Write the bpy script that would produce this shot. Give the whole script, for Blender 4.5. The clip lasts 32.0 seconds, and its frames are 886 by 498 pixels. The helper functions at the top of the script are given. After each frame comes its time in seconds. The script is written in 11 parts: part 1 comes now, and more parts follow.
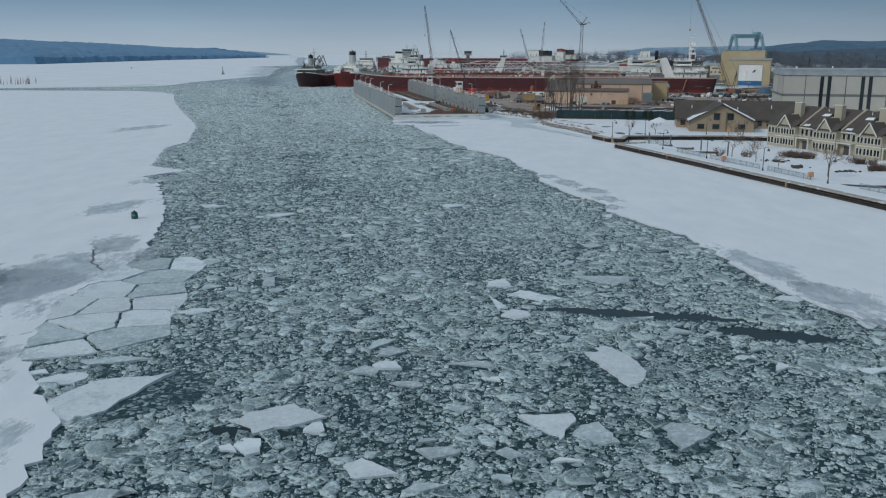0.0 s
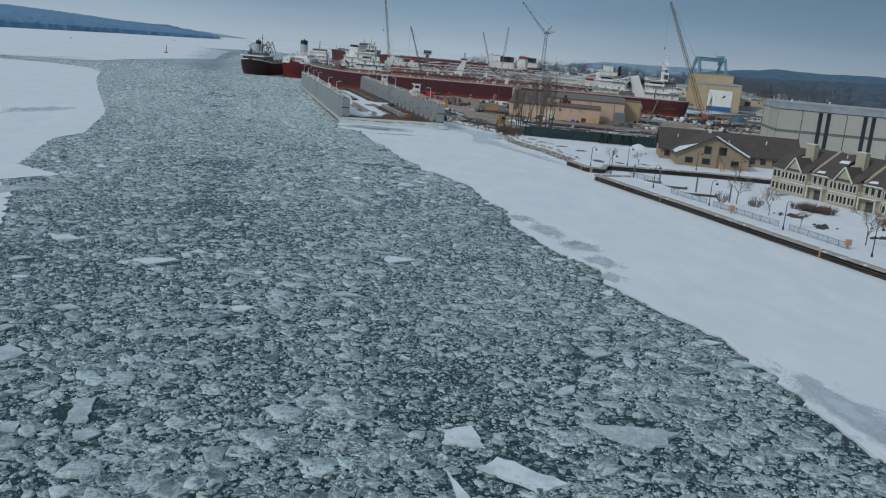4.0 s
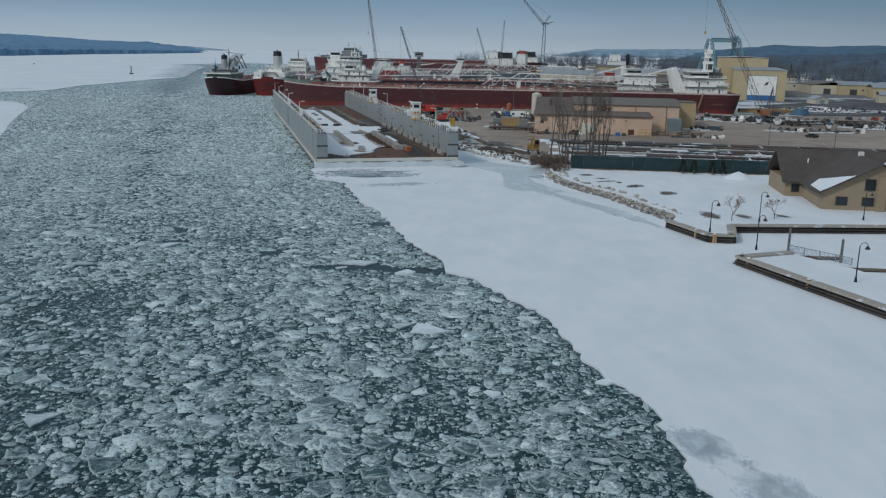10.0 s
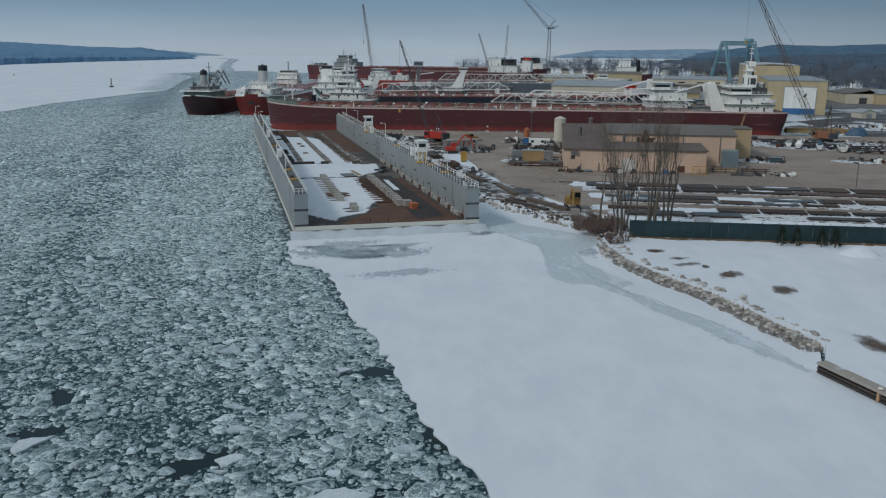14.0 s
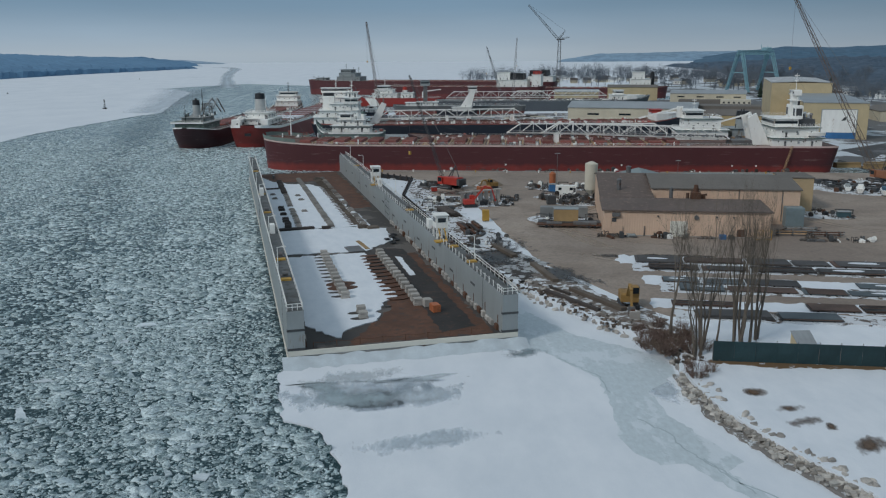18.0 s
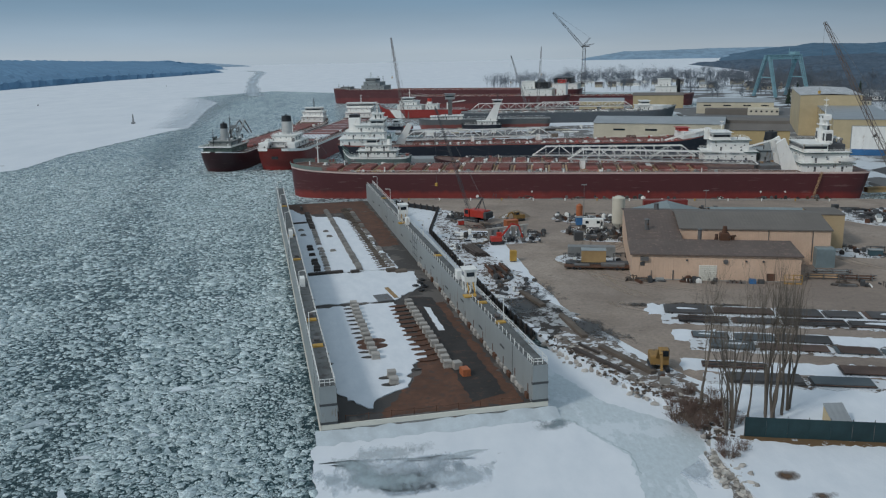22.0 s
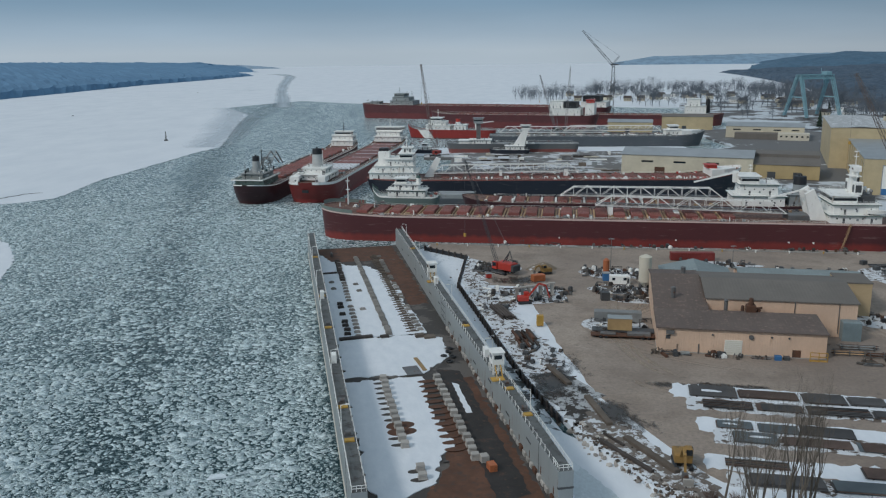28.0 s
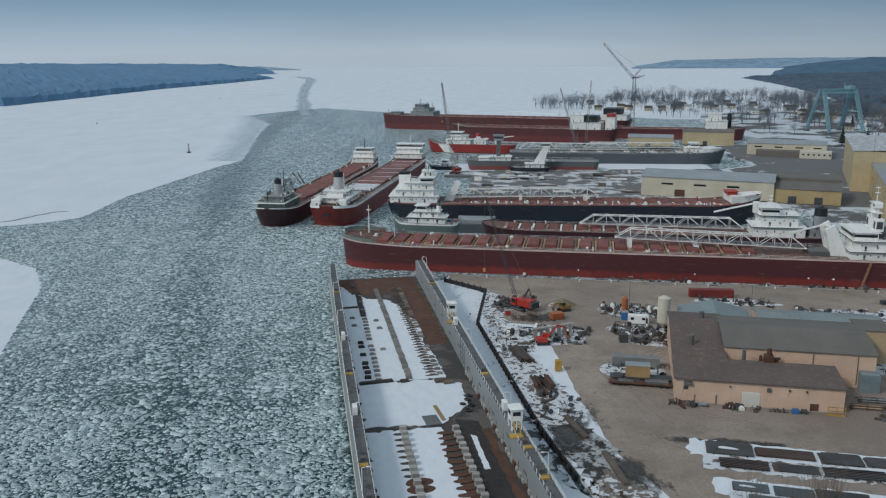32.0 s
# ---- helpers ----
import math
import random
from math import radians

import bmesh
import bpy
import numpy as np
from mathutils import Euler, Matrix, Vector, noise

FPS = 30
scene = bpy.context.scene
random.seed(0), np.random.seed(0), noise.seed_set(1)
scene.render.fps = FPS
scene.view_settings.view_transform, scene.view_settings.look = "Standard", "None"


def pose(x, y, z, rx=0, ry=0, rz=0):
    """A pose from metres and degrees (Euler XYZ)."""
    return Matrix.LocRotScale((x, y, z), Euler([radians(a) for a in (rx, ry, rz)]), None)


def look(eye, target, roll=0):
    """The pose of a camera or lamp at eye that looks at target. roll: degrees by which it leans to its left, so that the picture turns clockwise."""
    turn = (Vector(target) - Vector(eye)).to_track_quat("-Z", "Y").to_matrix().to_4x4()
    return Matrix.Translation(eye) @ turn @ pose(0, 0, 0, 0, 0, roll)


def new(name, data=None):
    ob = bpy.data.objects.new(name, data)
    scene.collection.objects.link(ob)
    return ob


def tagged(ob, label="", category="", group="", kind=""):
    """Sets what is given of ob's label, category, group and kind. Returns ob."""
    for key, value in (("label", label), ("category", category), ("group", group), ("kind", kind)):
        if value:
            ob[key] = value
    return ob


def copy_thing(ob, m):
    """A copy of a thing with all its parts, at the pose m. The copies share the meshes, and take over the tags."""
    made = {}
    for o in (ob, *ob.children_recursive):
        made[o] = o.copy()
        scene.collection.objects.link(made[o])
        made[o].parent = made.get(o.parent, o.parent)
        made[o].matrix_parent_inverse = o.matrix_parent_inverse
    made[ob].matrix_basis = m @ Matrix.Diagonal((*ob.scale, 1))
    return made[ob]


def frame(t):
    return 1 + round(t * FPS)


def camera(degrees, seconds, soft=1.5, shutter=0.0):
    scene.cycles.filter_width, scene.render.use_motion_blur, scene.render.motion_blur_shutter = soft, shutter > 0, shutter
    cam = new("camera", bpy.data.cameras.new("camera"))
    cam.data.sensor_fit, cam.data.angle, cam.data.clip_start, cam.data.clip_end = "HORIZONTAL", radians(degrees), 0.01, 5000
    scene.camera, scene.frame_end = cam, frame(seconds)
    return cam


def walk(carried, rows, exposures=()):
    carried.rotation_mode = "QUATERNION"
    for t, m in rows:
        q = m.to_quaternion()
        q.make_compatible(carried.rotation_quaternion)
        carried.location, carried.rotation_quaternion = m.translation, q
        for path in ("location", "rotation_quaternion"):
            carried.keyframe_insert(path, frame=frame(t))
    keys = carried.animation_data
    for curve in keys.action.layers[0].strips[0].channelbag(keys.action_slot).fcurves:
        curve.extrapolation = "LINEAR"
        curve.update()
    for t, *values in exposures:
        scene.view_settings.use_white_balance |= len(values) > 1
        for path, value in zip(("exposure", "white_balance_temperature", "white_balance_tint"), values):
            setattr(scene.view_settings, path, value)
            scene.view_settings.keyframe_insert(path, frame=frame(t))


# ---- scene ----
cam = camera(54.9, 32.0, 1.2)
METRES, EYE, TILT, LEAN, TURN = 264.0, 27.3, -13.15, 0.0, 0.0
ROWS = [
    (0.0, 0.0, 0.0, 0.0, 0.0, 0.0, -0.0),
    (0.5, 0.0005, 0.0077, 0.0015, -0.09, -0.04, -0.05),
    (1.0, 0.0013, 0.0204, 0.0043, -0.81, 0.01, 0.01),
    (1.5, 0.0021, 0.0377, 0.0082, -1.7, 0.09, 0.03),
    (2.0, 0.003, 0.0582, 0.0133, -2.51, 0.09, -1.44),
    (2.5, 0.0035, 0.0806, 0.0189, -3.22, 0.11, -3.68),
    (3.0, 0.0033, 0.1035, 0.0248, -3.61, 0.07, -4.72),
    (3.5, 0.0024, 0.1266, 0.0304, -3.76, 0.06, -4.76),
    (5.5, -0.0026, 0.2234, 0.0524, -3.12, -0.01, -0.37),
    (6.0, -0.003, 0.2492, 0.0582, -3.19, -0.06, -0.34),
    (6.5, -0.0034, 0.2755, 0.0645, -3.28, -0.07, -0.34),
    (7.0, -0.0037, 0.3024, 0.0715, -3.35, -0.09, -0.32),
    (7.5, -0.0039, 0.3294, 0.079, -3.41, -0.12, -0.3),
    (8.0, -0.0041, 0.3565, 0.0865, -3.47, -0.12, -0.25),
    (8.5, -0.0041, 0.3838, 0.0941, -3.52, -0.13, -0.19),
    (9.0, -0.0042, 0.4109, 0.1019, -3.58, -0.14, -0.17),
    (9.5, -0.0042, 0.4379, 0.1099, -3.63, -0.14, -0.11),
    (10.0, -0.0043, 0.4645, 0.1181, -3.69, -0.13, -0.12),
    (10.5, -0.0042, 0.4912, 0.1263, -3.71, -0.11, -0.06),
    (11.0, -0.0041, 0.5173, 0.1348, -3.73, -0.1, 0.04),
    (11.5, -0.0041, 0.5427, 0.1431, -3.74, -0.1, 0.11),
    (12.0, -0.0042, 0.5675, 0.1515, -3.74, -0.09, 0.22),
    (12.5, -0.0043, 0.5916, 0.1599, -3.76, -0.09, 0.27),
    (13.0, -0.0047, 0.6152, 0.1683, -3.77, -0.07, 0.35),
    (13.5, -0.0049, 0.6379, 0.1768, -3.78, -0.05, 0.4),
    (14.0, -0.0055, 0.66, 0.1853, -3.78, -0.03, 0.49),
    (14.5, -0.0064, 0.6803, 0.1938, -3.77, -0.06, 0.57),
    (16.5, -0.0095, 0.7491, 0.23, -3.59, 0.05, 0.93),
    (17.0, -0.0099, 0.7649, 0.2396, -3.56, 0.16, 1.01),
    (17.5, -0.0105, 0.7788, 0.249, -3.54, 0.19, 1.06),
    (18.0, -0.0115, 0.7893, 0.2574, -3.47, 0.17, 1.14),
    (18.5, -0.0126, 0.7946, 0.2643, -3.31, 0.24, 1.22),
    (19.0, -0.0135, 0.7947, 0.2699, -3.09, -0.03, 1.29),
    (19.5, -0.0143, 0.7931, 0.2752, -2.82, -0.07, 1.37),
    (20.0, -0.0146, 0.7912, 0.2802, -2.57, -0.06, 1.4),
    (20.5, -0.0145, 0.7895, 0.2853, -2.36, 0.01, 1.41),
    (21.0, -0.0142, 0.788, 0.2908, -2.16, 0.06, 1.44),
    (21.5, -0.014, 0.7868, 0.2963, -1.98, 0.08, 1.45),
    (22.0, -0.0139, 0.7856, 0.302, -1.82, 0.05, 1.48),
    (22.5, -0.0137, 0.7845, 0.3076, -1.68, 0.06, 1.44),
    (23.0, -0.0136, 0.7832, 0.3132, -1.53, 0.06, 1.39),
    (23.5, -0.0137, 0.7819, 0.3187, -1.37, 0.07, 1.37),
    (24.0, -0.014, 0.781, 0.3242, -1.24, 0.07, 1.29),
    (24.5, -0.0147, 0.7799, 0.3294, -1.14, 0.06, 1.22),
    (25.0, -0.0148, 0.7784, 0.3351, -0.98, 0.07, 1.14),
    (25.5, -0.0151, 0.7773, 0.3404, -0.84, 0.1, 1.07),
    (27.5, -0.0162, 0.7721, 0.3631, -0.27, 0.09, 0.72),
    (28.0, -0.0162, 0.7705, 0.369, -0.11, 0.06, 0.64),
    (28.5, -0.0167, 0.7695, 0.3748, 0.03, 0.07, 0.56),
    (29.0, -0.0166, 0.768, 0.3807, 0.19, 0.05, 0.47),
    (29.5, -0.0169, 0.7665, 0.3867, 0.36, 0.06, 0.39),
    (30.0, -0.0172, 0.7652, 0.3925, 0.51, 0.05, 0.33),
    (30.5, -0.0171, 0.7639, 0.3984, 0.69, 0.06, 0.25),
    (31.0, -0.0175, 0.7624, 0.4043, 0.84, 0.05, 0.18),
    (31.5, -0.0175, 0.7612, 0.4102, 0.99, 0.05, 0.11),
    (32.0, -0.0177, 0.76, 0.416, 1.13, 0.06, 0.06),
]
walk(cam, [(t, pose(0, 0, EYE, TILT, LEAN, TURN) @ pose(METRES * x, METRES * y, METRES * z, 90 + pitch, roll, yaw)) for t, x, y, z, yaw, pitch, roll in ROWS],
     ((0, 0.0, 6500, 10), (8, 0.0, 6500, 10), (14, -0.1, 6550, 10), (19, 0.0, 6600, 10), (25, 0.1, 6650, 10), (32, 0.12, 6600, 10)))

# ---- light: thin overcast over a frozen bay ----
SUN_UP, SUN_ROUND = 38.0, 235.0
world = bpy.data.worlds.new("sky")
scene.world = world
world.use_nodes = True
wn, wl = world.node_tree.nodes, world.node_tree.links
wn.clear()
w_out, w_bg = wn.new("ShaderNodeOutputWorld"), wn.new("ShaderNodeBackground")
sky = wn.new("ShaderNodeTexSky")
sky.sky_type, sky.sun_disc = "NISHITA", False
sky.sun_elevation, sky.sun_rotation = radians(SUN_UP), radians(SUN_ROUND)
sky.air_density, sky.dust_density, sky.ozone_density = 1.0, 3.0, 1.5
dim = wn.new("ShaderNodeVectorMath")
dim.operation = "SCALE"
dim.inputs["Scale"].default_value = 0.075
wl.new(sky.outputs[0], dim.inputs[0])
where, apart = wn.new("ShaderNodeTexCoord"), wn.new("ShaderNodeSeparateXYZ")
wl.new(where.outputs["Generated"], apart.inputs[0])
# layered cloud and haze: pale at the horizon, slate blue a few degrees up, grey-white overhead
haze = wn.new("ShaderNodeValToRGB")
haze.color_ramp.elements[0].position, haze.color_ramp.elements[0].color = 0.0, (0.43, 0.525, 0.615, 1)
haze.color_ramp.elements[1].position, haze.color_ramp.elements[1].color = 1.0, (0.42, 0.51, 0.59, 1)
for at, tone in ((0.02, (0.335, 0.45, 0.567, 1)), (0.05, (0.207, 0.333, 0.468, 1)), (0.09, (0.14, 0.255, 0.385, 1)), (0.2, (0.18, 0.29, 0.40, 1)), (0.5, (0.36, 0.46, 0.55, 1))):
    step = haze.color_ramp.elements.new(at)
    step.color = tone
wl.new(apart.outputs["Z"], haze.inputs[0])
cloud = wn.new("ShaderNodeTexNoise")
cloud.inputs["Scale"].default_value, cloud.inputs["Detail"].default_value = 3.0, 5.0
stretch = wn.new("ShaderNodeMapping")
stretch.inputs["Scale"].default_value = (1.0, 1.0, 7.0)
wl.new(where.outputs["Generated"], stretch.inputs[0])
wl.new(stretch.outputs[0], cloud.inputs["Vector"])
veil = wn.new("ShaderNodeMapRange")
veil.inputs["To Min"].default_value, veil.inputs["To Max"].default_value = 0.86, 1.14
wl.new(cloud.outputs["Fac"], veil.inputs[0])
layered = wn.new("ShaderNodeVectorMath")
layered.operation = "SCALE"
wl.new(haze.outputs[0], layered.inputs[0])
east = wn.new("ShaderNodeMapRange")
east.interpolation_type = "SMOOTHSTEP"
east.inputs["From Min"].default_value, east.inputs["From Max"].default_value = 0.0, 0.7
east.inputs["To Min"].default_value, east.inputs["To Max"].default_value = 1.0, 0.74
wl.new(apart.outputs["X"], east.inputs[0])
veiled = wn.new("ShaderNodeMath")
veiled.operation = "MULTIPLY"
wl.new(veil.outputs[0], veiled.inputs[0])
wl.new(east.outputs[0], veiled.inputs[1])
wl.new(veiled.outputs[0], layered.inputs["Scale"])
both = wn.new("ShaderNodeMix")
both.data_type = "RGBA"
both.inputs["Factor"].default_value = 0.88
wl.new(dim.outputs[0], both.inputs["A"])
wl.new(layered.outputs[0], both.inputs["B"])
wl.new(both.outputs["Result"], w_bg.inputs[0])
wl.new(w_bg.outputs[0], w_out.inputs[0])
w_bg.inputs[1].default_value = 0.94
sun = new("sun", bpy.data.lights.new("sun", "SUN"))
sun.data.energy, sun.data.angle, sun.data.color = 1.12, radians(9), (1.0, 0.98, 0.95)
sun.matrix_world = look((0, 0, 300), (300 * math.sin(radians(-SUN_ROUND)) / math.tan(radians(SUN_UP)), -300 * math.cos(radians(-SUN_ROUND)) / math.tan(radians(SUN_UP)), 0))
scene.view_settings.exposure = 0.0

# ---- materials ----
def shader(name, rough=0.7, metal=0.0):
    m = bpy.data.materials.new(name)
    m.use_nodes = True
    n, l = m.node_tree.nodes, m.node_tree.links
    b = n["Principled BSDF"]
    b.inputs["Roughness"].default_value, b.inputs["Metallic"].default_value = rough, metal
    return m, n, l, b


def spot(n, l, kind="Object", scale=(1, 1, 1)):
    c, g = n.new("ShaderNodeTexCoord"), n.new("ShaderNodeMapping")
    g.inputs["Scale"].default_value = scale
    l.new(c.outputs[kind], g.inputs[0])
    return g.outputs[0]


def noisy(n, l, vec, scale, detail=4.0, rough=0.6):
    t = n.new("ShaderNodeTexNoise")
    t.inputs["Scale"].default_value, t.inputs["Detail"].default_value, t.inputs["Roughness"].default_value = scale, detail, rough
    l.new(vec, t.inputs["Vector"])
    return t.outputs["Fac"]


def ranged(n, l, value, a, b, c=0.0, d=1.0):
    r = n.new("ShaderNodeMapRange")
    for key, v in zip(("From Min", "From Max", "To Min", "To Max"), (a, b, c, d)):
        r.inputs[key].default_value = v
    l.new(value, r.inputs[0])
    return r.outputs[0]


def maths(n, l, op, a, b):
    r = n.new("ShaderNodeMath")
    r.operation = op
    for k, v in enumerate((a, b)):
        if isinstance(v, (int, float)):
            r.inputs[k].default_value = v
        else:
            l.new(v, r.inputs[k])
    return r.outputs[0]


def mixed(n, l, fac, a, b, blend="MIX"):
    x = n.new("ShaderNodeMix")
    x.data_type, x.blend_type = "RGBA", blend
    for key, v in (("Factor", fac), ("A", a), ("B", b)):
        if isinstance(v, (int, float)):
            x.inputs[key].default_value = v
        elif isinstance(v, tuple):
            x.inputs[key].default_value = (*v, 1)
        else:
            l.new(v, x.inputs[key])
    return x.outputs["Result"]


def relief(n, l, b, height, strength, distance):
    u = n.new("ShaderNodeBump")
    u.inputs["Strength"].default_value, u.inputs["Distance"].default_value = strength, distance
    l.new(height, u.inputs["Height"])
    l.new(u.outputs[0], b.inputs["Normal"])


def shade(colour, k):
    return tuple(min(1.0, c * k) for c in colour)


def plain(name, colour, rough=0.6, metal=0.0, coarse=0.25, fine=2.5, vary=0.25, stain=None, amount=0.3, stretch=(1, 1, 1), bump=0.03, by_piece=0.0):
    """Colour with broad and fine variation; stain is a second colour in patches (rust, dirt, snow)."""
    m, n, l, b = shader(name, rough, metal)
    v = spot(n, l, "Object", stretch)
    broad, small = noisy(n, l, v, coarse, 3), noisy(n, l, v, fine, 5)
    c = mixed(n, l, ranged(n, l, broad, 0.3, 0.7), shade(colour, 1 - vary), shade(colour, 1 + vary * 0.6))
    c = mixed(n, l, ranged(n, l, small, 0.35, 0.7, 0, 0.5), c, shade(colour, 1 - vary * 0.9))
    if stain:
        patch = maths(n, l, "MULTIPLY", ranged(n, l, noisy(n, l, v, coarse * 2.3, 6, 0.7), 0.62 - amount * 0.4, 0.72 - amount * 0.3), 1.0)
        c = mixed(n, l, patch, c, stain)
    if by_piece:
        o = n.new("ShaderNodeObjectInfo")
        g = ranged(n, l, o.outputs["Random"], 0, 1, 1 - by_piece, 1 + by_piece * 0.6)
        hsv = n.new("ShaderNodeHueSaturation")
        l.new(g, hsv.inputs["Value"])
        l.new(c, hsv.inputs["Color"])
        c = hsv.outputs[0]
    l.new(c, b.inputs["Base Color"])
    relief(n, l, b, small, 0.5, bump)
    return m


def ribbed(name, colour, pitch=0.5, axis="X", rough=0.5, metal=0.0, vary=0.15, stain=None, amount=0.15, depth=0.04):
    """Profiled metal sheet: ribs every pitch metres along an object axis."""
    m, n, l, b = shader(name, rough, metal)
    v = spot(n, l)
    broad, small = noisy(n, l, v, 0.12, 4), noisy(n, l, v, 1.5, 5)
    c = mixed(n, l, ranged(n, l, broad, 0.3, 0.7), shade(colour, 1 - vary), shade(colour, 1 + vary * 0.5))
    c = mixed(n, l, ranged(n, l, small, 0.45, 0.75, 0, 0.4), c, shade(colour, 1 - vary * 1.4))
    if stain:
        drip = spot(n, l, "Object", (1.2, 1.2, 0.12))
        c = mixed(n, l, ranged(n, l, noisy(n, l, drip, 0.7, 6, 0.7), 0.66 - amount * 0.4, 0.78 - amount * 0.3), c, stain)
    w = n.new("ShaderNodeTexWave")
    w.wave_type, w.bands_direction, w.wave_profile = "BANDS", axis, "TRI"
    w.inputs["Scale"].default_value = 0.314 / pitch
    l.new(v, w.inputs["Vector"])
    l.new(c, b.inputs["Base Color"])
    relief(n, l, b, w.outputs["Fac"], 0.8, depth)
    return m


def hull_paint(name, upper, lower, level, wear=(0.06, 0.03, 0.025), amount=0.2, fade=1.2):
    """Ship's side: topside colour over a lower colour, with vertical runs and scuffs."""
    m, n, l, b = shader(name, 0.5)
    v, run = spot(n, l), spot(n, l, "Object", (1.0, 1.0, 0.08))
    z = n.new("ShaderNodeSeparateXYZ")
    l.new(spot(n, l), z.inputs[0])
    wob = maths(n, l, "ADD", z.outputs["Z"], maths(n, l, "MULTIPLY", noisy(n, l, run, 0.25, 5), fade))
    c = mixed(n, l, ranged(n, l, wob, level + fade * 0.3, level + fade * 0.8), lower, upper)
    broad, runs = noisy(n, l, v, 0.06, 5, 0.7), noisy(n, l, run, 0.9, 6, 0.7)
    c = mixed(n, l, ranged(n, l, broad, 0.3, 0.75, 0, 0.55), c, shade(upper, 0.6))
    c = mixed(n, l, ranged(n, l, runs, 0.66 - amount * 0.3, 0.86 - amount * 0.3, 0, 0.75), c, wear)
    c = mixed(n, l, ranged(n, l, noisy(n, l, spot(n, l, "Object", (0.25, 0.25, 2.0)), 0.6, 5), 0.6, 0.72, 0, 0.25), c, (0.35, 0.26, 0.24))
    l.new(c, b.inputs["Base Color"])
    relief(n, l, b, noisy(n, l, spot(n, l, "Object", (0.5, 0.5, 0.15)), 0.5, 3), 0.25, 0.12)
    return m


def snow_look(name, bare=(0.30, 0.36, 0.40), amount=0.12, size=0.02, dirt=None):
    """Wind-packed snow, thin enough in places to show what lies under it."""
    m, n, l, b = shader(name, 0.75)
    b.inputs["Specular IOR Level"].default_value = 0.22
    v = spot(n, l)
    drift = spot(n, l, "Object", (1.0, 0.45, 1.0))
    big, mid, fine = noisy(n, l, drift, size, 5, 0.6), noisy(n, l, drift, size * 9, 6, 0.65), noisy(n, l, v, 2.2, 6, 0.7)
    c = mixed(n, l, ranged(n, l, mid, 0.3, 0.7), (0.66, 0.71, 0.76), (0.76, 0.80, 0.84))
    thin = ranged(n, l, maths(n, l, "ADD", big, maths(n, l, "MULTIPLY", mid, 0.45)), 0.98 - amount, 1.12 - amount)
    c = mixed(n, l, thin, c, bare)
    if dirt:
        c = mixed(n, l, ranged(n, l, noisy(n, l, v, 0.35, 7, 0.75), 0.56, 0.66), c, dirt)
    l.new(c, b.inputs["Base Color"])
    relief(n, l, b, maths(n, l, "ADD", mid, maths(n, l, "MULTIPLY", fine, 0.3)), 0.35, 0.25)
    return m


def patchy(name, under, cover, amount=0.5, size=0.25, fine=2.0, rough=0.8, stretch=(1, 1, 1), third=None):
    """Two ground coverings with ragged borders, such as snow lying on gravel."""
    m, n, l, b = shader(name, rough)
    v = spot(n, l, "Object", stretch)
    f = maths(n, l, "ADD", noisy(n, l, v, size, 6, 0.65), maths(n, l, "MULTIPLY", noisy(n, l, v, fine, 4), 0.12))
    g = noisy(n, l, v, fine * 1.7, 5)
    a = mixed(n, l, g, shade(under, 0.7), shade(under, 1.2))
    if third:
        a = mixed(n, l, ranged(n, l, noisy(n, l, v, size * 1.9, 5), 0.5, 0.62), a, third)
    c = mixed(n, l, ranged(n, l, f, 0.60 - amount * 0.25, 0.64 - amount * 0.25), mixed(n, l, g, shade(cover, 0.88), cover), a)
    l.new(c, b.inputs["Base Color"])
    relief(n, l, b, maths(n, l, "ADD", f, maths(n, l, "MULTIPLY", g, 0.3)), 0.5, 0.12)
    return m


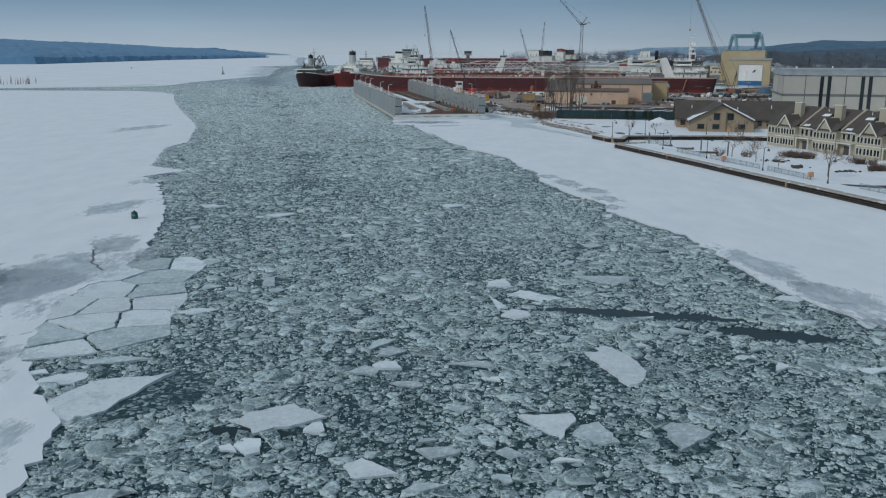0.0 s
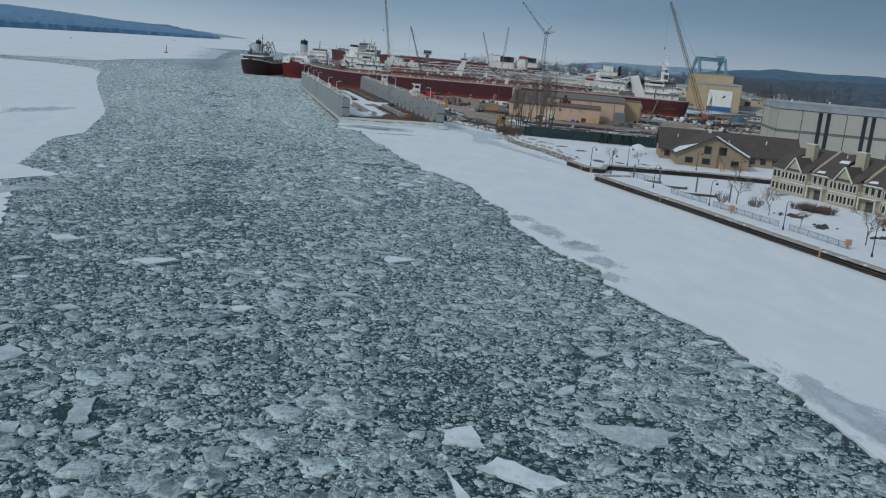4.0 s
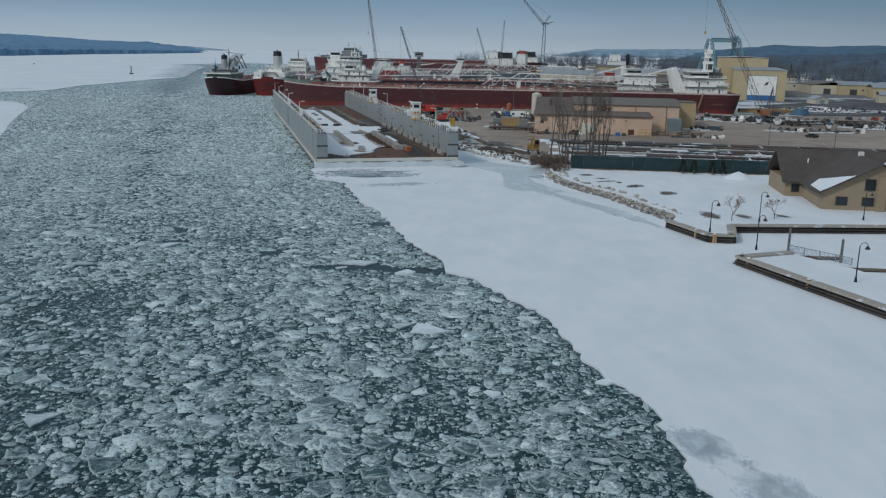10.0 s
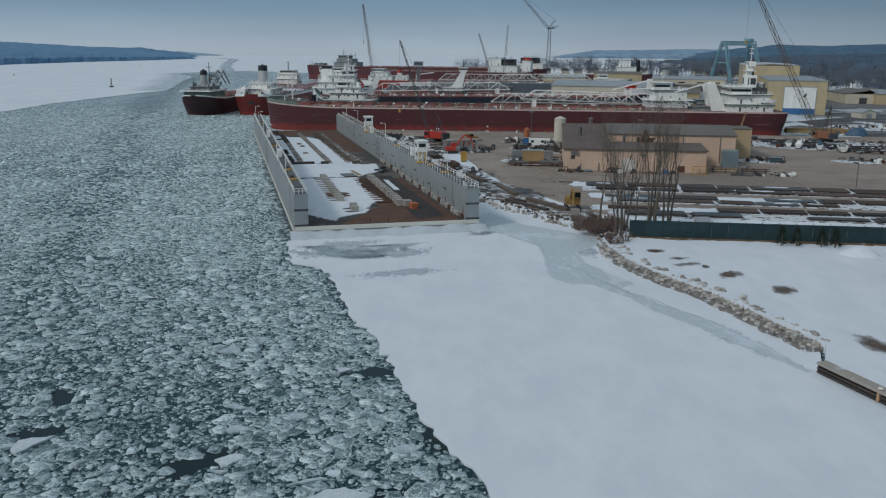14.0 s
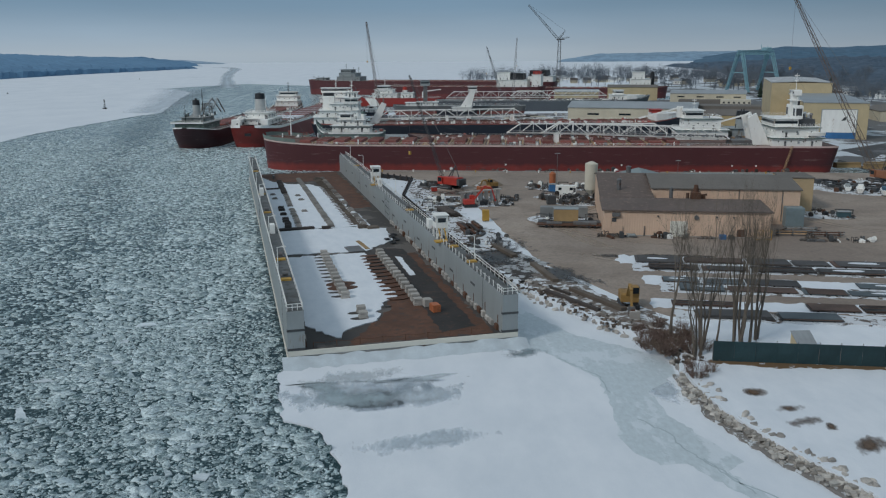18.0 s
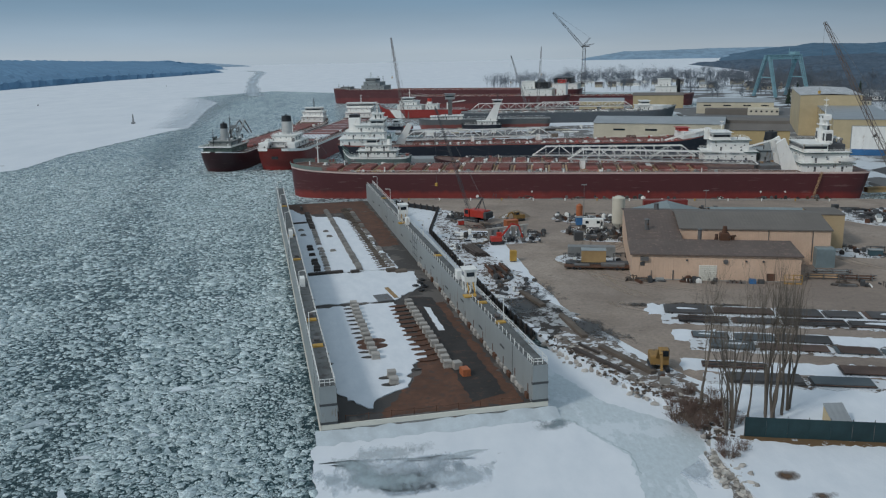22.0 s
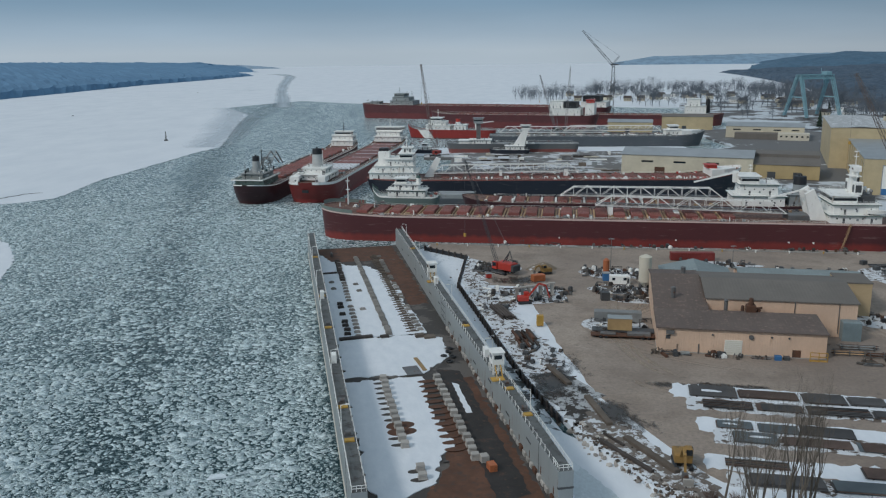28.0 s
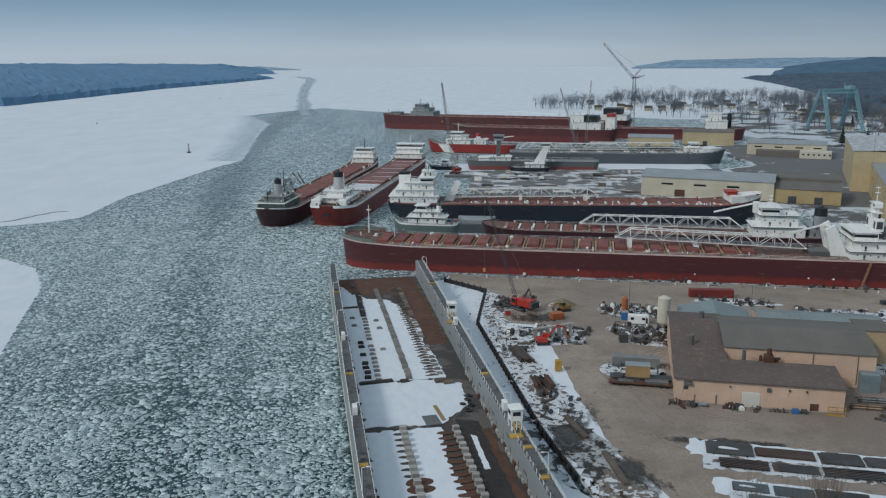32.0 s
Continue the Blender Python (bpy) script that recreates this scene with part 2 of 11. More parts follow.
def brash_look():
    """Open water packed with ground-up ice: dark water, submerged slush, small rounded bits; packed tighter far out."""
    m, n, l, b = shader("brash_water", 0.2)
    b.inputs["Specular IOR Level"].default_value = 0.08
    v = spot(n, l)
    xyz = n.new("ShaderNodeSeparateXYZ")
    l.new(v, xyz.inputs[0])
    pack = ranged(n, l, xyz.outputs["Y"], 400, 600)
    warp = n.new("ShaderNodeVectorMath")
    warp.operation = "MULTIPLY_ADD"
    wob = n.new("ShaderNodeTexNoise")
    wob.inputs["Scale"].default_value, wob.inputs["Detail"].default_value = 0.8, 3
    l.new(v, wob.inputs["Vector"])
    l.new(wob.outputs["Color"], warp.inputs[0])
    warp.inputs[1].default_value = (0.7, 0.7, 0)
    l.new(v, warp.inputs[2])
    tones, gaps = [], []
    for scale in (0.62, 1.9, 4.6):
        a, e = n.new("ShaderNodeTexVoronoi"), n.new("ShaderNodeTexVoronoi")
        e.feature = "DISTANCE_TO_EDGE"
        for t in (a, e):
            t.inputs["Scale"].default_value = scale
            l.new(warp.outputs[0], t.inputs["Vector"])
        g = n.new("ShaderNodeSeparateColor")
        l.new(a.outputs["Color"], g.inputs[0])
        tones.append(g.outputs[0])
        gaps.append(ranged(n, l, e.outputs["Distance"], 0.05, 0.14))
    lanes = noisy(n, l, spot(n, l, "Object", (1.0, 0.12, 1.0)), 0.035, 4, 0.6)
    clump = noisy(n, l, v, 0.16, 5, 0.65)
    big = maths(n, l, "MULTIPLY", ranged(n, l, tones[0], 0.30, 0.55), gaps[0])
    small = maths(n, l, "MULTIPLY", ranged(n, l, tones[1], 0.35, 0.75), gaps[1])
    tiny = maths(n, l, "MULTIPLY", ranged(n, l, tones[2], 0.45, 0.8), gaps[2])
    slush = maths(n, l, "MULTIPLY", maths(n, l, "MAXIMUM", small, maths(n, l, "MULTIPLY", tiny, 0.8)), ranged(n, l, clump, 0.30, 0.50))
    near_ice = mixed(n, l, slush, (0.012, 0.036, 0.043), mixed(n, l, tones[1], (0.05, 0.108, 0.118), (0.34, 0.45, 0.475)))
    far_ice = mixed(n, l, maths(n, l, "MAXIMUM", big, maths(n, l, "MULTIPLY", small, 0.75)), (0.10, 0.165, 0.175), mixed(n, l, tones[0], (0.40, 0.495, 0.515), (0.84, 0.92, 0.94)))
    far_ice = mixed(n, l, ranged(n, l, clump, 0.48, 0.8, 0, 0.4), far_ice, (0.25, 0.32, 0.335))
    far_ice = mixed(n, l, ranged(n, l, lanes, 0.40, 0.55, 0.45, 0), far_ice, (0.20, 0.27, 0.285))
    c = mixed(n, l, pack, near_ice, far_ice)
    l.new(c, b.inputs["Base Color"])
    l.new(ranged(n, l, maths(n, l, "MAXIMUM", maths(n, l, "MULTIPLY", big, pack), small), 0, 1, 0.12, 0.7), b.inputs["Roughness"])
    relief(n, l, b, maths(n, l, "ADD", maths(n, l, "MULTIPLY", big, pack), small), 0.7, 0.12)
    return m


def ice_piece_look(name, dark, pale, crust=0.5, edge=0.5):
    """Broken ice shards: each its own grey-green, wet and dark to snow-crusted, every facet a little different."""
    m, n, l, b = shader(name, 0.4)
    b.inputs["Specular IOR Level"].default_value = 0.25
    v = spot(n, l)
    geo = n.new("ShaderNodeNewGeometry")
    r = geo.outputs["Random Per Island"]
    face = n.new("ShaderNodeAttribute")
    face.attribute_name = "facet"
    fine, grit = noisy(n, l, v, 3.2, 6, 0.75), noisy(n, l, v, 11.0, 3, 0.7)
    tone = mixed(n, l, maths(n, l, "POWER", r, 1.45), dark, pale)
    tone = mixed(n, l, ranged(n, l, face.outputs["Fac"], 0.0, 0.35, 0.5, 0), tone, shade(dark, 1.1))
    tone = mixed(n, l, ranged(n, l, face.outputs["Fac"], 0.65, 1.0, 0, 0.6), tone, shade(pale, 0.95))
    c = mixed(n, l, maths(n, l, "MULTIPLY", ranged(n, l, fine, 0.53, 0.56, 0, crust), ranged(n, l, maths(n, l, "FRACT", maths(n, l, "MULTIPLY", r, 17.0), 0.0), 0.25, 0.7)), tone, shade(pale, 1.2))
    c = mixed(n, l, ranged(n, l, fine, 0.46, 0.39, 0, 0.8), c, shade(dark, 0.6))
    rim = n.new("ShaderNodeAttribute")
    rim.attribute_name = "rim"
    c = mixed(n, l, ranged(n, l, maths(n, l, "ADD", rim.outputs["Fac"], maths(n, l, "MULTIPLY", grit, 0.9)), 1.15, 1.4, 0, edge), c, (0.68, 0.80, 0.83))
    c = mixed(n, l, ranged(n, l, grit, 0.60, 0.64, 0, 0.75), c, (0.80, 0.895, 0.91))
    l.new(c, b.inputs["Base Color"])
    relief(n, l, b, maths(n, l, "ADD", fine, maths(n, l, "MULTIPLY", grit, 0.5)), 0.7, 0.14)
    return m


def floe_look(name, colour, wet):
    """Plates of broken sheet ice: snow-crusted or wet, each its own shade, paler along drifts."""
    m, n, l, b = shader(name, 0.55)
    v = spot(n, l)
    o = n.new("ShaderNodeObjectInfo")
    r = o.outputs["Random"]
    drift, fine = noisy(n, l, v, 0.35, 5, 0.65), noisy(n, l, v, 2.5, 6, 0.7)
    tone = mixed(n, l, r, shade(colour, 0.86), shade(colour, 1.1))
    c = mixed(n, l, ranged(n, l, drift, 0.5, 0.62, 0, 0.75), tone, wet)
    c = mixed(n, l, ranged(n, l, fine, 0.5, 0.62, 0, 0.5), c, (0.76, 0.82, 0.85))
    c = mixed(n, l, ranged(n, l, fine, 0.42, 0.36, 0, 0.5), c, shade(wet, 0.7))
    l.new(c, b.inputs["Base Color"])
    relief(n, l, b, fine, 0.4, 0.06)
    return m


def thin_look(name, colour=(0.47, 0.545, 0.60)):
    """A wind-bared patch whose rim breaks up into the snow round it."""
    m, n, l, b = shader(name, 0.4)
    c = n.new("ShaderNodeTexCoord")
    mv = n.new("ShaderNodeVectorMath")
    mv.operation = "SUBTRACT"
    mv.inputs[1].default_value = (0.5, 0.5, 0)
    l.new(c.outputs["Generated"], mv.inputs[0])
    flat = n.new("ShaderNodeVectorMath")
    flat.operation = "MULTIPLY"
    flat.inputs[1].default_value = (2, 2, 0)
    l.new(mv.outputs[0], flat.inputs[0])
    ln = n.new("ShaderNodeVectorMath")
    ln.operation = "LENGTH"
    l.new(flat.outputs[0], ln.inputs[0])
    geo = n.new("ShaderNodeNewGeometry")
    drawn = n.new("ShaderNodeMapping")
    drawn.inputs["Scale"].default_value = (1, 0.5, 1)
    drawn.inputs["Rotation"].default_value = (0, 0, 0.25)
    l.new(geo.outputs["Position"], drawn.inputs[0])
    v = drawn.outputs[0]
    rag = maths(n, l, "ADD", maths(n, l, "MULTIPLY", noisy(n, l, v, 0.22, 6, 0.65), 2.0), maths(n, l, "MULTIPLY", noisy(n, l, v, 0.9, 6, 0.75), 0.9))
    keep = ranged(n, l, maths(n, l, "SUBTRACT", rag, maths(n, l, "MULTIPLY", ln.outputs["Value"], 1.1)), 0.8, 1.5, 0, 0.9)
    fine = noisy(n, l, v, 1.3, 6, 0.7)
    l.new(mixed(n, l, fine, shade(colour, 0.75), shade(colour, 1.35)), b.inputs["Base Color"])
    clear, mx = n.new("ShaderNodeBsdfTransparent"), n.new("ShaderNodeMixShader")
    l.new(keep, mx.inputs[0])
    l.new(clear.outputs[0], mx.inputs[1])
    l.new(b.outputs[0], mx.inputs[2])
    l.new(mx.outputs[0], n["Material Output"].inputs["Surface"])
    return m


def wood_look(name, low, high, scale=0.02, grain=0.12, depth=0.65):
    """Wooded slopes seen from afar: mottled crowns, distance haze included in the low and high colours."""
    m, n, l, b = shader(name, 0.95)
    v = spot(n, l)
    c = mixed(n, l, ranged(n, l, noisy(n, l, v, scale, 5, 0.7), 0.3, 0.7), low, high)
    c = mixed(n, l, ranged(n, l, noisy(n, l, v, grain, 4, 0.7), 0.42, 0.62, 0, depth), c, shade(low, 0.62))
    l.new(c, b.inputs["Base Color"])
    return m


def gravel_look():
    """Trampled brown gravel: damp and dry tracts, wheel ruts, grit."""
    m, n, l, b = shader("yard_gravel", 0.85)
    v = spot(n, l)
    wide, mid, grit = noisy(n, l, v, 0.018, 5, 0.6), noisy(n, l, v, 0.09, 6, 0.65), noisy(n, l, v, 1.3, 6, 0.7)
    ruts = noisy(n, l, spot(n, l, "Object", (0.25, 0.5, 1)), 0.12, 6, 0.7)
    c = mixed(n, l, ranged(n, l, wide, 0.35, 0.65), (0.25, 0.20, 0.166), (0.405, 0.337, 0.28))
    c = mixed(n, l, ranged(n, l, mid, 0.48, 0.64, 0, 0.7), c, (0.215, 0.17, 0.138))
    c = mixed(n, l, ranged(n, l, ruts, 0.52, 0.66, 0, 0.38), c, (0.47, 0.38, 0.295))
    c = mixed(n, l, ranged(n, l, grit, 0.4, 0.7, 0, 0.55), c, (0.15, 0.128, 0.112))
    c = mixed(n, l, ranged(n, l, noisy(n, l, v, 0.45, 7, 0.75), 0.6, 0.68, 0, 0.6), c, (0.12, 0.1, 0.085))
    l.new(c, b.inputs["Base Color"])
    relief(n, l, b, maths(n, l, "ADD", mid, maths(n, l, "MULTIPLY", grit, 0.4)), 0.5, 0.15)
    return m


def band_look(name, colour, lo, hi, scale, rough=0.5, bits=None, strength=1.0):
    """A long strip that frays out sideways into what lies under it."""
    m, n, l, b = shader(name, rough)
    at = n.new("ShaderNodeAttribute")
    at.attribute_name = "mid"
    v = spot(n, l, "Object", (1, 0.3, 1))
    rag = maths(n, l, "ADD", noisy(n, l, v, scale, 6, 0.7), maths(n, l, "MULTIPLY", noisy(n, l, v, scale * 7, 5, 0.7), 0.4))
    keep = maths(n, l, "MULTIPLY", ranged(n, l, maths(n, l, "ADD", at.outputs["Fac"], rag), lo, hi), strength)
    fine = noisy(n, l, v, scale * 14, 5, 0.7)
    c = mixed(n, l, fine, shade(colour, 0.6), shade(colour, 1.4))
    if bits:
        c = mixed(n, l, ranged(n, l, noisy(n, l, spot(n, l), 1.1, 5, 0.75), 0.5, 0.6), c, bits)
    l.new(c, b.inputs["Base Color"])
    clear, mx = n.new("ShaderNodeBsdfTransparent"), n.new("ShaderNodeMixShader")
    l.new(keep, mx.inputs[0])
    l.new(clear.outputs[0], mx.inputs[1])
    l.new(b.outputs[0], mx.inputs[2])
    l.new(mx.outputs[0], n["Material Output"].inputs["Surface"])
    return m


BRASH = brash_look()
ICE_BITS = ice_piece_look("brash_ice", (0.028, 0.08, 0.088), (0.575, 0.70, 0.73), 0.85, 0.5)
# Paler tone of the same ice, mostly for pieces farther out.
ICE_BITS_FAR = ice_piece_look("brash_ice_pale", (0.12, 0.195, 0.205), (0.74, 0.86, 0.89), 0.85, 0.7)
ICE_FLOE = floe_look("floe_ice", (0.40, 0.49, 0.52), (0.24, 0.32, 0.345))
FLOE_WHITE = floe_look("snowy_floe_ice", (0.64, 0.715, 0.755), (0.44, 0.52, 0.56))
OPEN_WATER = plain("open_water", (0.006, 0.022, 0.026), 0.1, vary=0.3, coarse=0.5, fine=3.0, bump=0.02)
OPEN_WATER.node_tree.nodes["Principled BSDF"].inputs["Specular IOR Level"].default_value = 0.12
FAST_ICE = snow_look("fast_ice_snow", amount=0.05)
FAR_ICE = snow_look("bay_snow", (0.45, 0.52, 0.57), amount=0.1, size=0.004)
THIN_ICE = thin_look("bare_ice_patch", (0.555, 0.625, 0.675))
SNOW = snow_look("land_snow", (0.22, 0.18, 0.13), amount=0.0, size=0.03)
SNOW_CLEAN = snow_look("clean_snow", (0.6, 0.63, 0.66), amount=-0.05, size=0.05)
YARD = gravel_look()
DIRTY_SNOW = patchy("dirty_snow", (0.12, 0.095, 0.078), (0.66, 0.69, 0.72), 0.04, 0.45, 3.0)
ASPHALT = patchy("asphalt", (0.06, 0.06, 0.062), (0.14, 0.14, 0.145), 0.4, 0.06, 1.0)
GREY_PAINT = plain("grey_steel_paint", (0.30, 0.33, 0.335), 0.5, vary=0.12, stain=(0.2, 0.16, 0.13), amount=0.05, stretch=(1, 1, 0.25))
GREY_DARK = plain("dark_joint", (0.07, 0.075, 0.08), 0.6)
DOCK_DECK = patchy("dock_deck", (0.06, 0.054, 0.05), (0.125, 0.112, 0.102), 0.4, 0.12, 1.2)
RUST = plain("rusty_plate", (0.125, 0.058, 0.034), 0.85, vary=0.4, fine=1.2, stain=(0.07, 0.045, 0.035), amount=0.25)
WHITE = plain("white_paint", (0.89, 0.89, 0.855), 0.5, vary=0.10, fine=0.9, stain=(0.45, 0.36, 0.29), amount=0.07, stretch=(1, 1, 0.3))
CREAM = plain("cream_paint", (0.62, 0.58, 0.48), 0.55, vary=0.1)
YELLOW = plain("yellow_paint", (0.52, 0.31, 0.06), 0.6, vary=0.3, stain=(0.2, 0.12, 0.06), amount=0.12)
ORANGE = plain("orange_paint", (0.48, 0.15, 0.06), 0.6, vary=0.3, stain=(0.2, 0.09, 0.05), amount=0.15)
RED = plain("red_paint", (0.48, 0.045, 0.03), 0.5, vary=0.25)
BLUE = plain("blue_paint", (0.04, 0.16, 0.36), 0.5, vary=0.2)
TEAL = plain("gantry_blue", (0.22, 0.40, 0.46), 0.55, vary=0.15)
GREEN = plain("marine_green", (0.10, 0.16, 0.145), 0.5, vary=0.2)
BLACK = plain("black_paint", (0.022, 0.024, 0.028), 0.5, vary=0.25)
GLASS = plain("dark_window", (0.02, 0.028, 0.035), 0.08, vary=0.2, bump=0.0)
STEEL = plain("worn_steel", (0.20, 0.20, 0.20), 0.5, 0.5, vary=0.25, stain=(0.16, 0.08, 0.05), amount=0.15)
CONCRETE = plain("concrete", (0.42, 0.40, 0.37), 0.85, vary=0.2, fine=1.5, stain=(0.2, 0.18, 0.16), amount=0.1, by_piece=0.2)
TIMBER = plain("weathered_timber", (0.16, 0.13, 0.105), 0.85, vary=0.35, fine=2.0, stretch=(1, 0.3, 1), by_piece=0.35)
TIMBER_DARK = plain("tarred_timber", (0.06, 0.05, 0.045), 0.85, vary=0.35, by_piece=0.3)
PINE = plain("new_timber", (0.40, 0.27, 0.13), 0.8, vary=0.25, by_piece=0.3)
ROCK = plain("riprap_stone", (0.47, 0.445, 0.41), 0.9, vary=0.3, fine=1.8, bump=0.1, by_piece=0.45)
BARK = plain("grey_bark", (0.15, 0.125, 0.10), 0.9, vary=0.3, fine=3)
TWIG = plain("bare_twigs", (0.22, 0.16, 0.125), 0.9, vary=0.3)
SHRUB = plain("russet_shrub", (0.17, 0.115, 0.095), 0.9, vary=0.4, fine=3)
NEEDLE = plain("conifer_needles", (0.018, 0.035, 0.022), 0.9, vary=0.4, fine=3)
HATCH = plain("hatch_red", (0.30, 0.10, 0.085), 0.6, vary=0.3, stain=(0.36, 0.26, 0.2), amount=0.12, by_piece=0.25)
DECK_RED = plain("deck_red", (0.14, 0.064, 0.048), 0.65, vary=0.35, fine=0.8, stain=(0.30, 0.19, 0.125), amount=0.3)
DECK_GREY = plain("deck_grey", (0.16, 0.17, 0.17), 0.7, vary=0.3, stain=(0.6, 0.62, 0.64), amount=0.25)
SHED_WALL = ribbed("shed_cladding", (0.70, 0.50, 0.37), 0.6, "X", stain=(0.36, 0.22, 0.15), amount=0.10)
SHED_ROOF = ribbed("shed_roof", (0.132, 0.102, 0.088), 0.9, "X", 0.8, stain=(0.25, 0.17, 0.14), amount=0.3)
SHED_ROOF_GREY = ribbed("grey_roof", (0.165, 0.15, 0.134), 0.9, "X", 0.8, stain=(0.12, 0.115, 0.11), amount=0.2)
TAN_WALL = ribbed("tan_cladding", (0.54, 0.44, 0.27), 0.7, "X", stain=(0.42, 0.34, 0.2), amount=0.05)
YELLOW_WALL = ribbed("ochre_cladding", (0.46, 0.35, 0.18), 0.7, "X")
BEIGE_WALL = ribbed("beige_cladding", (0.60, 0.55, 0.43), 0.7, "X", stain=(0.4, 0.35, 0.26), amount=0.05)
METAL_ROOF = ribbed("pale_metal_roof", (0.36, 0.385, 0.40), 0.9, "X", 0.4, 0.3, stain=(0.7, 0.72, 0.74), amount=0.1)
PANEL_GREY = plain("pale_wall_panel", (0.45, 0.435, 0.38), 0.6, vary=0.07, by_piece=0.06)
SHINGLE = plain("brown_shingles", (0.088, 0.074, 0.067), 0.9, vary=0.2, coarse=0.4, fine=4)
BRICK_TAN = plain("tan_siding", (0.34, 0.265, 0.18), 0.8, vary=0.12, fine=3)
SIDING = plain("cream_siding", (0.44, 0.40, 0.305), 0.7, vary=0.1, fine=3)
TRIM_WHITE = plain("white_trim", (0.70, 0.68, 0.60), 0.6, vary=0.06)
SCREEN = plain("green_windscreen", (0.018, 0.05, 0.058), 0.8, vary=0.25, coarse=0.6, fine=4, by_piece=0.15)
HULL_A = hull_paint("red_hull", (0.098, 0.025, 0.028), (0.27, 0.04, 0.032), 2.6, fade=3.0)
HULL_B = hull_paint("bright_red_hull", (0.215, 0.03, 0.026), (0.30, 0.035, 0.03), 2.0)
HULL_BLK = hull_paint("maroon_hull", (0.05, 0.016, 0.02), (0.07, 0.018, 0.021), 2.0)
HULL_NAVY = hull_paint("navy_hull", (0.016, 0.022, 0.036), (0.022, 0.028, 0.045), 0.5, (0.07, 0.06, 0.055))
HULL_GREY = hull_paint("grey_hull", (0.125, 0.135, 0.14), (0.26, 0.06, 0.045), 3.6)
HULL_DARK = hull_paint("slate_hull", (0.085, 0.10, 0.115), (0.085, 0.10, 0.115), 0.5)
HULL_GREEN = hull_paint("tug_green_hull", (0.13, 0.18, 0.17), (0.09, 0.12, 0.115), 0.5)
HULL_FAR = hull_paint("oxide_hull", (0.115, 0.032, 0.036), (0.20, 0.045, 0.045), 6.0, (0.05, 0.03, 0.03), 0.35, 3.0)
HULL_CG = hull_paint("signal_red_hull", (0.33, 0.036, 0.03), (0.05, 0.03, 0.03), 0.6)
# Distance haze is put into the far shores' base colours as blue.
WOODS_FAR = wood_look("haze_blue_far_woods", (0.095, 0.215, 0.355), (0.125, 0.262, 0.412), 0.006, 0.03, 0.22)
# Hill woods bluer and lighter than crowns are, to paint in haze.
WOODS_HILL = wood_look("haze_blue_hill_woods", (0.056, 0.125, 0.195), (0.085, 0.162, 0.238), 0.008, 0.05, 0.4)
WOODS_FARTHEST = wood_look("haze_pale_far_woods", (0.22, 0.34, 0.455), (0.245, 0.365, 0.48), 0.004, 0.02)
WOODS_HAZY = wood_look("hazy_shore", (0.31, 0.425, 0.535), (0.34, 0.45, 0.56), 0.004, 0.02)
# The town belt also carries some painted haze in its blue.
WOODS_NEAR = wood_look("haze_blue_town_woods", (0.052, 0.09, 0.135), (0.09, 0.132, 0.182), 0.03, 0.14)
TOWN_GROUND = patchy("town_ground", (0.12, 0.12, 0.12), (0.58, 0.63, 0.67), 0.22, 0.022, 0.25)
BARE_EARTH = thin_look("bare_earth_patch", (0.125, 0.075, 0.042))
DECK_TAN = plain("tan_deck_strip", (0.50, 0.33, 0.19), 0.7, vary=0.3, by_piece=0.4)
PARTY = plain("party_wall_tan", (0.36, 0.31, 0.24), 0.7, vary=0.1)
CAP_BEAM = patchy("snowy_timber_cap", (0.36, 0.33, 0.29), (0.62, 0.65, 0.68), 0.6, 0.5, 2.5)
RIPRAP_BED = patchy("riprap_bed", (0.20, 0.185, 0.17), (0.60, 0.63, 0.65), 0.5, 0.9, 4.0)

# ---- kit ----
from mathutils.geometry import tessellate_polygon


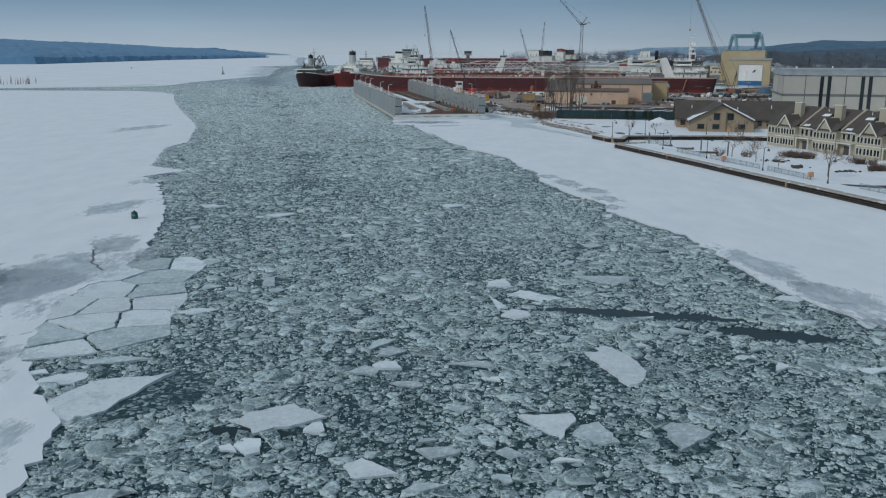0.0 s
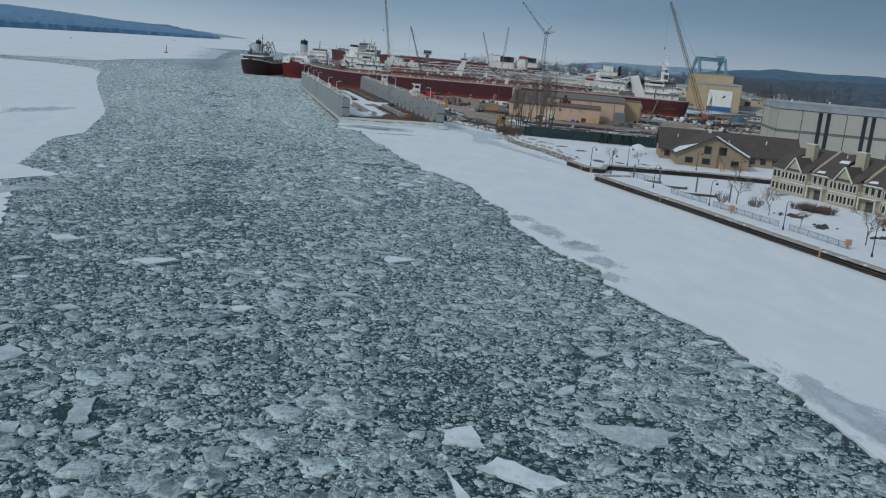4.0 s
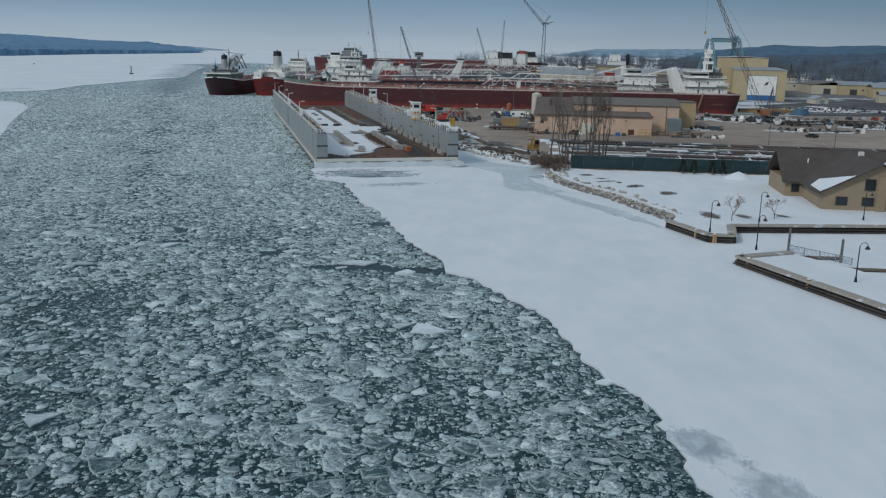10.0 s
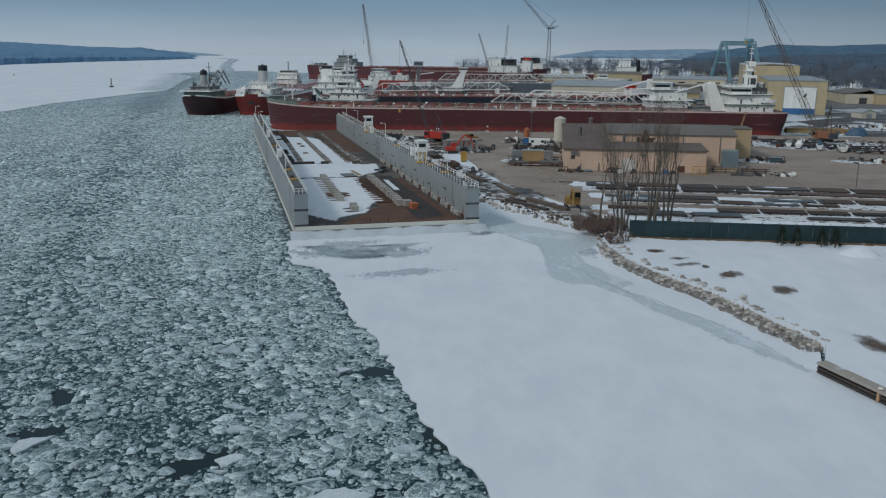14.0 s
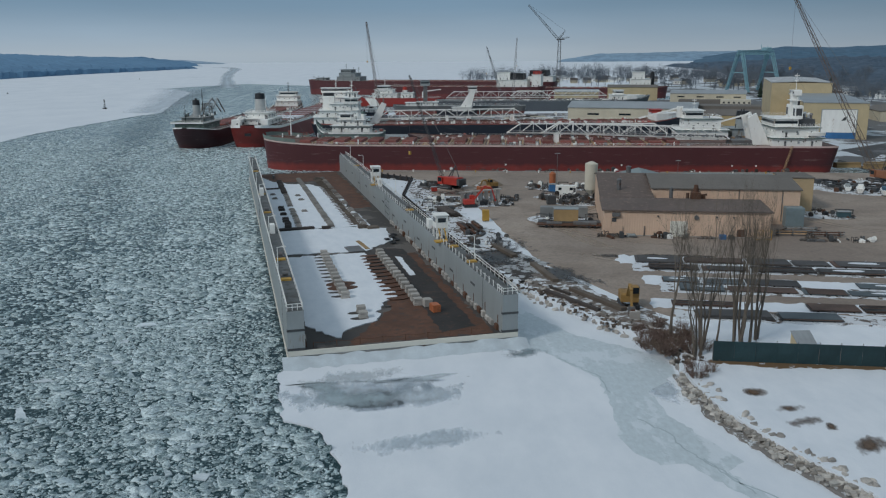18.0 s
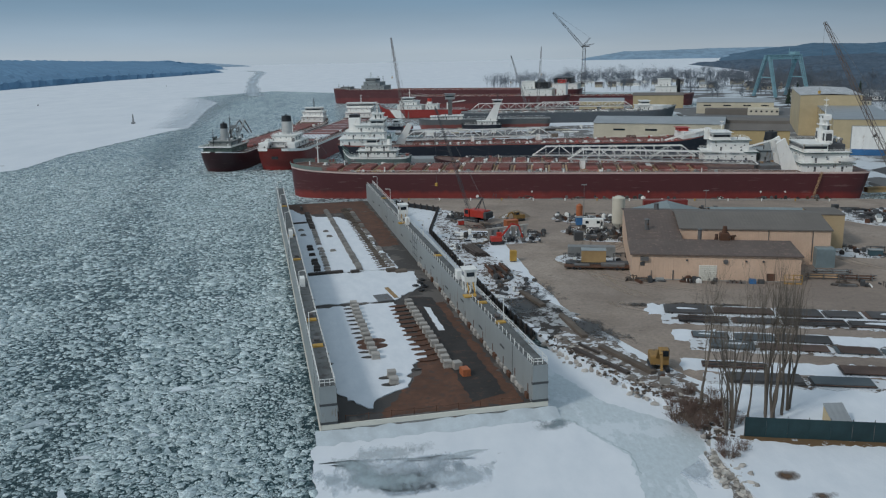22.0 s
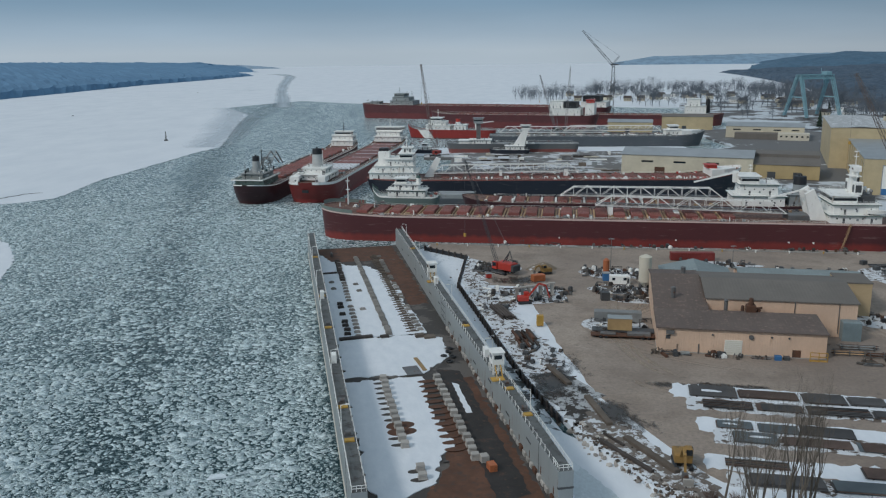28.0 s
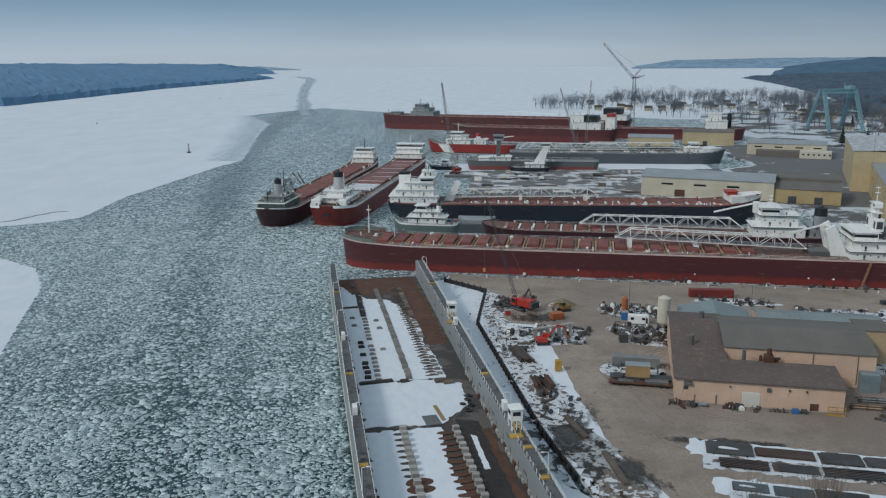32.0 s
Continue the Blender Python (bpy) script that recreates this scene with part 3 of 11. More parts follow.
class Solid:
    """Collects vertices and faces for one mesh."""

    def __init__(self):
        self.v, self.f = [], []

    def add(self, verts, faces):
        k = len(self.v)
        self.v.extend(verts)
        self.f.extend([tuple(i + k for i in f) for f in faces])
        return self

    def box(self, x0, x1, y0, y1, z0, z1):
        return self.add([(x, y, z) for z in (z0, z1) for y in (y0, y1) for x in (x0, x1)],
                        [(0, 2, 3, 1), (4, 5, 7, 6), (0, 1, 5, 4), (2, 6, 7, 3), (0, 4, 6, 2), (1, 3, 7, 5)])

    def slab(self, x0, x1, y0, y1, z0, z1, c=0.05):
        """A box whose upper edges are chamfered."""
        a = [(x0, y0), (x1, y0), (x1, y1), (x0, y1)]
        b = [(x0 + c, y0 + c), (x1 - c, y0 + c), (x1 - c, y1 - c), (x0 + c, y1 - c)]
        vs = [(*p, z0) for p in a] + [(*p, z1 - c) for p in a] + [(*p, z1) for p in b]
        fs = [(3, 2, 1, 0), (8, 9, 10, 11)]
        for k in (0, 4):
            fs += [(k + i, k + (i + 1) % 4, k + 4 + (i + 1) % 4, k + 4 + i) for i in range(4)]
        return self.add(vs, fs)

    def prism(self, outline, z0, z1, inset=0.0):
        n = len(outline)
        cx, cy = sum(p[0] for p in outline) / n, sum(p[1] for p in outline) / n
        top = [(x + (cx - x) * inset, y + (cy - y) * inset, z1) for x, y in outline]
        vs = [(x, y, z0) for x, y in outline] + top
        return self.add(vs, [tuple(range(n, 2 * n)), tuple(range(n - 1, -1, -1))] + [(i, (i + 1) % n, n + (i + 1) % n, n + i) for i in range(n)])

    def tube(self, a, b, r, r2=None, n=8, caps=True):
        a, b = Vector(a), Vector(b)
        r2 = r if r2 is None else r2
        d = (b - a)
        if d.length < 1e-6:
            return self
        u = d.normalized().orthogonal().normalized()
        w = d.normalized().cross(u)
        ring = [(math.cos(2 * math.pi * i / n), math.sin(2 * math.pi * i / n)) for i in range(n)]
        vs = [tuple(a + (u * c + w * s) * r) for c, s in ring] + [tuple(b + (u * c + w * s) * r2) for c, s in ring]
        fs = [(i, (i + 1) % n, n + (i + 1) % n, n + i) for i in range(n)]
        if caps:
            fs += [tuple(range(n - 1, -1, -1)), tuple(range(n, 2 * n))]
        return self.add(vs, fs)

    def beam(self, a, b, w=0.2):
        return self.tube(a, b, w * 0.7, n=4)

    def gable(self, x0, x1, y0, y1, z0, z1, over=0.0, thick=0.25, axis="x"):
        """A pitched roof of two thick slopes with the ridge along an axis; z0 eaves, z1 ridge."""
        if axis == "x":
            ym = (y0 + y1) / 2
            k = (z1 - z0) / (ym - y0)
            p = [(y0 - over, z0 - over * k), (ym, z1), (y1 + over, z0 - over * k)]
            prof = p + [(y, z + thick) for y, z in reversed(p)]
            vs = [(x, y, z) for x in (x0 - over, x1 + over) for y, z in prof]
        else:
            xm = (x0 + x1) / 2
            k = (z1 - z0) / (xm - x0)
            p = [(x0 - over, z0 - over * k), (xm, z1), (x1 + over, z0 - over * k)]
            prof = p + [(x, z + thick) for x, z in reversed(p)]
            vs = [(x, y, z) for y in (y1 + over, y0 - over) for x, z in prof]
        fs = [(0, 1, 4, 5), (1, 2, 3, 4), (11, 10, 7, 6), (10, 9, 8, 7)]
        fs += [(i, i + 6, (i + 1) % 6 + 6, (i + 1) % 6) for i in range(6)]
        return self.add(vs, [tuple(reversed(f)) for f in fs])

    def mesh(self, name, material):
        me = bpy.data.meshes.new(name)
        me.from_pydata(self.v, [], self.f)
        me.update()
        if material:
            me.materials.append(material)
        return me


def thing(name, m, label, category, group="", kind=""):
    ob = new(name)
    ob.matrix_world = m
    ob.empty_display_size = 0.5
    return tagged(ob, label, category, group, kind)


def part(name, solid, material, parent, label="", m=None):
    me = solid if isinstance(solid, bpy.types.Mesh) else solid.mesh(name, material)
    ob = new(name, me)
    ob.parent = parent
    if m is not None:
        ob.matrix_basis = m
    return tagged(ob, label)


def whole(name, solid, material, m, label, category, group="", kind=""):
    ob = new(name, solid if isinstance(solid, bpy.types.Mesh) else solid.mesh(name, material))
    ob.matrix_world = m
    return tagged(ob, label, category, group, kind)


def smooth(ob, angle=40):
    me = ob.data
    me.polygons.foreach_set("use_smooth", [True] * len(me.polygons))
    me.set_sharp_from_angle(angle=radians(angle))
    return ob


def truss(solid, length, w0, h0, w1=None, h1=None, bay=None, chord=0.3, web=0.18, origin=(0, 0, 0)):
    """A box truss along +x; section w0 x h0 tapering to w1 x h1."""
    w1, h1 = w1 or w0, h1 or h0
    n = max(2, round(length / (bay or max(h0, w0))))
    ox, oy, oz = origin
    st = []
    for i in range(n + 1):
        t = i / n
        w, h, x = w0 + (w1 - w0) * t, h0 + (h1 - h0) * t, ox + length * t
        st.append([(x, oy - w / 2, oz), (x, oy + w / 2, oz), (x, oy + w / 2, oz + h), (x, oy - w / 2, oz + h)])
    for k in range(4):
        solid.beam(st[0][k], st[-1][k], chord)
    for i in range(n + 1):
        for k in range(4):
            solid.beam(st[i][k], st[i][(k + 1) % 4], web)
        if i < n:
            for k in range(4):
                a, b = (k, (k + 1) % 4) if (i + k) % 2 else ((k + 1) % 4, k)
                solid.beam(st[i][a], st[i + 1][b], web)
    return solid


def railing(solid, path, h=1.1, every=2.0, r=0.05, rails=(0.55, 1.0), close=False):
    pts = list(path) + ([path[0]] if close else [])
    for a, b in zip(pts, pts[1:]):
        a, b = Vector(a), Vector(b)
        n = max(1, round((b - a).length / every))
        for i in range(n + 1):
            p = a.lerp(b, i / n)
            solid.tube(p, p + Vector((0, 0, h)), r, n=4, caps=False)
        for k in rails:
            solid.tube(a + Vector((0, 0, h * k)), b + Vector((0, 0, h * k)), r, n=4, caps=False)
    return solid


def ragged(points, step, rough, seed):
    """A finer, uneven run of points along a polyline."""
    rng, out = np.random.default_rng(seed), []
    for (x0, y0), (x1, y1) in zip(points, points[1:]):
        n = max(1, int(math.hypot(x1 - x0, y1 - y0) / step))
        for i in range(n):
            t = i / n
            out.append((x0 + (x1 - x0) * t + float(rng.normal(0, rough)) * (i > 0), y0 + (y1 - y0) * t + float(rng.normal(0, rough)) * (i > 0)))
    return out + [points[-1]]


def sheet(name, outline, z0, z1, material, label, category, kind="structure"):
    """A flat plate of any outline with a side wall, as one mesh."""
    n = len(outline)
    tri = tessellate_polygon([[Vector((x, y, 0)) for x, y in outline]])
    area = sum(outline[i][0] * outline[(i + 1) % n][1] - outline[(i + 1) % n][0] * outline[i][1] for i in range(n))
    vs = [(x, y, z1) for x, y in outline] + [(x, y, z0) for x, y in outline]
    fs = []
    for a, b, c in tri:
        up = (vs[b][0] - vs[a][0]) * (vs[c][1] - vs[a][1]) - (vs[c][0] - vs[a][0]) * (vs[b][1] - vs[a][1]) > 0
        fs.append((a, b, c) if up else (a, c, b))
    for i in range(n):
        j = (i + 1) % n
        fs.append((n + i, n + j, j, i) if area > 0 else (i, j, n + j, n + i))
    me = bpy.data.meshes.new(name)
    me.from_pydata(vs, [], fs)
    me.update()
    me.materials.append(material)
    ob = new(name, me)
    return tagged(ob, label, category, "", kind)


def blob(r, seed, n=24, rough=0.25, squash=1.0):
    rng = np.random.default_rng(seed)
    ph, am = rng.uniform(0, 6.28, 5), rng.uniform(0.3, 1, 5) * rough
    pts = []
    for i in range(n):
        a = 2 * math.pi * i / n
        k = 1 + sum(am[j] * math.sin((j + 1) * a + ph[j]) / (j + 1) for j in range(5))
        pts.append((r * k * math.cos(a), r * k * squash * math.sin(a)))
    return pts

# ---- the frozen bay ----
whole("water", Solid().add([(-5000, -400, 0), (5000, -400, 0), (5000, 5000, 0), (-5000, 5000, 0)], [(0, 1, 2, 3)]), BRASH, pose(0, 0, 0),
      "dark green water packed with ground-up brash ice", "water", kind="structure")

RIGHT_EDGE = [(75, -60), (62, 0), (56, 40), (45, 81), (41, 89), (38.2, 99), (37.5, 112), (36.6, 125), (31, 138), (28.3, 146), (29.4, 153), (25, 162), (23.3, 168), (20.7, 181),
              (21.5, 193), (18.6, 203), (16.6, 219), (10.5, 234), (6.7, 238), (6.6, 245), (2.1, 257), (-3, 283), (-6, 290), (-9.3, 307), (-12.5, 318), (-17.2, 321), (-19.6, 335), (-19.3, 341.5)]
SHORE = [(17.0, 347.6), (20, 380), (22.6, 377), (26.8, 367.7), (33, 355), (40, 344), (38.2, 329), (38.6, 318), (41.2, 307.6), (45.2, 297.6), (50.4, 274.5), (47, 267), (50, 256.5), (54, 255.5),
         (53, 250), (48.5, 243), (59, 207), (76.6, 145), (98, 80), (120, 0), (140, -60)]
LEFT_EDGE = [(-30, -60), (-27, 20), (-27, 50.7), (-28.5, 59), (-38.5, 73), (-42.7, 90), (-41, 109), (-41.5, 116), (-46, 138), (-53, 160), (-60, 178), (-66, 186), (-59, 196), (-70, 204), (-79, 243), (-77, 258), (-89, 311),
             (-104, 352), (-123, 404), (-141, 455), (-157, 505), (-166, 535), (-184, 566), (-215, 588)]
LEFT_NORTH = [(-330, 625), (-262, 645), (-242, 656), (-222, 668), (-213, 680), (-214, 745), (-203, 830), (-197, 880), (-186, 927), (-205, 1040), (-228, 1180), (-243, 1295), (-305, 1442), (-250, 1560), (-220, 1596)]
FAR_NORTH = [(-220, 1596), (-60, 1450), (20, 1400), (110, 1390), (250, 1400), (330, 1430)]

sheet("fast_ice_east", ragged(RIGHT_EDGE, 1.2, 0.28, 3) + [p for p in SHORE], -0.3, 0.22, FAST_ICE, "smooth snow-covered shore ice with a broken edge", "ice sheet")
sheet("fast_ice_west", ragged(LEFT_EDGE, 1.2, 0.3, 4) + [(-400, 600), (-5000, 600), (-5000, -60)], -0.3, 0.22, FAST_ICE, "wide snow-covered ice sheet along the channel", "ice sheet")
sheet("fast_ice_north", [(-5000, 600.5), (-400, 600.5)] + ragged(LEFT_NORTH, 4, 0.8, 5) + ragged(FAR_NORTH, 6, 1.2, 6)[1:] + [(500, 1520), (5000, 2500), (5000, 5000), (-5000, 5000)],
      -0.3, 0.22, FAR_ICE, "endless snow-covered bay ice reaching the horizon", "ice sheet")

def band(name, line, z, material, label, category):
    """A strip along (x, y, half-width) points, its attribute mid falling from 1 to 0 at the sides."""
    pts = []
    for (x0, y0, w0), (x1, y1, w1) in zip(line, line[1:]):
        n = max(1, int(math.hypot(x1 - x0, y1 - y0) / 12))
        pts += [(x0 + (x1 - x0) * i / n, y0 + (y1 - y0) * i / n, w0 + (w1 - w0) * i / n) for i in range(n)]
    pts.append(line[-1])
    vs, mid = [], []
    for x, y, w in pts:
        for k, f in enumerate((0, 0.5, 1, 0.5, 0)):
            vs.append((x + w * (k - 2) / 2, y, z))
            mid.append(f)
    fs = [(5 * i + k, 5 * i + k + 1, 5 * i + k + 6, 5 * i + k + 5) for i in range(len(pts) - 1) for k in range(4)]
    ob = whole(name, Solid().add(vs, fs), material, pose(0, 0, 0), label, category, kind="structure")
    ob.data.attributes.new("mid", "FLOAT", "POINT").data.foreach_set("value", mid)
    return ob


# refrozen ship track across the far ice, and the churned lane down the channel
band("ship_track", [(-225, 1440, 20), (-258, 1620, 17), (-292, 1800, 15), (-328, 2000, 15), (-385, 2350, 18), (-428, 2650, 20), (-490, 3050, 26), (-560, 3280, 30), (-600, 3330, 24)], 0.24, band_look("track_ice", (0.46, 0.53, 0.58), 0.8, 1.75, 0.02), "refrozen grey ship track across the bay ice", "ice track")
band("skim_ice", [(-196, 925, 26), (-214, 1040, 30), (-236, 1180, 34), (-258, 1300, 34), (-300, 1440, 30)], 0.245, band_look("skim_ice", (0.52, 0.59, 0.64), 0.8, 1.9, 0.03, strength=0.6), "grey skim ice along the channel edge", "ice track")
LANE = [(-14, 100, 9), (-25, 166, 11), (-36, 200, 12), (-48, 280, 13), (-61, 348, 13), (-75, 401, 14), (-91, 460, 15), (-102, 510, 16), (-119, 580, 17), (-140, 690, 19), (-163, 800, 20), (-201, 1011, 24), (-233, 1254, 26), (-250, 1500, 30), (-256, 1590, 30)]
band("churned_lane", LANE, 0.012, band_look("lane_water", (0.025, 0.062, 0.07), 0.85, 1.5, 0.03, 0.3, (0.07, 0.12, 0.128), 0.2), "dark churned lane where ships keep the brash moving", "ice track")

for k, (x, y, rx, ry, turn) in enumerate(((27.6, 177, 2.4, 6, 12), (29.5, 166, 2.2, 4, 10), (31.8, 157.5, 2, 4.5, 15), (30.6, 149, 1.6, 3, 0), (23.3, 184.6, 1.5, 4, 20), (41, 109, 2.6, 9, 8), (44.4, 90, 3, 8, 15), (51, 74, 4, 10, 25), (-53, 101, 14, 8, 60), (-50, 70, 9, 7, 20), (-50, 86, 8, 11, 10), (-42, 66, 4, 6, 15), (-33, 52, 4, 7, 0), (-62, 96, 9, 9, 0), (-47, 118, 3, 7, 10),
                                          (-57, 150, 6, 4, 70), (-60, 181, 5, 4, 60), (-7, 331, 9, 4.5, 15), (-1, 328, 5, 4, 0), (0, 314.5, 6, 2.6, 10), (16.7, 349, 2, 4, -20), (33, 330, 2, 6, 20), (42.6, 282, 1.8, 7, 10), (-108, 305, 12, 5, 70))):
    whole("bare_ice_patch", Solid().prism(blob(1.0, 40 + k, 28, 0.2), 0, 0.004), THIN_ICE, pose(x, y, 0.222, 0, 0, turn) @ Matrix.Diagonal((rx * 2.1, ry * 1.6, 1, 1)),
          "wind-bared grey ice patch in the snow", "ice patch", "bare patches", "structure")

SLUSH = band_look("slush_ice", (0.53, 0.605, 0.645), 0.85, 1.5, 0.09, 0.35, (0.66, 0.725, 0.76), 0.62)
WET_ICE = patchy("wet_slush_ice", (0.565, 0.64, 0.675), (0.68, 0.745, 0.79), 0.46, 0.22, 0.9, 0.4, (1.0, 0.5, 1.0))
SLUSH_RIM = [(17.5, 345), (20.7, 344), (23.4, 338), (26.4, 332.8), (25.8, 322), (24.2, 313.1), (25.1, 308.6), (27, 305.6), (30.1, 305.8), (31.7, 302.5), (34.3, 297.2), (35.2, 292.5), (37.2, 288.4), (38.8, 284.7), (42.6, 276), (45.6, 268), (46.6, 268.6), (44.6, 276.8), (41.3, 287.9), (39, 292.2), (36.1, 298.5), (34.2, 303.7),
             (36.9, 305.7), (34.8, 311.5), (32.2, 319.4), (32.3, 327.2), (38, 332.9), (38.6, 336), (38, 339.8), (34.8, 344.4), (30.9, 347.9), (26.5, 352.8), (23.4, 360.4), (20.2, 368), (18.4, 366), (18.2, 354)]
whole("slush_run", Solid().add([(x, y, 0) for x, y in ragged(SLUSH_RIM + SLUSH_RIM[:1], 0.8, 0.16, 75)[:-1]], [tuple(range(len(ragged(SLUSH_RIM + SLUSH_RIM[:1], 0.8, 0.16, 75)) - 1))]), WET_ICE, pose(0, 0, 0.2265), "smooth grey refrozen slush running along the shore", "ice patch", kind="structure")
SEAM = plain("slush_seam", (0.44, 0.52, 0.55), 0.5, vary=0.2)
for k, path in enumerate((((28, 318.2), (30.8, 313.6), (31.2, 309.1), (33.6, 303.1), (35.1, 298.5)), ((32.5, 306.8), (34.4, 300.8), (37, 297.7), (39, 292.2), (41.3, 287.9)), ((22.2, 341), (24.4, 337.2), (26.6, 333.4), (26.8, 327)))):
    a = ragged(path, 0.7, 0.14, 77 + k)
    sheet("slush_seam", [(x - 0.1, y) for x, y in a] + [(x + 0.1, y + 0.12) for x, y in a[::-1]], 0.19, 0.232, SEAM, "thin grey seam where slush refroze", "ice crack")
band("slush_run_b", [(-17, 333, 2), (-12, 333.5, 5), (-7, 334, 7), (-1, 333, 5), (5, 336, 2)], 0.2235, SLUSH, "smooth grey refrozen slush before the dock", "ice patch")

for k, (x, y, rx, ry, turn) in enumerate(((-8.0, 335.2, 5.6, 2.2, 8), (-9.5, 327.6, 5.0, 2.6, -22), (-14.6, 332.6, 3.4, 1.6, -35), (-4.6, 327.2, 3.0, 1.8, 12), (17.5, 343.6, 2.6, 1.6, 20))):
    whole("refrozen_brash", Solid().add([(a, b, 0) for a, b in blob(1.0, 150 + k, 28, 0.25)], [tuple(range(28))]), thin_look("refrozen_brash", ((0.52, 0.59, 0.63), (0.36, 0.44, 0.47), (0.36, 0.44, 0.47), (0.36, 0.44, 0.47), (0.16, 0.22, 0.24))[k]), pose(x, y, 0.229 + 0.007 * k, 0, 0, turn) @ Matrix.Diagonal((rx * 1.9, ry * 1.9, 1, 1)), "dark refrozen brash showing through the snow", "ice patch", "bare patches", "structure")

# a crack running out from the broken plates
for k, path in enumerate((((-42.8, 104), (-46, 108), (-49, 117)), ((-40.6, 80), (-44, 77), (-47, 78)))):
    a = ragged(path, 1.0, 0.15, 60 + k)
    sheet("ice_crack", [(x - 0.12, y) for x, y in a] + [(x + 0.12, y + 0.1) for x, y in a[::-1]], 0.15, 0.227, GREY_DARK, "dark crack in the shore ice", "ice crack")

line = ragged(((-262, 658), (-246, 670), (-241.6, 684), (-236, 693), (-229, 697)), 2.5, 0.5, 66)
sheet("ice_crack", [(x - 0.8, y + 0.6) for x, y in line] + [(x + 0.8, y - 0.6) for x, y in line[::-1]], 0.15, 0.229, GREY_DARK, "dark crack in the shore ice", "ice crack")


# ---- land ----
LAND = [(-9, 550), (-10, 543), (5.5, 528), (1.7, 489), (15, 408), (22.6, 377), (26.8, 367.7), (33, 355), (40, 344), (38.4, 329), (39, 318), (41.8, 307.6), (45.8, 297.6), (51, 274.5), (47.5, 267.8), (50.2, 257), (53.6, 256.5),
        (56.5, 264.5), (84, 264), (105, 259.5), (99, 238), (83, 227), (77, 208), (70.5, 207), (62.5, 236), (58, 244.6), (49.2, 242.4), (52.4, 231), (59.6, 207), (67, 180), (77.4, 145), (98.6, 80), (121, 0), (141, -60), (900, -60), (900, 520), (183, 523), (152.7, 530)]
sheet("ground", LAND, -1.0, 1.3, SNOW, "snow-covered level shore ground", "ground")
sheet("ground_east", [(183, 523.5), (900, 520.5), (4900, 1200), (4900, 2600), (1300, 2300), (760, 1900), (500, 1500), (330, 1420), (295, 1300), (292, 1050), (225, 1020), (222, 880), (190, 858), (185, 700), (186, 560)], -1.0, 1.25, TOWN_GROUND, "snowy ground round the shipyard halls", "ground")
sheet("hall_apron", ragged([(191, 701), (330, 691), (345, 760), (336, 900), (330, 1035), (296, 1040), (230, 1012), (226, 880), (196, 856)], 6, 1.0, 19), 1.1, 1.3, patchy("apron_asphalt", (0.15, 0.15, 0.15), (0.52, 0.55, 0.57), 0.75, 0.05, 0.6), "grey asphalt apron round the shipyard halls", "pavement")
sheet("quay_middle", [(-16, 848), (-16, 828), (4, 826), (-2, 706), (183.9, 694), (189, 858), (8, 856)], -1.0, 1.5, patchy("quay_slab", (0.16, 0.155, 0.15), (0.6, 0.62, 0.64), 0.35, 0.06, 0.9), "grey shipyard quay with snow drifts", "quay")
YARD_LINE = [(-8.5, 549), (-9.5, 543.6), (6.2, 528), (4.5, 490), (22, 486), (24, 452), (27, 420), (30, 396), (36, 380), (40, 368), (45, 357), (60, 356), (120, 345), (120, 372), (200, 362), (330, 430), (330, 522), (196, 522), (182, 522.5), (152.7, 529.4)]
sheet("yard", ragged(YARD_LINE, 4, 0.25, 12), 1.2, 1.42, YARD, "brown trampled gravel of the shipyard", "yard")
sheet("parking_lot", [(196, 522.3), (330, 522.3), (470, 600), (560, 720), (330, 690), (262, 640), (205, 600)], 1.2, 1.41, ASPHALT, "grey asphalt parking lot beside the halls", "parking lot")
sheet("snow_bank", ragged([(4.6, 527), (2.6, 490), (14.5, 412), (24, 400), (23, 430), (18, 452), (15, 470), (10, 495), (11, 520)], 1.4, 0.9, 13) , 1.2, 1.46, DIRTY_SNOW, "dirty snow heaped along the seawall", "snow bank")
sheet("snow_bank_b", ragged([(23.5, 378), (33, 358), (39, 346), (44, 350), (42, 362), (36, 372), (30, 393), (26, 396)], 1.3, 0.7, 14), 1.2, 1.47, patchy("bank_rubble", (0.17, 0.145, 0.125), (0.66, 0.69, 0.72), 0.36, 0.55, 2.6), "dirty snow and rubble on the bank", "snow bank")
DARK_MUD = thin_look("dark_mud", (0.055, 0.047, 0.04))
for k, (x, y, rx, ry, turn) in enumerate(((23, 406, 7, 14, -10), (33, 388, 4, 9, 30), (12, 505, 5, 9, 0), (19, 494, 8, 6, 10), (60, 400, 16, 2, -8), (90, 428, 18, 1.5, -8))):
    whole("wet_mud", Solid().prism(blob(1.0, 140 + k, 24, 0.2), 0, 0.004), DARK_MUD, pose(x, y, (1.484 if x < 36 else 1.432) + 0.0007 * k, 0, 0, turn) @ Matrix.Diagonal((rx * 1.6, ry * 1.6, 1, 1)), "dark wet mud churned up in the yard", "mud", "mud patches", "structure")
sheet("slip_ice", [(17.2, 349), (20.5, 378), (14.2, 408), (1.2, 488), (4.6, 527), (-8.5, 548), (-20, 542), (-18.2, 535)], -0.3, 0.2, snow_look("slip_ice", (0.30, 0.37, 0.41), amount=0.18, size=0.12), "thin grey ice in the slip beside the dock", "ice sheet")
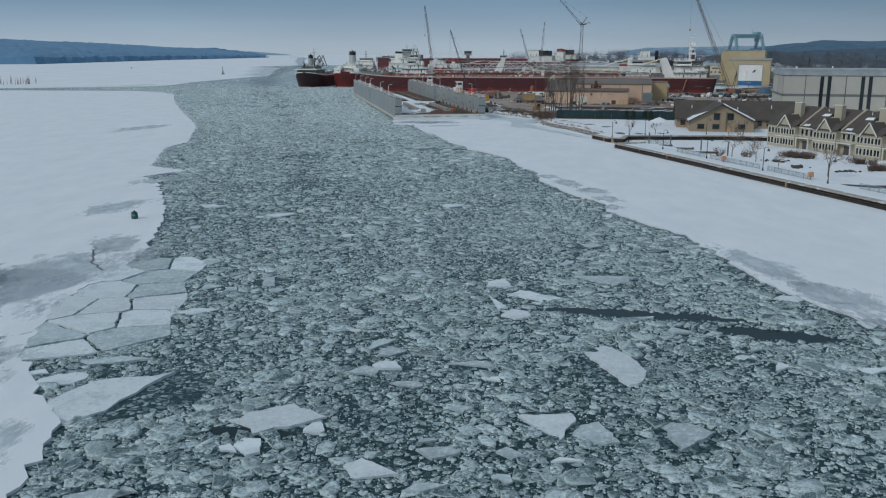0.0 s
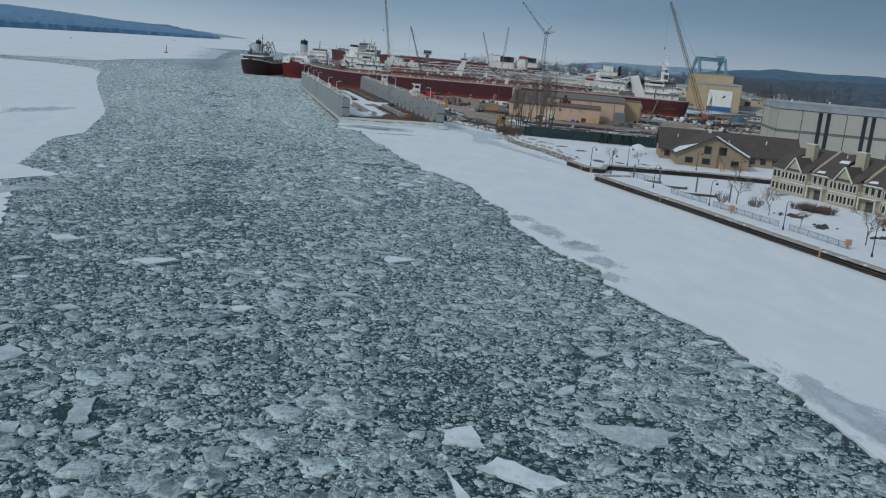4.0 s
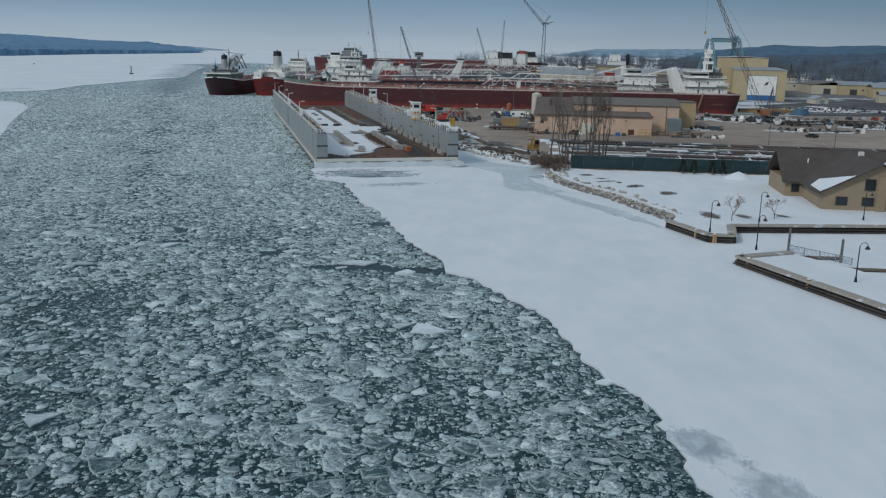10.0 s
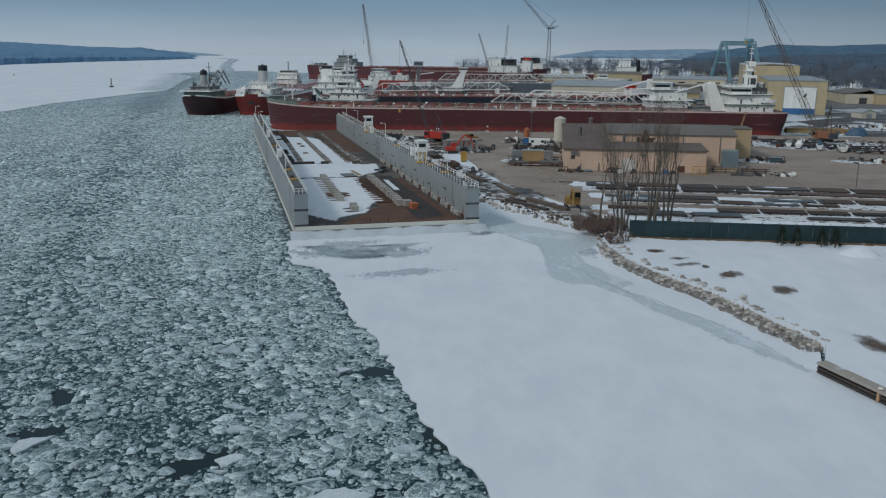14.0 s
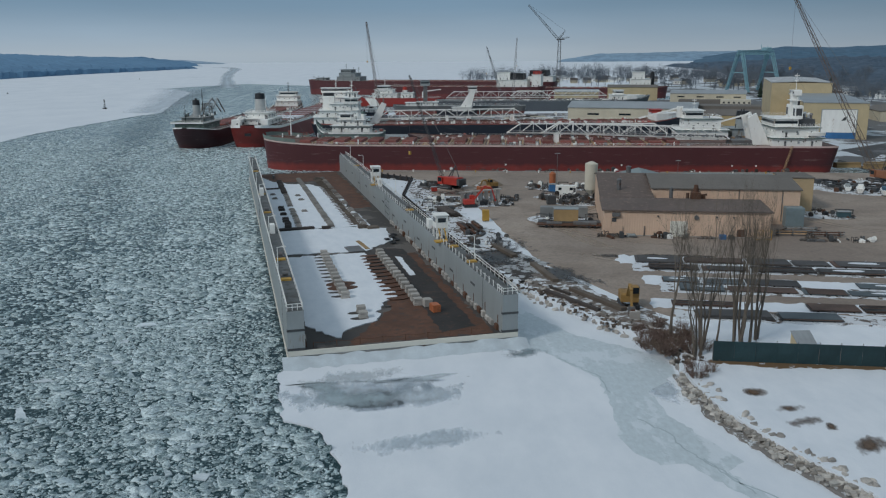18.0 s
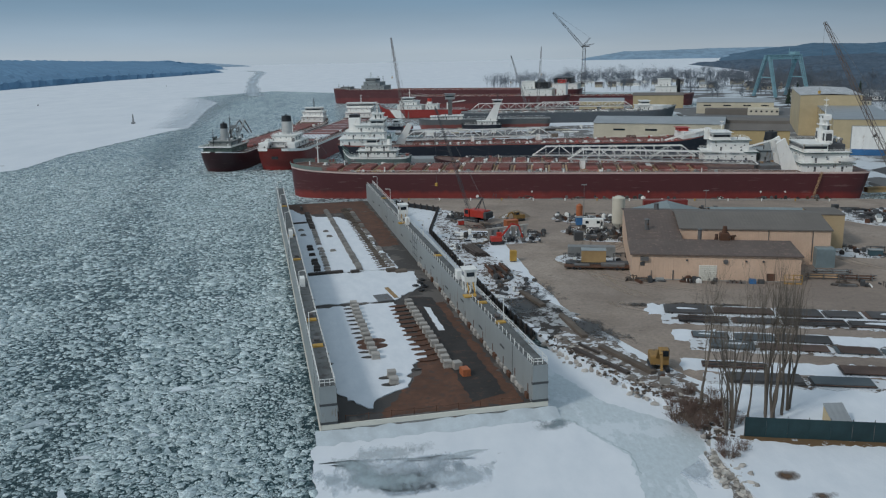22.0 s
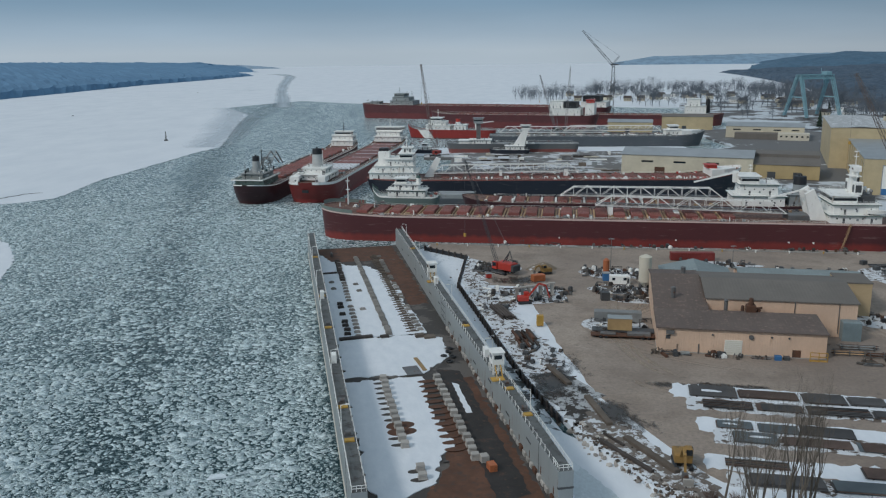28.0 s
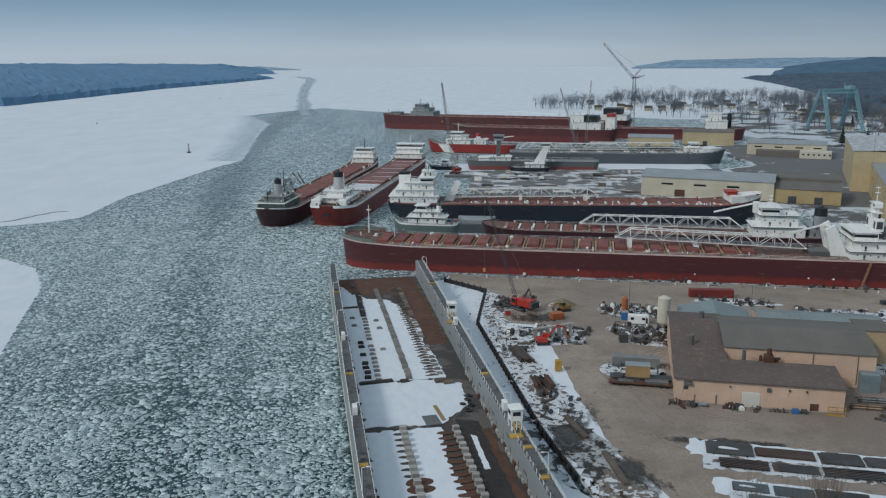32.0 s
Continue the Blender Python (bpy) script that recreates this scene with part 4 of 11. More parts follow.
sheet("slip_water", ragged([(20, 381), (14.6, 405), (12.0, 420), (7.5, 424), (9, 404), (14, 384), (20, 381)], 1.6, 0.7, 17), 0.1, 0.224, patchy("slip_slush", (0.028, 0.036, 0.038), (0.5, 0.56, 0.6), 0.3, 0.22, 1.5, 0.5), "dark slushy water between dock and seawall", "water")
sheet("mud_flat", ragged([(22, 380), (17.4, 400), (14.2, 418), (18, 424), (23, 413), (27, 405), (31, 397), (27, 388), (22, 380)], 1.4, 0.9, 18), 1.2, 1.482, patchy("black_mud", (0.04, 0.034, 0.03), (0.42, 0.44, 0.45), 0.22, 0.3, 1.6), "black mud thawed beside the seawall", "mud")
for k, (x, y, r) in enumerate(((45.6, 323.2, 1.5), (47.2, 317.8, 1.5), (47.6, 312.6, 1.7), (51.5, 306, 1.9), (57.5, 299, 2.0), (50.5, 311.6, 0.8), (56, 275, 2.2), (62, 272.6, 1.7), (70, 273, 1.9))):
    whole("bare_earth", Solid().prism(blob(r, 80 + k, 22, 0.35, 0.6), 0, 0.03), BARE_EARTH, pose(x, y, 1.302, 0, 0, 15 * k) @ Matrix.Scale(2.3, 4), "brown earth patch melted free of snow", "earth patch", "earth patches", "structure")


sheet("basin_ice", [(52, 243), (54, 263), (56.5, 264.6), (84, 264.2), (105, 259.6), (99, 237.8), (83, 226.8), (77, 207.8), (70.4, 206.8), (62.4, 235.8), (57.8, 244.4)], -0.3, 0.2, FAST_ICE, "snow-covered frozen boat basin", "ice sheet")

sheet("berth_ice", ragged([(-30, 852), (8, 858.5), (188, 860.5), (188, 905), (60, 905), (-20, 902), (-30, 852)], 3, 0.8, 44), -0.3, 0.2, FAST_ICE, "snow-covered ice between the berths", "ice sheet")
sheet("north_point", ragged([(70, 1500), (150, 1420), (294, 1340), (500, 1330), (760, 1500), (790, 1900), (520, 1820), (260, 1740), (110, 1610), (70, 1500)], 25, 4, 41), -0.5, 1.2, SNOW, "snowy low point with bare trees and houses", "ground")


# ---- far shores ----
def ridge(name, line, height, depth, material, label, seed, step=30.0, rough=0.18, base=0.0):
    """A wooded ridge along a line of points, its crest ragged with crowns."""
    rng = np.random.default_rng(seed)
    pts = []
    for (x0, y0, h0), (x1, y1, h1) in zip(line, line[1:]):
        n = max(1, int(math.hypot(x1 - x0, y1 - y0) / step))
        pts += [(x0 + (x1 - x0) * i / n, y0 + (y1 - y0) * i / n, h0 + (h1 - h0) * i / n) for i in range(n)]
    pts.append(line[-1])
    s, rows = Solid(), 16
    n = len(pts)
    nx, ny = -(line[-1][1] - line[0][1]), line[-1][0] - line[0][0]
    d = math.hypot(nx, ny)
    nx, ny = nx / d, ny / d
    vs = []
    for r in range(rows):
        t = (r / 15) ** 1.5
        up = 0.0 if r == 0 else 0.14 + 0.86 * t ** 0.6
        for x, y, h in pts:
            j = float(rng.normal(0, rough)) * (r > 0) * min(12.0, 4.0 + h * 6)
            vs.append((x + nx * depth * t + float(rng.normal(0, step * 0.2)), y + ny * depth * t, base + max(0.0, h * height * up + j)))
    fs = [(r * n + i, r * n + i + 1, (r + 1) * n + i + 1, (r + 1) * n + i) for r in range(rows - 1) for i in range(n - 1)]
    s.add(vs, fs)
    return whole(name, s, material, pose(0, 0, 0), label, "woods", kind="structure")


ridge("headland_west", [(-2600, 1500, 1.0), (-1500, 1600, 1.0), (-780, 1680, 0.9), (-760, 2000, 0.85), (-740, 2350, 0.8), (-680, 2700, 0.7), (-640, 3050, 0.55), (-625, 3120, 0.4)], 66, 800, WOODS_FAR, "long wooded headland across the bay, coloured blue for haze", 21, 16, 0.1)
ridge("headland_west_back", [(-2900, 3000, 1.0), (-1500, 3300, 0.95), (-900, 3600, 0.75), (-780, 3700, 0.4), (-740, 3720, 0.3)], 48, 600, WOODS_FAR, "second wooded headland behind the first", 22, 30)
ridge("headland_far", [(-1200, 4350, 0.6), (-980, 4400, 0.8), (-860, 4420, 0.45), (-780, 4430, 0.1)], 25, 50, WOODS_HAZY, "faint far shoreline, haze put into its colour", 23, 40, 0.1)
ridge("shore_far_east", [(820, 4400, 0.2), (1000, 4400, 0.8), (1500, 4350, 1.0), (2400, 4200, 1.1), (3600, 3400, 1.2)], 46, 200, WOODS_FARTHEST, "faint wooded far shore, haze put into its colour", 24, 40, 0.1)
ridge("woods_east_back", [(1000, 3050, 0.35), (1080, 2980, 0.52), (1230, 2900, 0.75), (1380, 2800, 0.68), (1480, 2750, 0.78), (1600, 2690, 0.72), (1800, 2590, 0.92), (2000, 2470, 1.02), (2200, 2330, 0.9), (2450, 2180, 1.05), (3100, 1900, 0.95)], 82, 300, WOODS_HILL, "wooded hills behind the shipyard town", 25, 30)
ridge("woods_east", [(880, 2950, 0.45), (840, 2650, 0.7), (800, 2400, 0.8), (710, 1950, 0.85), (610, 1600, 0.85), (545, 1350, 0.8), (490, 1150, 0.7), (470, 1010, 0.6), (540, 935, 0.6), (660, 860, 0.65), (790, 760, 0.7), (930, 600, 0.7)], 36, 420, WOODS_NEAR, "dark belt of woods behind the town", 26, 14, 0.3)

# wheel tracks swung through the yard
TRACK = band_look("wheel_track", (0.44, 0.36, 0.285), 0.8, 1.7, 0.12, 0.9, None, 0.4)
for k, (cx, cy, rx, ry, a0, a1) in enumerate(((68, 430, 26, 34, 120, 215), (70, 432, 29, 38, 115, 220), (60, 452, 16, 30, 150, 260), (110, 405, 70, 20, 180, 255), (150, 440, 40, 26, 180, 300), (44, 480, 14, 26, 300, 390), (96, 450, 62, 46, 185, 240))):
    arc = [(cx + rx * math.cos(radians(a0 + (a1 - a0) * i / 14)), cy + ry * math.sin(radians(a0 + (a1 - a0) * i / 14)), 0.9) for i in range(15)]
    for d in (0, 2.6):
        band("wheel_track", [(x + d, y, w) for x, y, w in arc], 1.422 + 0.0006 * k, TRACK, "pale wheel track pressed into gravel", "wheel track")

# ---- brash ice and floes ----
def bounds(y):
    ly = np.array([p[1] for p in LEFT_EDGE + LEFT_NORTH[1:]]), np.array([p[0] for p in LEFT_EDGE + LEFT_NORTH[1:]])
    ry = RIGHT_EDGE + [(-54.5, 538), (-50, 560), (-30, 565), (-20, 640), (-20, 1000)]
    ry = np.array([p[1] for p in ry]), np.array([p[0] for p in ry])
    return np.interp(y, *ly), np.interp(y, *ry)


def wave(x, y, seed, size):
    """A cheap smooth random field between about -1 and 1."""
    rng = np.random.default_rng(seed)
    out = np.zeros_like(x)
    for _ in range(7):
        a, p, k = rng.uniform(0, 6.28), rng.uniform(0, 6.28), rng.uniform(0.5, 2.0) / size
        out += np.sin((x * np.cos(a) + y * np.sin(a) * 0.6) * 6.28 * k + p)
    return out / 3.2


LEADS = ((22, 86, 10, 1.3, -12), (33, 79.5, 6, 1.5, -20), (-6.5, 241.5, 5.5, 1.7, 6), (2.5, 239.5, 5, 1.6, -4), (-35.4, 265.5, 1.6, 1.8, 30), (-34, 257, 2.6, 0.9, 20), (-18, 250, 2.4, 1.6, 30), (-3, 271, 2.4, 1.2, 10), (-14, 58, 3, 0.8, 5), (4, 256, 2.5, 2.0, 70))

# looser stretches with more water between the shards
SLACK = ((-31, 222, 13, 16, 0.42), (-52, 322, 14, 18, 0.16), (-34, 312, 9, 9, 0.2), (-26, 264, 9, 12, 0.2), (5, 232, 6, 6, 0.2), (-8, 190, 14, 26, 0.22), (-30, 170, 16, 24, 0.3), (-34, 140, 14, 14, 0.32))


FLOES = ((-24.7, 64.7, 6.8, 5.0, 42), (-12.2, 59.7, 3.7, 2.8, -25), (8.3, 59.2, 2.3, 2.9, 20), (15.0, 71.0, 3.0, 5.2, 0), (-4.7, 52.0, 2.0, 1.6, 10), (11.3, 57.3, 1.9, 1.8, 0), (17.7, 56.8, 2.8, 2.8, -20), (-13.3, 55.3, 1.9, 1.3, 0), (10.7, 93.6, 2.9, 3.4, 30),
         (7.0, 98.6, 1.9, 2.2, 0), (6.2, 90.3, 0.9, 2.7, 10), (7.5, 85.9, 1.8, 1.8, 15), (20.4, 101, 3.9, 3.0, -10), (-22, 47.8, 3.2, 1.8, 15), (-6.8, 69.9, 1.7, 1.2, 10), (-4.4, 71.1, 2.3, 1.2, -5), (-0.4, 54.8, 1.8, 1.5, 0), (-9.4, 58.3, 1.1, 1.0, 0),
         (-1.0, 49.7, 1.3, 0.9, 20), (23.6, 80.8, 1.4, 1.3, 0), (-5.6, 243.6, 3.0, 1.5, 10), (1.0, 238.4, 1.6, 1.7, -20), (-34, 254.5, 2.2, 1.4, 35), (-27, 141.4, 3.2, 1.7, 8), (-41, 150, 2.6, 1.5, 0), (2, 150, 2.6, 2.0, 0))
GREY_FLOES = (5, 6, 12, 13, 14, 16, 18, 19)
PLATES = ((-29.6, 72.4, 4.2, 1.1, 8), (-36.5, 66.6, 1.8, 1.6, 0), (-32.4, 68, 2.4, 1.5, 10), (-30.5, 60.2, 3.4, 2.2, 10), (-35.0, 69.6, 1.7, 1.0, 20), (-26.0, 87.5, 2.0, 1.2, 20), (-27.4, 97, 1.8, 1.2, 0),
          (43.4, 83, 1.6, 1.3, 20), (39.2, 92, 1.5, 2.0, 70), (35.6, 118, 1.8, 1.2, 30), (34.6, 124, 1.3, 1.0, 10), (28.0, 141, 1.5, 1.1, 50), (26.4, 147, 1.7, 1.2, 20), (24.4, 157, 1.3, 0.9, 0), (22.0, 164, 1.4, 1.0, 40),
          (19.4, 176, 1.3, 1.0, 15), (19.0, 199, 1.4, 0.9, 30), (14.6, 218, 1.3, 1.0, 10), (7.6, 233, 1.2, 0.9, 0))
# sheet ice cracked into plates along the west edge
PLATE_ZONE = ((-38.2, 72.2), (-32, 74.2), (-26.6, 79.2), (-28.4, 85), (-28.6, 92), (-31, 99), (-30.5, 108), (-34, 112), (-40, 109.5), (-42.6, 104), (-43.2, 97), (-42.2, 86), (-40.4, 78))
PLATE_SEEDS = ((-36.2, 74.6), (-30.6, 79), (-35.5, 83.6), (-31.5, 90.6), (-34.6, 101), (-41, 103.6), (-38.4, 95), (-38.8, 78.6), (-40.4, 89), (-33, 108.6), (-38, 107.6), (-36.8, 88.8), (-31.6, 84.6), (-33.6, 95.4))


def in_zone(x, y):
    inside = np.zeros(x.shape, bool)
    for (x0, y0), (x1, y1) in zip(PLATE_ZONE, PLATE_ZONE[1:] + PLATE_ZONE[:1]):
        cross = (y0 > y) != (y1 > y)
        inside ^= cross & (x < (x1 - x0) * (y - y0) / ((y1 - y0) or 1e-9) + x0)
    return inside


def clipped(poly, px, py, nx, ny):
    """The part of a polygon on the side of the line through (px, py) that its normal points away from."""
    out = []
    for (ax, ay), (bx, by) in zip(poly, poly[1:] + poly[:1]):
        da, db = (ax - px) * nx + (ay - py) * ny, (bx - px) * nx + (by - py) * ny
        if da <= 0:
            out.append((ax, ay))
        if da * db < 0:
            t = da / (da - db)
            out.append((ax + (bx - ax) * t, ay + (by - ay) * t))
    return out


rng, STRAYS = np.random.default_rng(77), []
for k in range(190):
    y = float(rng.uniform(46, 380))
    lo, hi = bounds(np.array([y]))
    r = float(rng.uniform(0.7, 1.5) if k % 9 else rng.uniform(1.7, 2.7))
    STRAYS.append((float(rng.uniform(lo[0] + 2, hi[0] - 2)), y, r, r * float(rng.uniform(0.5, 0.9)), float(rng.uniform(-40, 40))))


scatter = np.random.default_rng(77)
for _ in range(46):
    y = float(scatter.uniform(185, 430))
    lo, hi = bounds(np.array([y]))
    x = float(scatter.uniform(float(lo[0]) + 8, float(hi[0]) - 6))
    r = float(scatter.uniform(0.9, 2.3))
    STRAYS = (*STRAYS, (x, y, r, r * float(scatter.uniform(0.45, 0.75)), float(scatter.uniform(-40, 40))))


def brash(name, y0, y1, spacing, r_lo, r_hi, sides, seed, thick, keep=1.0, fade=None, flat=0.0, look_=None, rise=None):
    rng = np.random.default_rng(seed)
    ys, xs = np.meshgrid(np.arange(y0, y1, spacing), np.arange(-260, 80, spacing), indexing="ij")
    x, y = xs.ravel() + rng.uniform(-0.5, 0.5, xs.size) * spacing, ys.ravel() + rng.uniform(-0.5, 0.5, xs.size) * spacing
    lo, hi = bounds(y)
    ok = (x > lo + 0.2) & (x < hi - 0.2) & (rng.random(x.size) < keep)
    lx, lw = np.interp(y, [p[1] for p in LANE], [p[0] for p in LANE]), np.interp(y, [p[1] for p in LANE], [p[2] for p in LANE])
    lane = np.clip(1.15 - np.abs(x - lx) / lw, 0, 1) * (y > 110)
    ok &= rng.random(x.size) < 0.93 + (0.18 * wave(x, y, 9, 11) + 0.10 * wave(x, y, 8, 4)) * np.clip((330 - y) / 200, 0.15, 1) - (0.2 + 0.14 * np.clip((y - 240) / 60, 0, 1)) * lane
    for cx, cy, a, b, less in SLACK:
        ok &= rng.random(x.size) > less * np.exp(-((x - cx) / a) ** 2 - ((y - cy) / b) ** 2)
    for cx, cy, a, b, turn in LEADS:
        c, s = math.cos(radians(turn)), math.sin(radians(turn))
        u, v = ((x - cx) * c + (y - cy) * s) / a, (-(x - cx) * s + (y - cy) * c) / b
        ok &= u * u + v * v > 0.7 + 0.9 * rng.random(x.size) ** 0.6
    for cx, cy, a, b, turn in (*FLOES, *PLATES, *STRAYS):
        if y0 - 8 < cy < y1 + 8:
            c, s = math.cos(radians(turn)), math.sin(radians(turn))
            u, v = ((x - cx) * c + (y - cy) * s) / a, (-(x - cx) * s + (y - cy) * c) / b
            ok &= u * u + v * v > 0.8
    ok &= (hi - x > 1.6 + 0.8 * wave(x, y, 55, 9)) | (rng.random(x.size) < 0.45)
    ok &= ~in_zone(x, y)
    if rise:
        ok &= rng.random(x.size) < (y - rise[0]) / (rise[1] - rise[0])
    if fade:
        ok &= rng.random(x.size) > (y - fade[0]) / (fade[1] - fade[0])
    x, y = x[ok], y[ok]
    n = x.size
    r = r_lo + (r_hi - r_lo) * rng.random(n) ** 2.2
    r *= 1 + 0.25 * wave(x, y, 31, 30)
    ang = rng.uniform(0, 6.28, n)[:, None] + (np.arange(sides) + rng.uniform(-0.4, 0.4, (n, sides))) * (6.28318 / sides)
    rad = r[:, None] * rng.uniform(0.55, 1.3, (n, sides))
    squash, turn = rng.uniform(0.5, 1.0, n)[:, None], rng.uniform(0, 3.14, n)[:, None]
    px, py = rad * np.cos(ang), rad * np.sin(ang) * squash
    px, py = px * np.cos(turn) - py * np.sin(turn), px * np.sin(turn) + py * np.cos(turn)
    h = thick * (0.25 + rng.random(n) ** 2) * (0.5 + r / r_hi)
    lean = np.where(rng.random(n) < 0.22, 0.2, 0.045) * (1 - 0.5 * flat)
    tx, ty = rng.normal(0, 1, n) * lean, rng.normal(0, 1, n) * lean
    jag = np.where(rng.random(n) < 0.35, 0.75, 0.1) * (1 - flat)
    top = h[:, None] + px * tx[:, None] + py * ty[:, None] + rng.normal(0, 0.08, (n, sides)) * (jag * np.minimum(1, r * 2))[:, None]
    base = np.stack([x[:, None] + px, y[:, None] + py, np.full_like(px, -0.06)], 2)
    upper = np.stack([x[:, None] + px * 0.96, y[:, None] + py * 0.96, np.maximum(top, -0.03)], 2)
    mid = np.stack([x + rng.normal(0, 0.15, n) * r, y + rng.normal(0, 0.15, n) * r, np.maximum(h, 0.03) + rng.uniform(-0.08, 0.2, n) * r * jag], 1)[:, None, :]
    inner = rng.uniform(0.38, 0.68, (n, sides))
    lift = h[:, None] + px * inner * tx[:, None] + py * inner * ty[:, None] + rng.normal(0.02, 0.12, (n, sides)) * (r * jag)[:, None]
    ring = np.stack([x[:, None] + px * inner, y[:, None] + py * inner, np.maximum(lift, -0.02)], 2)
    crumbly = sides > 5 and flat < 0.3
    verts = np.concatenate([base, upper, ring, mid] if crumbly else [base, upper, mid], 1).reshape(-1, 3)
    k = (3 if crumbly else 2) * sides + 1
    tri, quad = [], []
    for i in range(sides):
        j = (i + 1) % sides
        tri += [(sides + i, sides + j, 2 * sides)] if not crumbly else [(2 * sides + i, 2 * sides + j, 3 * sides), (sides + i, sides + j, 2 * sides + j), (sides + i, 2 * sides + j, 2 * sides + i)]
        quad.append((i, j, sides + j, sides + i))
    off = (np.arange(n) * k)[:, None, None]
    tri, quad = (np.array(tri)[None] + off).reshape(-1, 3), (np.array(quad)[None] + off).reshape(-1, 4)
    me = bpy.data.meshes.new(name)
    me.vertices.add(len(verts))
    me.vertices.foreach_set("co", verts.ravel())
    loops = np.concatenate([tri.ravel(), quad.ravel()])
    me.loops.add(len(loops))
    me.loops.foreach_set("vertex_index", loops.astype(np.int32))
    starts = np.concatenate([np.arange(len(tri)) * 3, len(tri) * 3 + np.arange(len(quad)) * 4])
    me.polygons.add(len(starts))
    me.polygons.foreach_set("loop_start", starts.astype(np.int32))
    me.update(calc_edges=True)
    me.validate()
    me.attributes.new("rim", "FLOAT", "POINT").data.foreach_set("value", np.tile(np.array([0.35] * sides + [1.0] * sides + [0.3] * (sides if crumbly else 0) + [0.0], np.float32), n))
    me.attributes.new("facet", "FLOAT", "FACE").data.foreach_set("value", rng.random(len(me.polygons)).astype(np.float32))
    me.materials.append(look_ or ICE_BITS)
    ob = new(name, me)
    return tagged(ob, "grey-green lumps of broken ice crowding the channel", "brash ice", kind="stuff")


brash("brash_ice_large", 38, 400, 1.0, 0.30, 1.25, 6, 1, 0.15, 0.86, (240, 390))
brash("brash_ice_middling", 38, 380, 0.62, 0.16, 0.52, 5, 2, 0.10, 0.8, (200, 350))
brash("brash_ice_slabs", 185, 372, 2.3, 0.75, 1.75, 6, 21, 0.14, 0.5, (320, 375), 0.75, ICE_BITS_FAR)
brash("brash_ice_south", -56, 39, 1.5, 0.4, 1.5, 5, 14, 0.2, 0.95)
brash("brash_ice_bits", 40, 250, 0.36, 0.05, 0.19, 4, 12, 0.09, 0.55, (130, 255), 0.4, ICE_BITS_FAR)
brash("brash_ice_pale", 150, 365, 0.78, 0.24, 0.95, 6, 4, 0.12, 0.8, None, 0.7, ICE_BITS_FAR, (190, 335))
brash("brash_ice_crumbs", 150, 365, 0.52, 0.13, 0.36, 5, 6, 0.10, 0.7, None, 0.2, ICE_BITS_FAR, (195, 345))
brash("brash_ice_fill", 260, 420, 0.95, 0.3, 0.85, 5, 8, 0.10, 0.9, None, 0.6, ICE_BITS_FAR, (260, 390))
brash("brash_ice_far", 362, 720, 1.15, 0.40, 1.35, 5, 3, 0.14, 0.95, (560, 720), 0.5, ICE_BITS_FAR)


for k, (x, y, a, b, turn) in enumerate(LEADS):
    whole("open_lead", Solid().prism(blob(1.0, 900 + k, 40, 0.6), -0.02, 0.006), OPEN_WATER, pose(x, y, 0.002 + 0.0013 * k, 0, 0, turn) @ Matrix.Diagonal((a * 1.25, b * 1.25, 1, 1)), "dark open lead between the ice shards", "open water", "open leads", "structure")


def floe(x, y, rx, ry, turn, seed, corners=7, thick=0.12, tone=None):
    rng = np.random.default_rng(seed)
    a = np.sort(rng.uniform(0, 2 * math.pi, corners) * 0.35 + np.arange(corners) * 2 * math.pi / corners * 0.95)
    pts = [(rx * k * math.cos(t), ry * k * math.sin(t)) for t, k in zip(a, rng.uniform(0.72, 1.2, corners))]
    fine = ragged(pts + [pts[0]], max(0.5, rx * 0.22), 0.035 * rx, seed + 1)[:-1]
    s = Solid().prism(fine, -0.2, thick, 0.03)
    return whole("ice_floe", s, tone or ICE_FLOE, pose(x, y, 0.02, float(rng.normal(0, 0.6)), float(rng.normal(0, 0.6)), turn), "flat pale floe of broken sheet ice in the brash", "ice floe", "ice floes")


for k, (x, y, rx, ry, turn) in enumerate(FLOES):
    floe(x, y, rx, ry, turn, 100 + k, 5 + k % 2, 0.16, ICE_FLOE if k in GREY_FLOES else FLOE_WHITE)
for k, (x, y, rx, ry, turn) in enumerate(PLATES):
    floe(x, y, rx, ry, turn, 200 + k, 5 + k % 3, 0.1, FLOE_WHITE if k % 3 else ICE_FLOE)
for k, (x, y, rx, ry, turn) in enumerate(STRAYS):
    floe(x, y, rx, ry, turn, 300 + k, 4 + k % 3, 0.13, FLOE_WHITE if k % 4 == 1 else ICE_FLOE)
for k, (x, y) in enumerate(PLATE_SEEDS):
    cell = list(PLATE_ZONE)
    for u, v in PLATE_SEEDS:
        if (u, v) != (x, y):
            d = math.hypot(u - x, v - y)
            cell = clipped(cell, (x + u) / 2 - (u - x) / d * 0.13, (y + v) / 2 - (v - y) / d * 0.13, u - x, v - y)
    cell = [(a - x, b - y) for a, b in cell]
    whole("ice_plate", Solid().prism(ragged(cell + cell[:1], 0.7, 0.07, 700 + k)[:-1], -0.2, 0.13 + 0.03 * (k % 3), 0.02), FLOE_WHITE if k % 3 != 1 else ICE_FLOE, pose(x, y, 0.02, 0.3 * (k % 3 - 1), 0.2 * (k % 2), 0), "flat grey plate broken from the sheet ice", "ice plate", "ice plates")

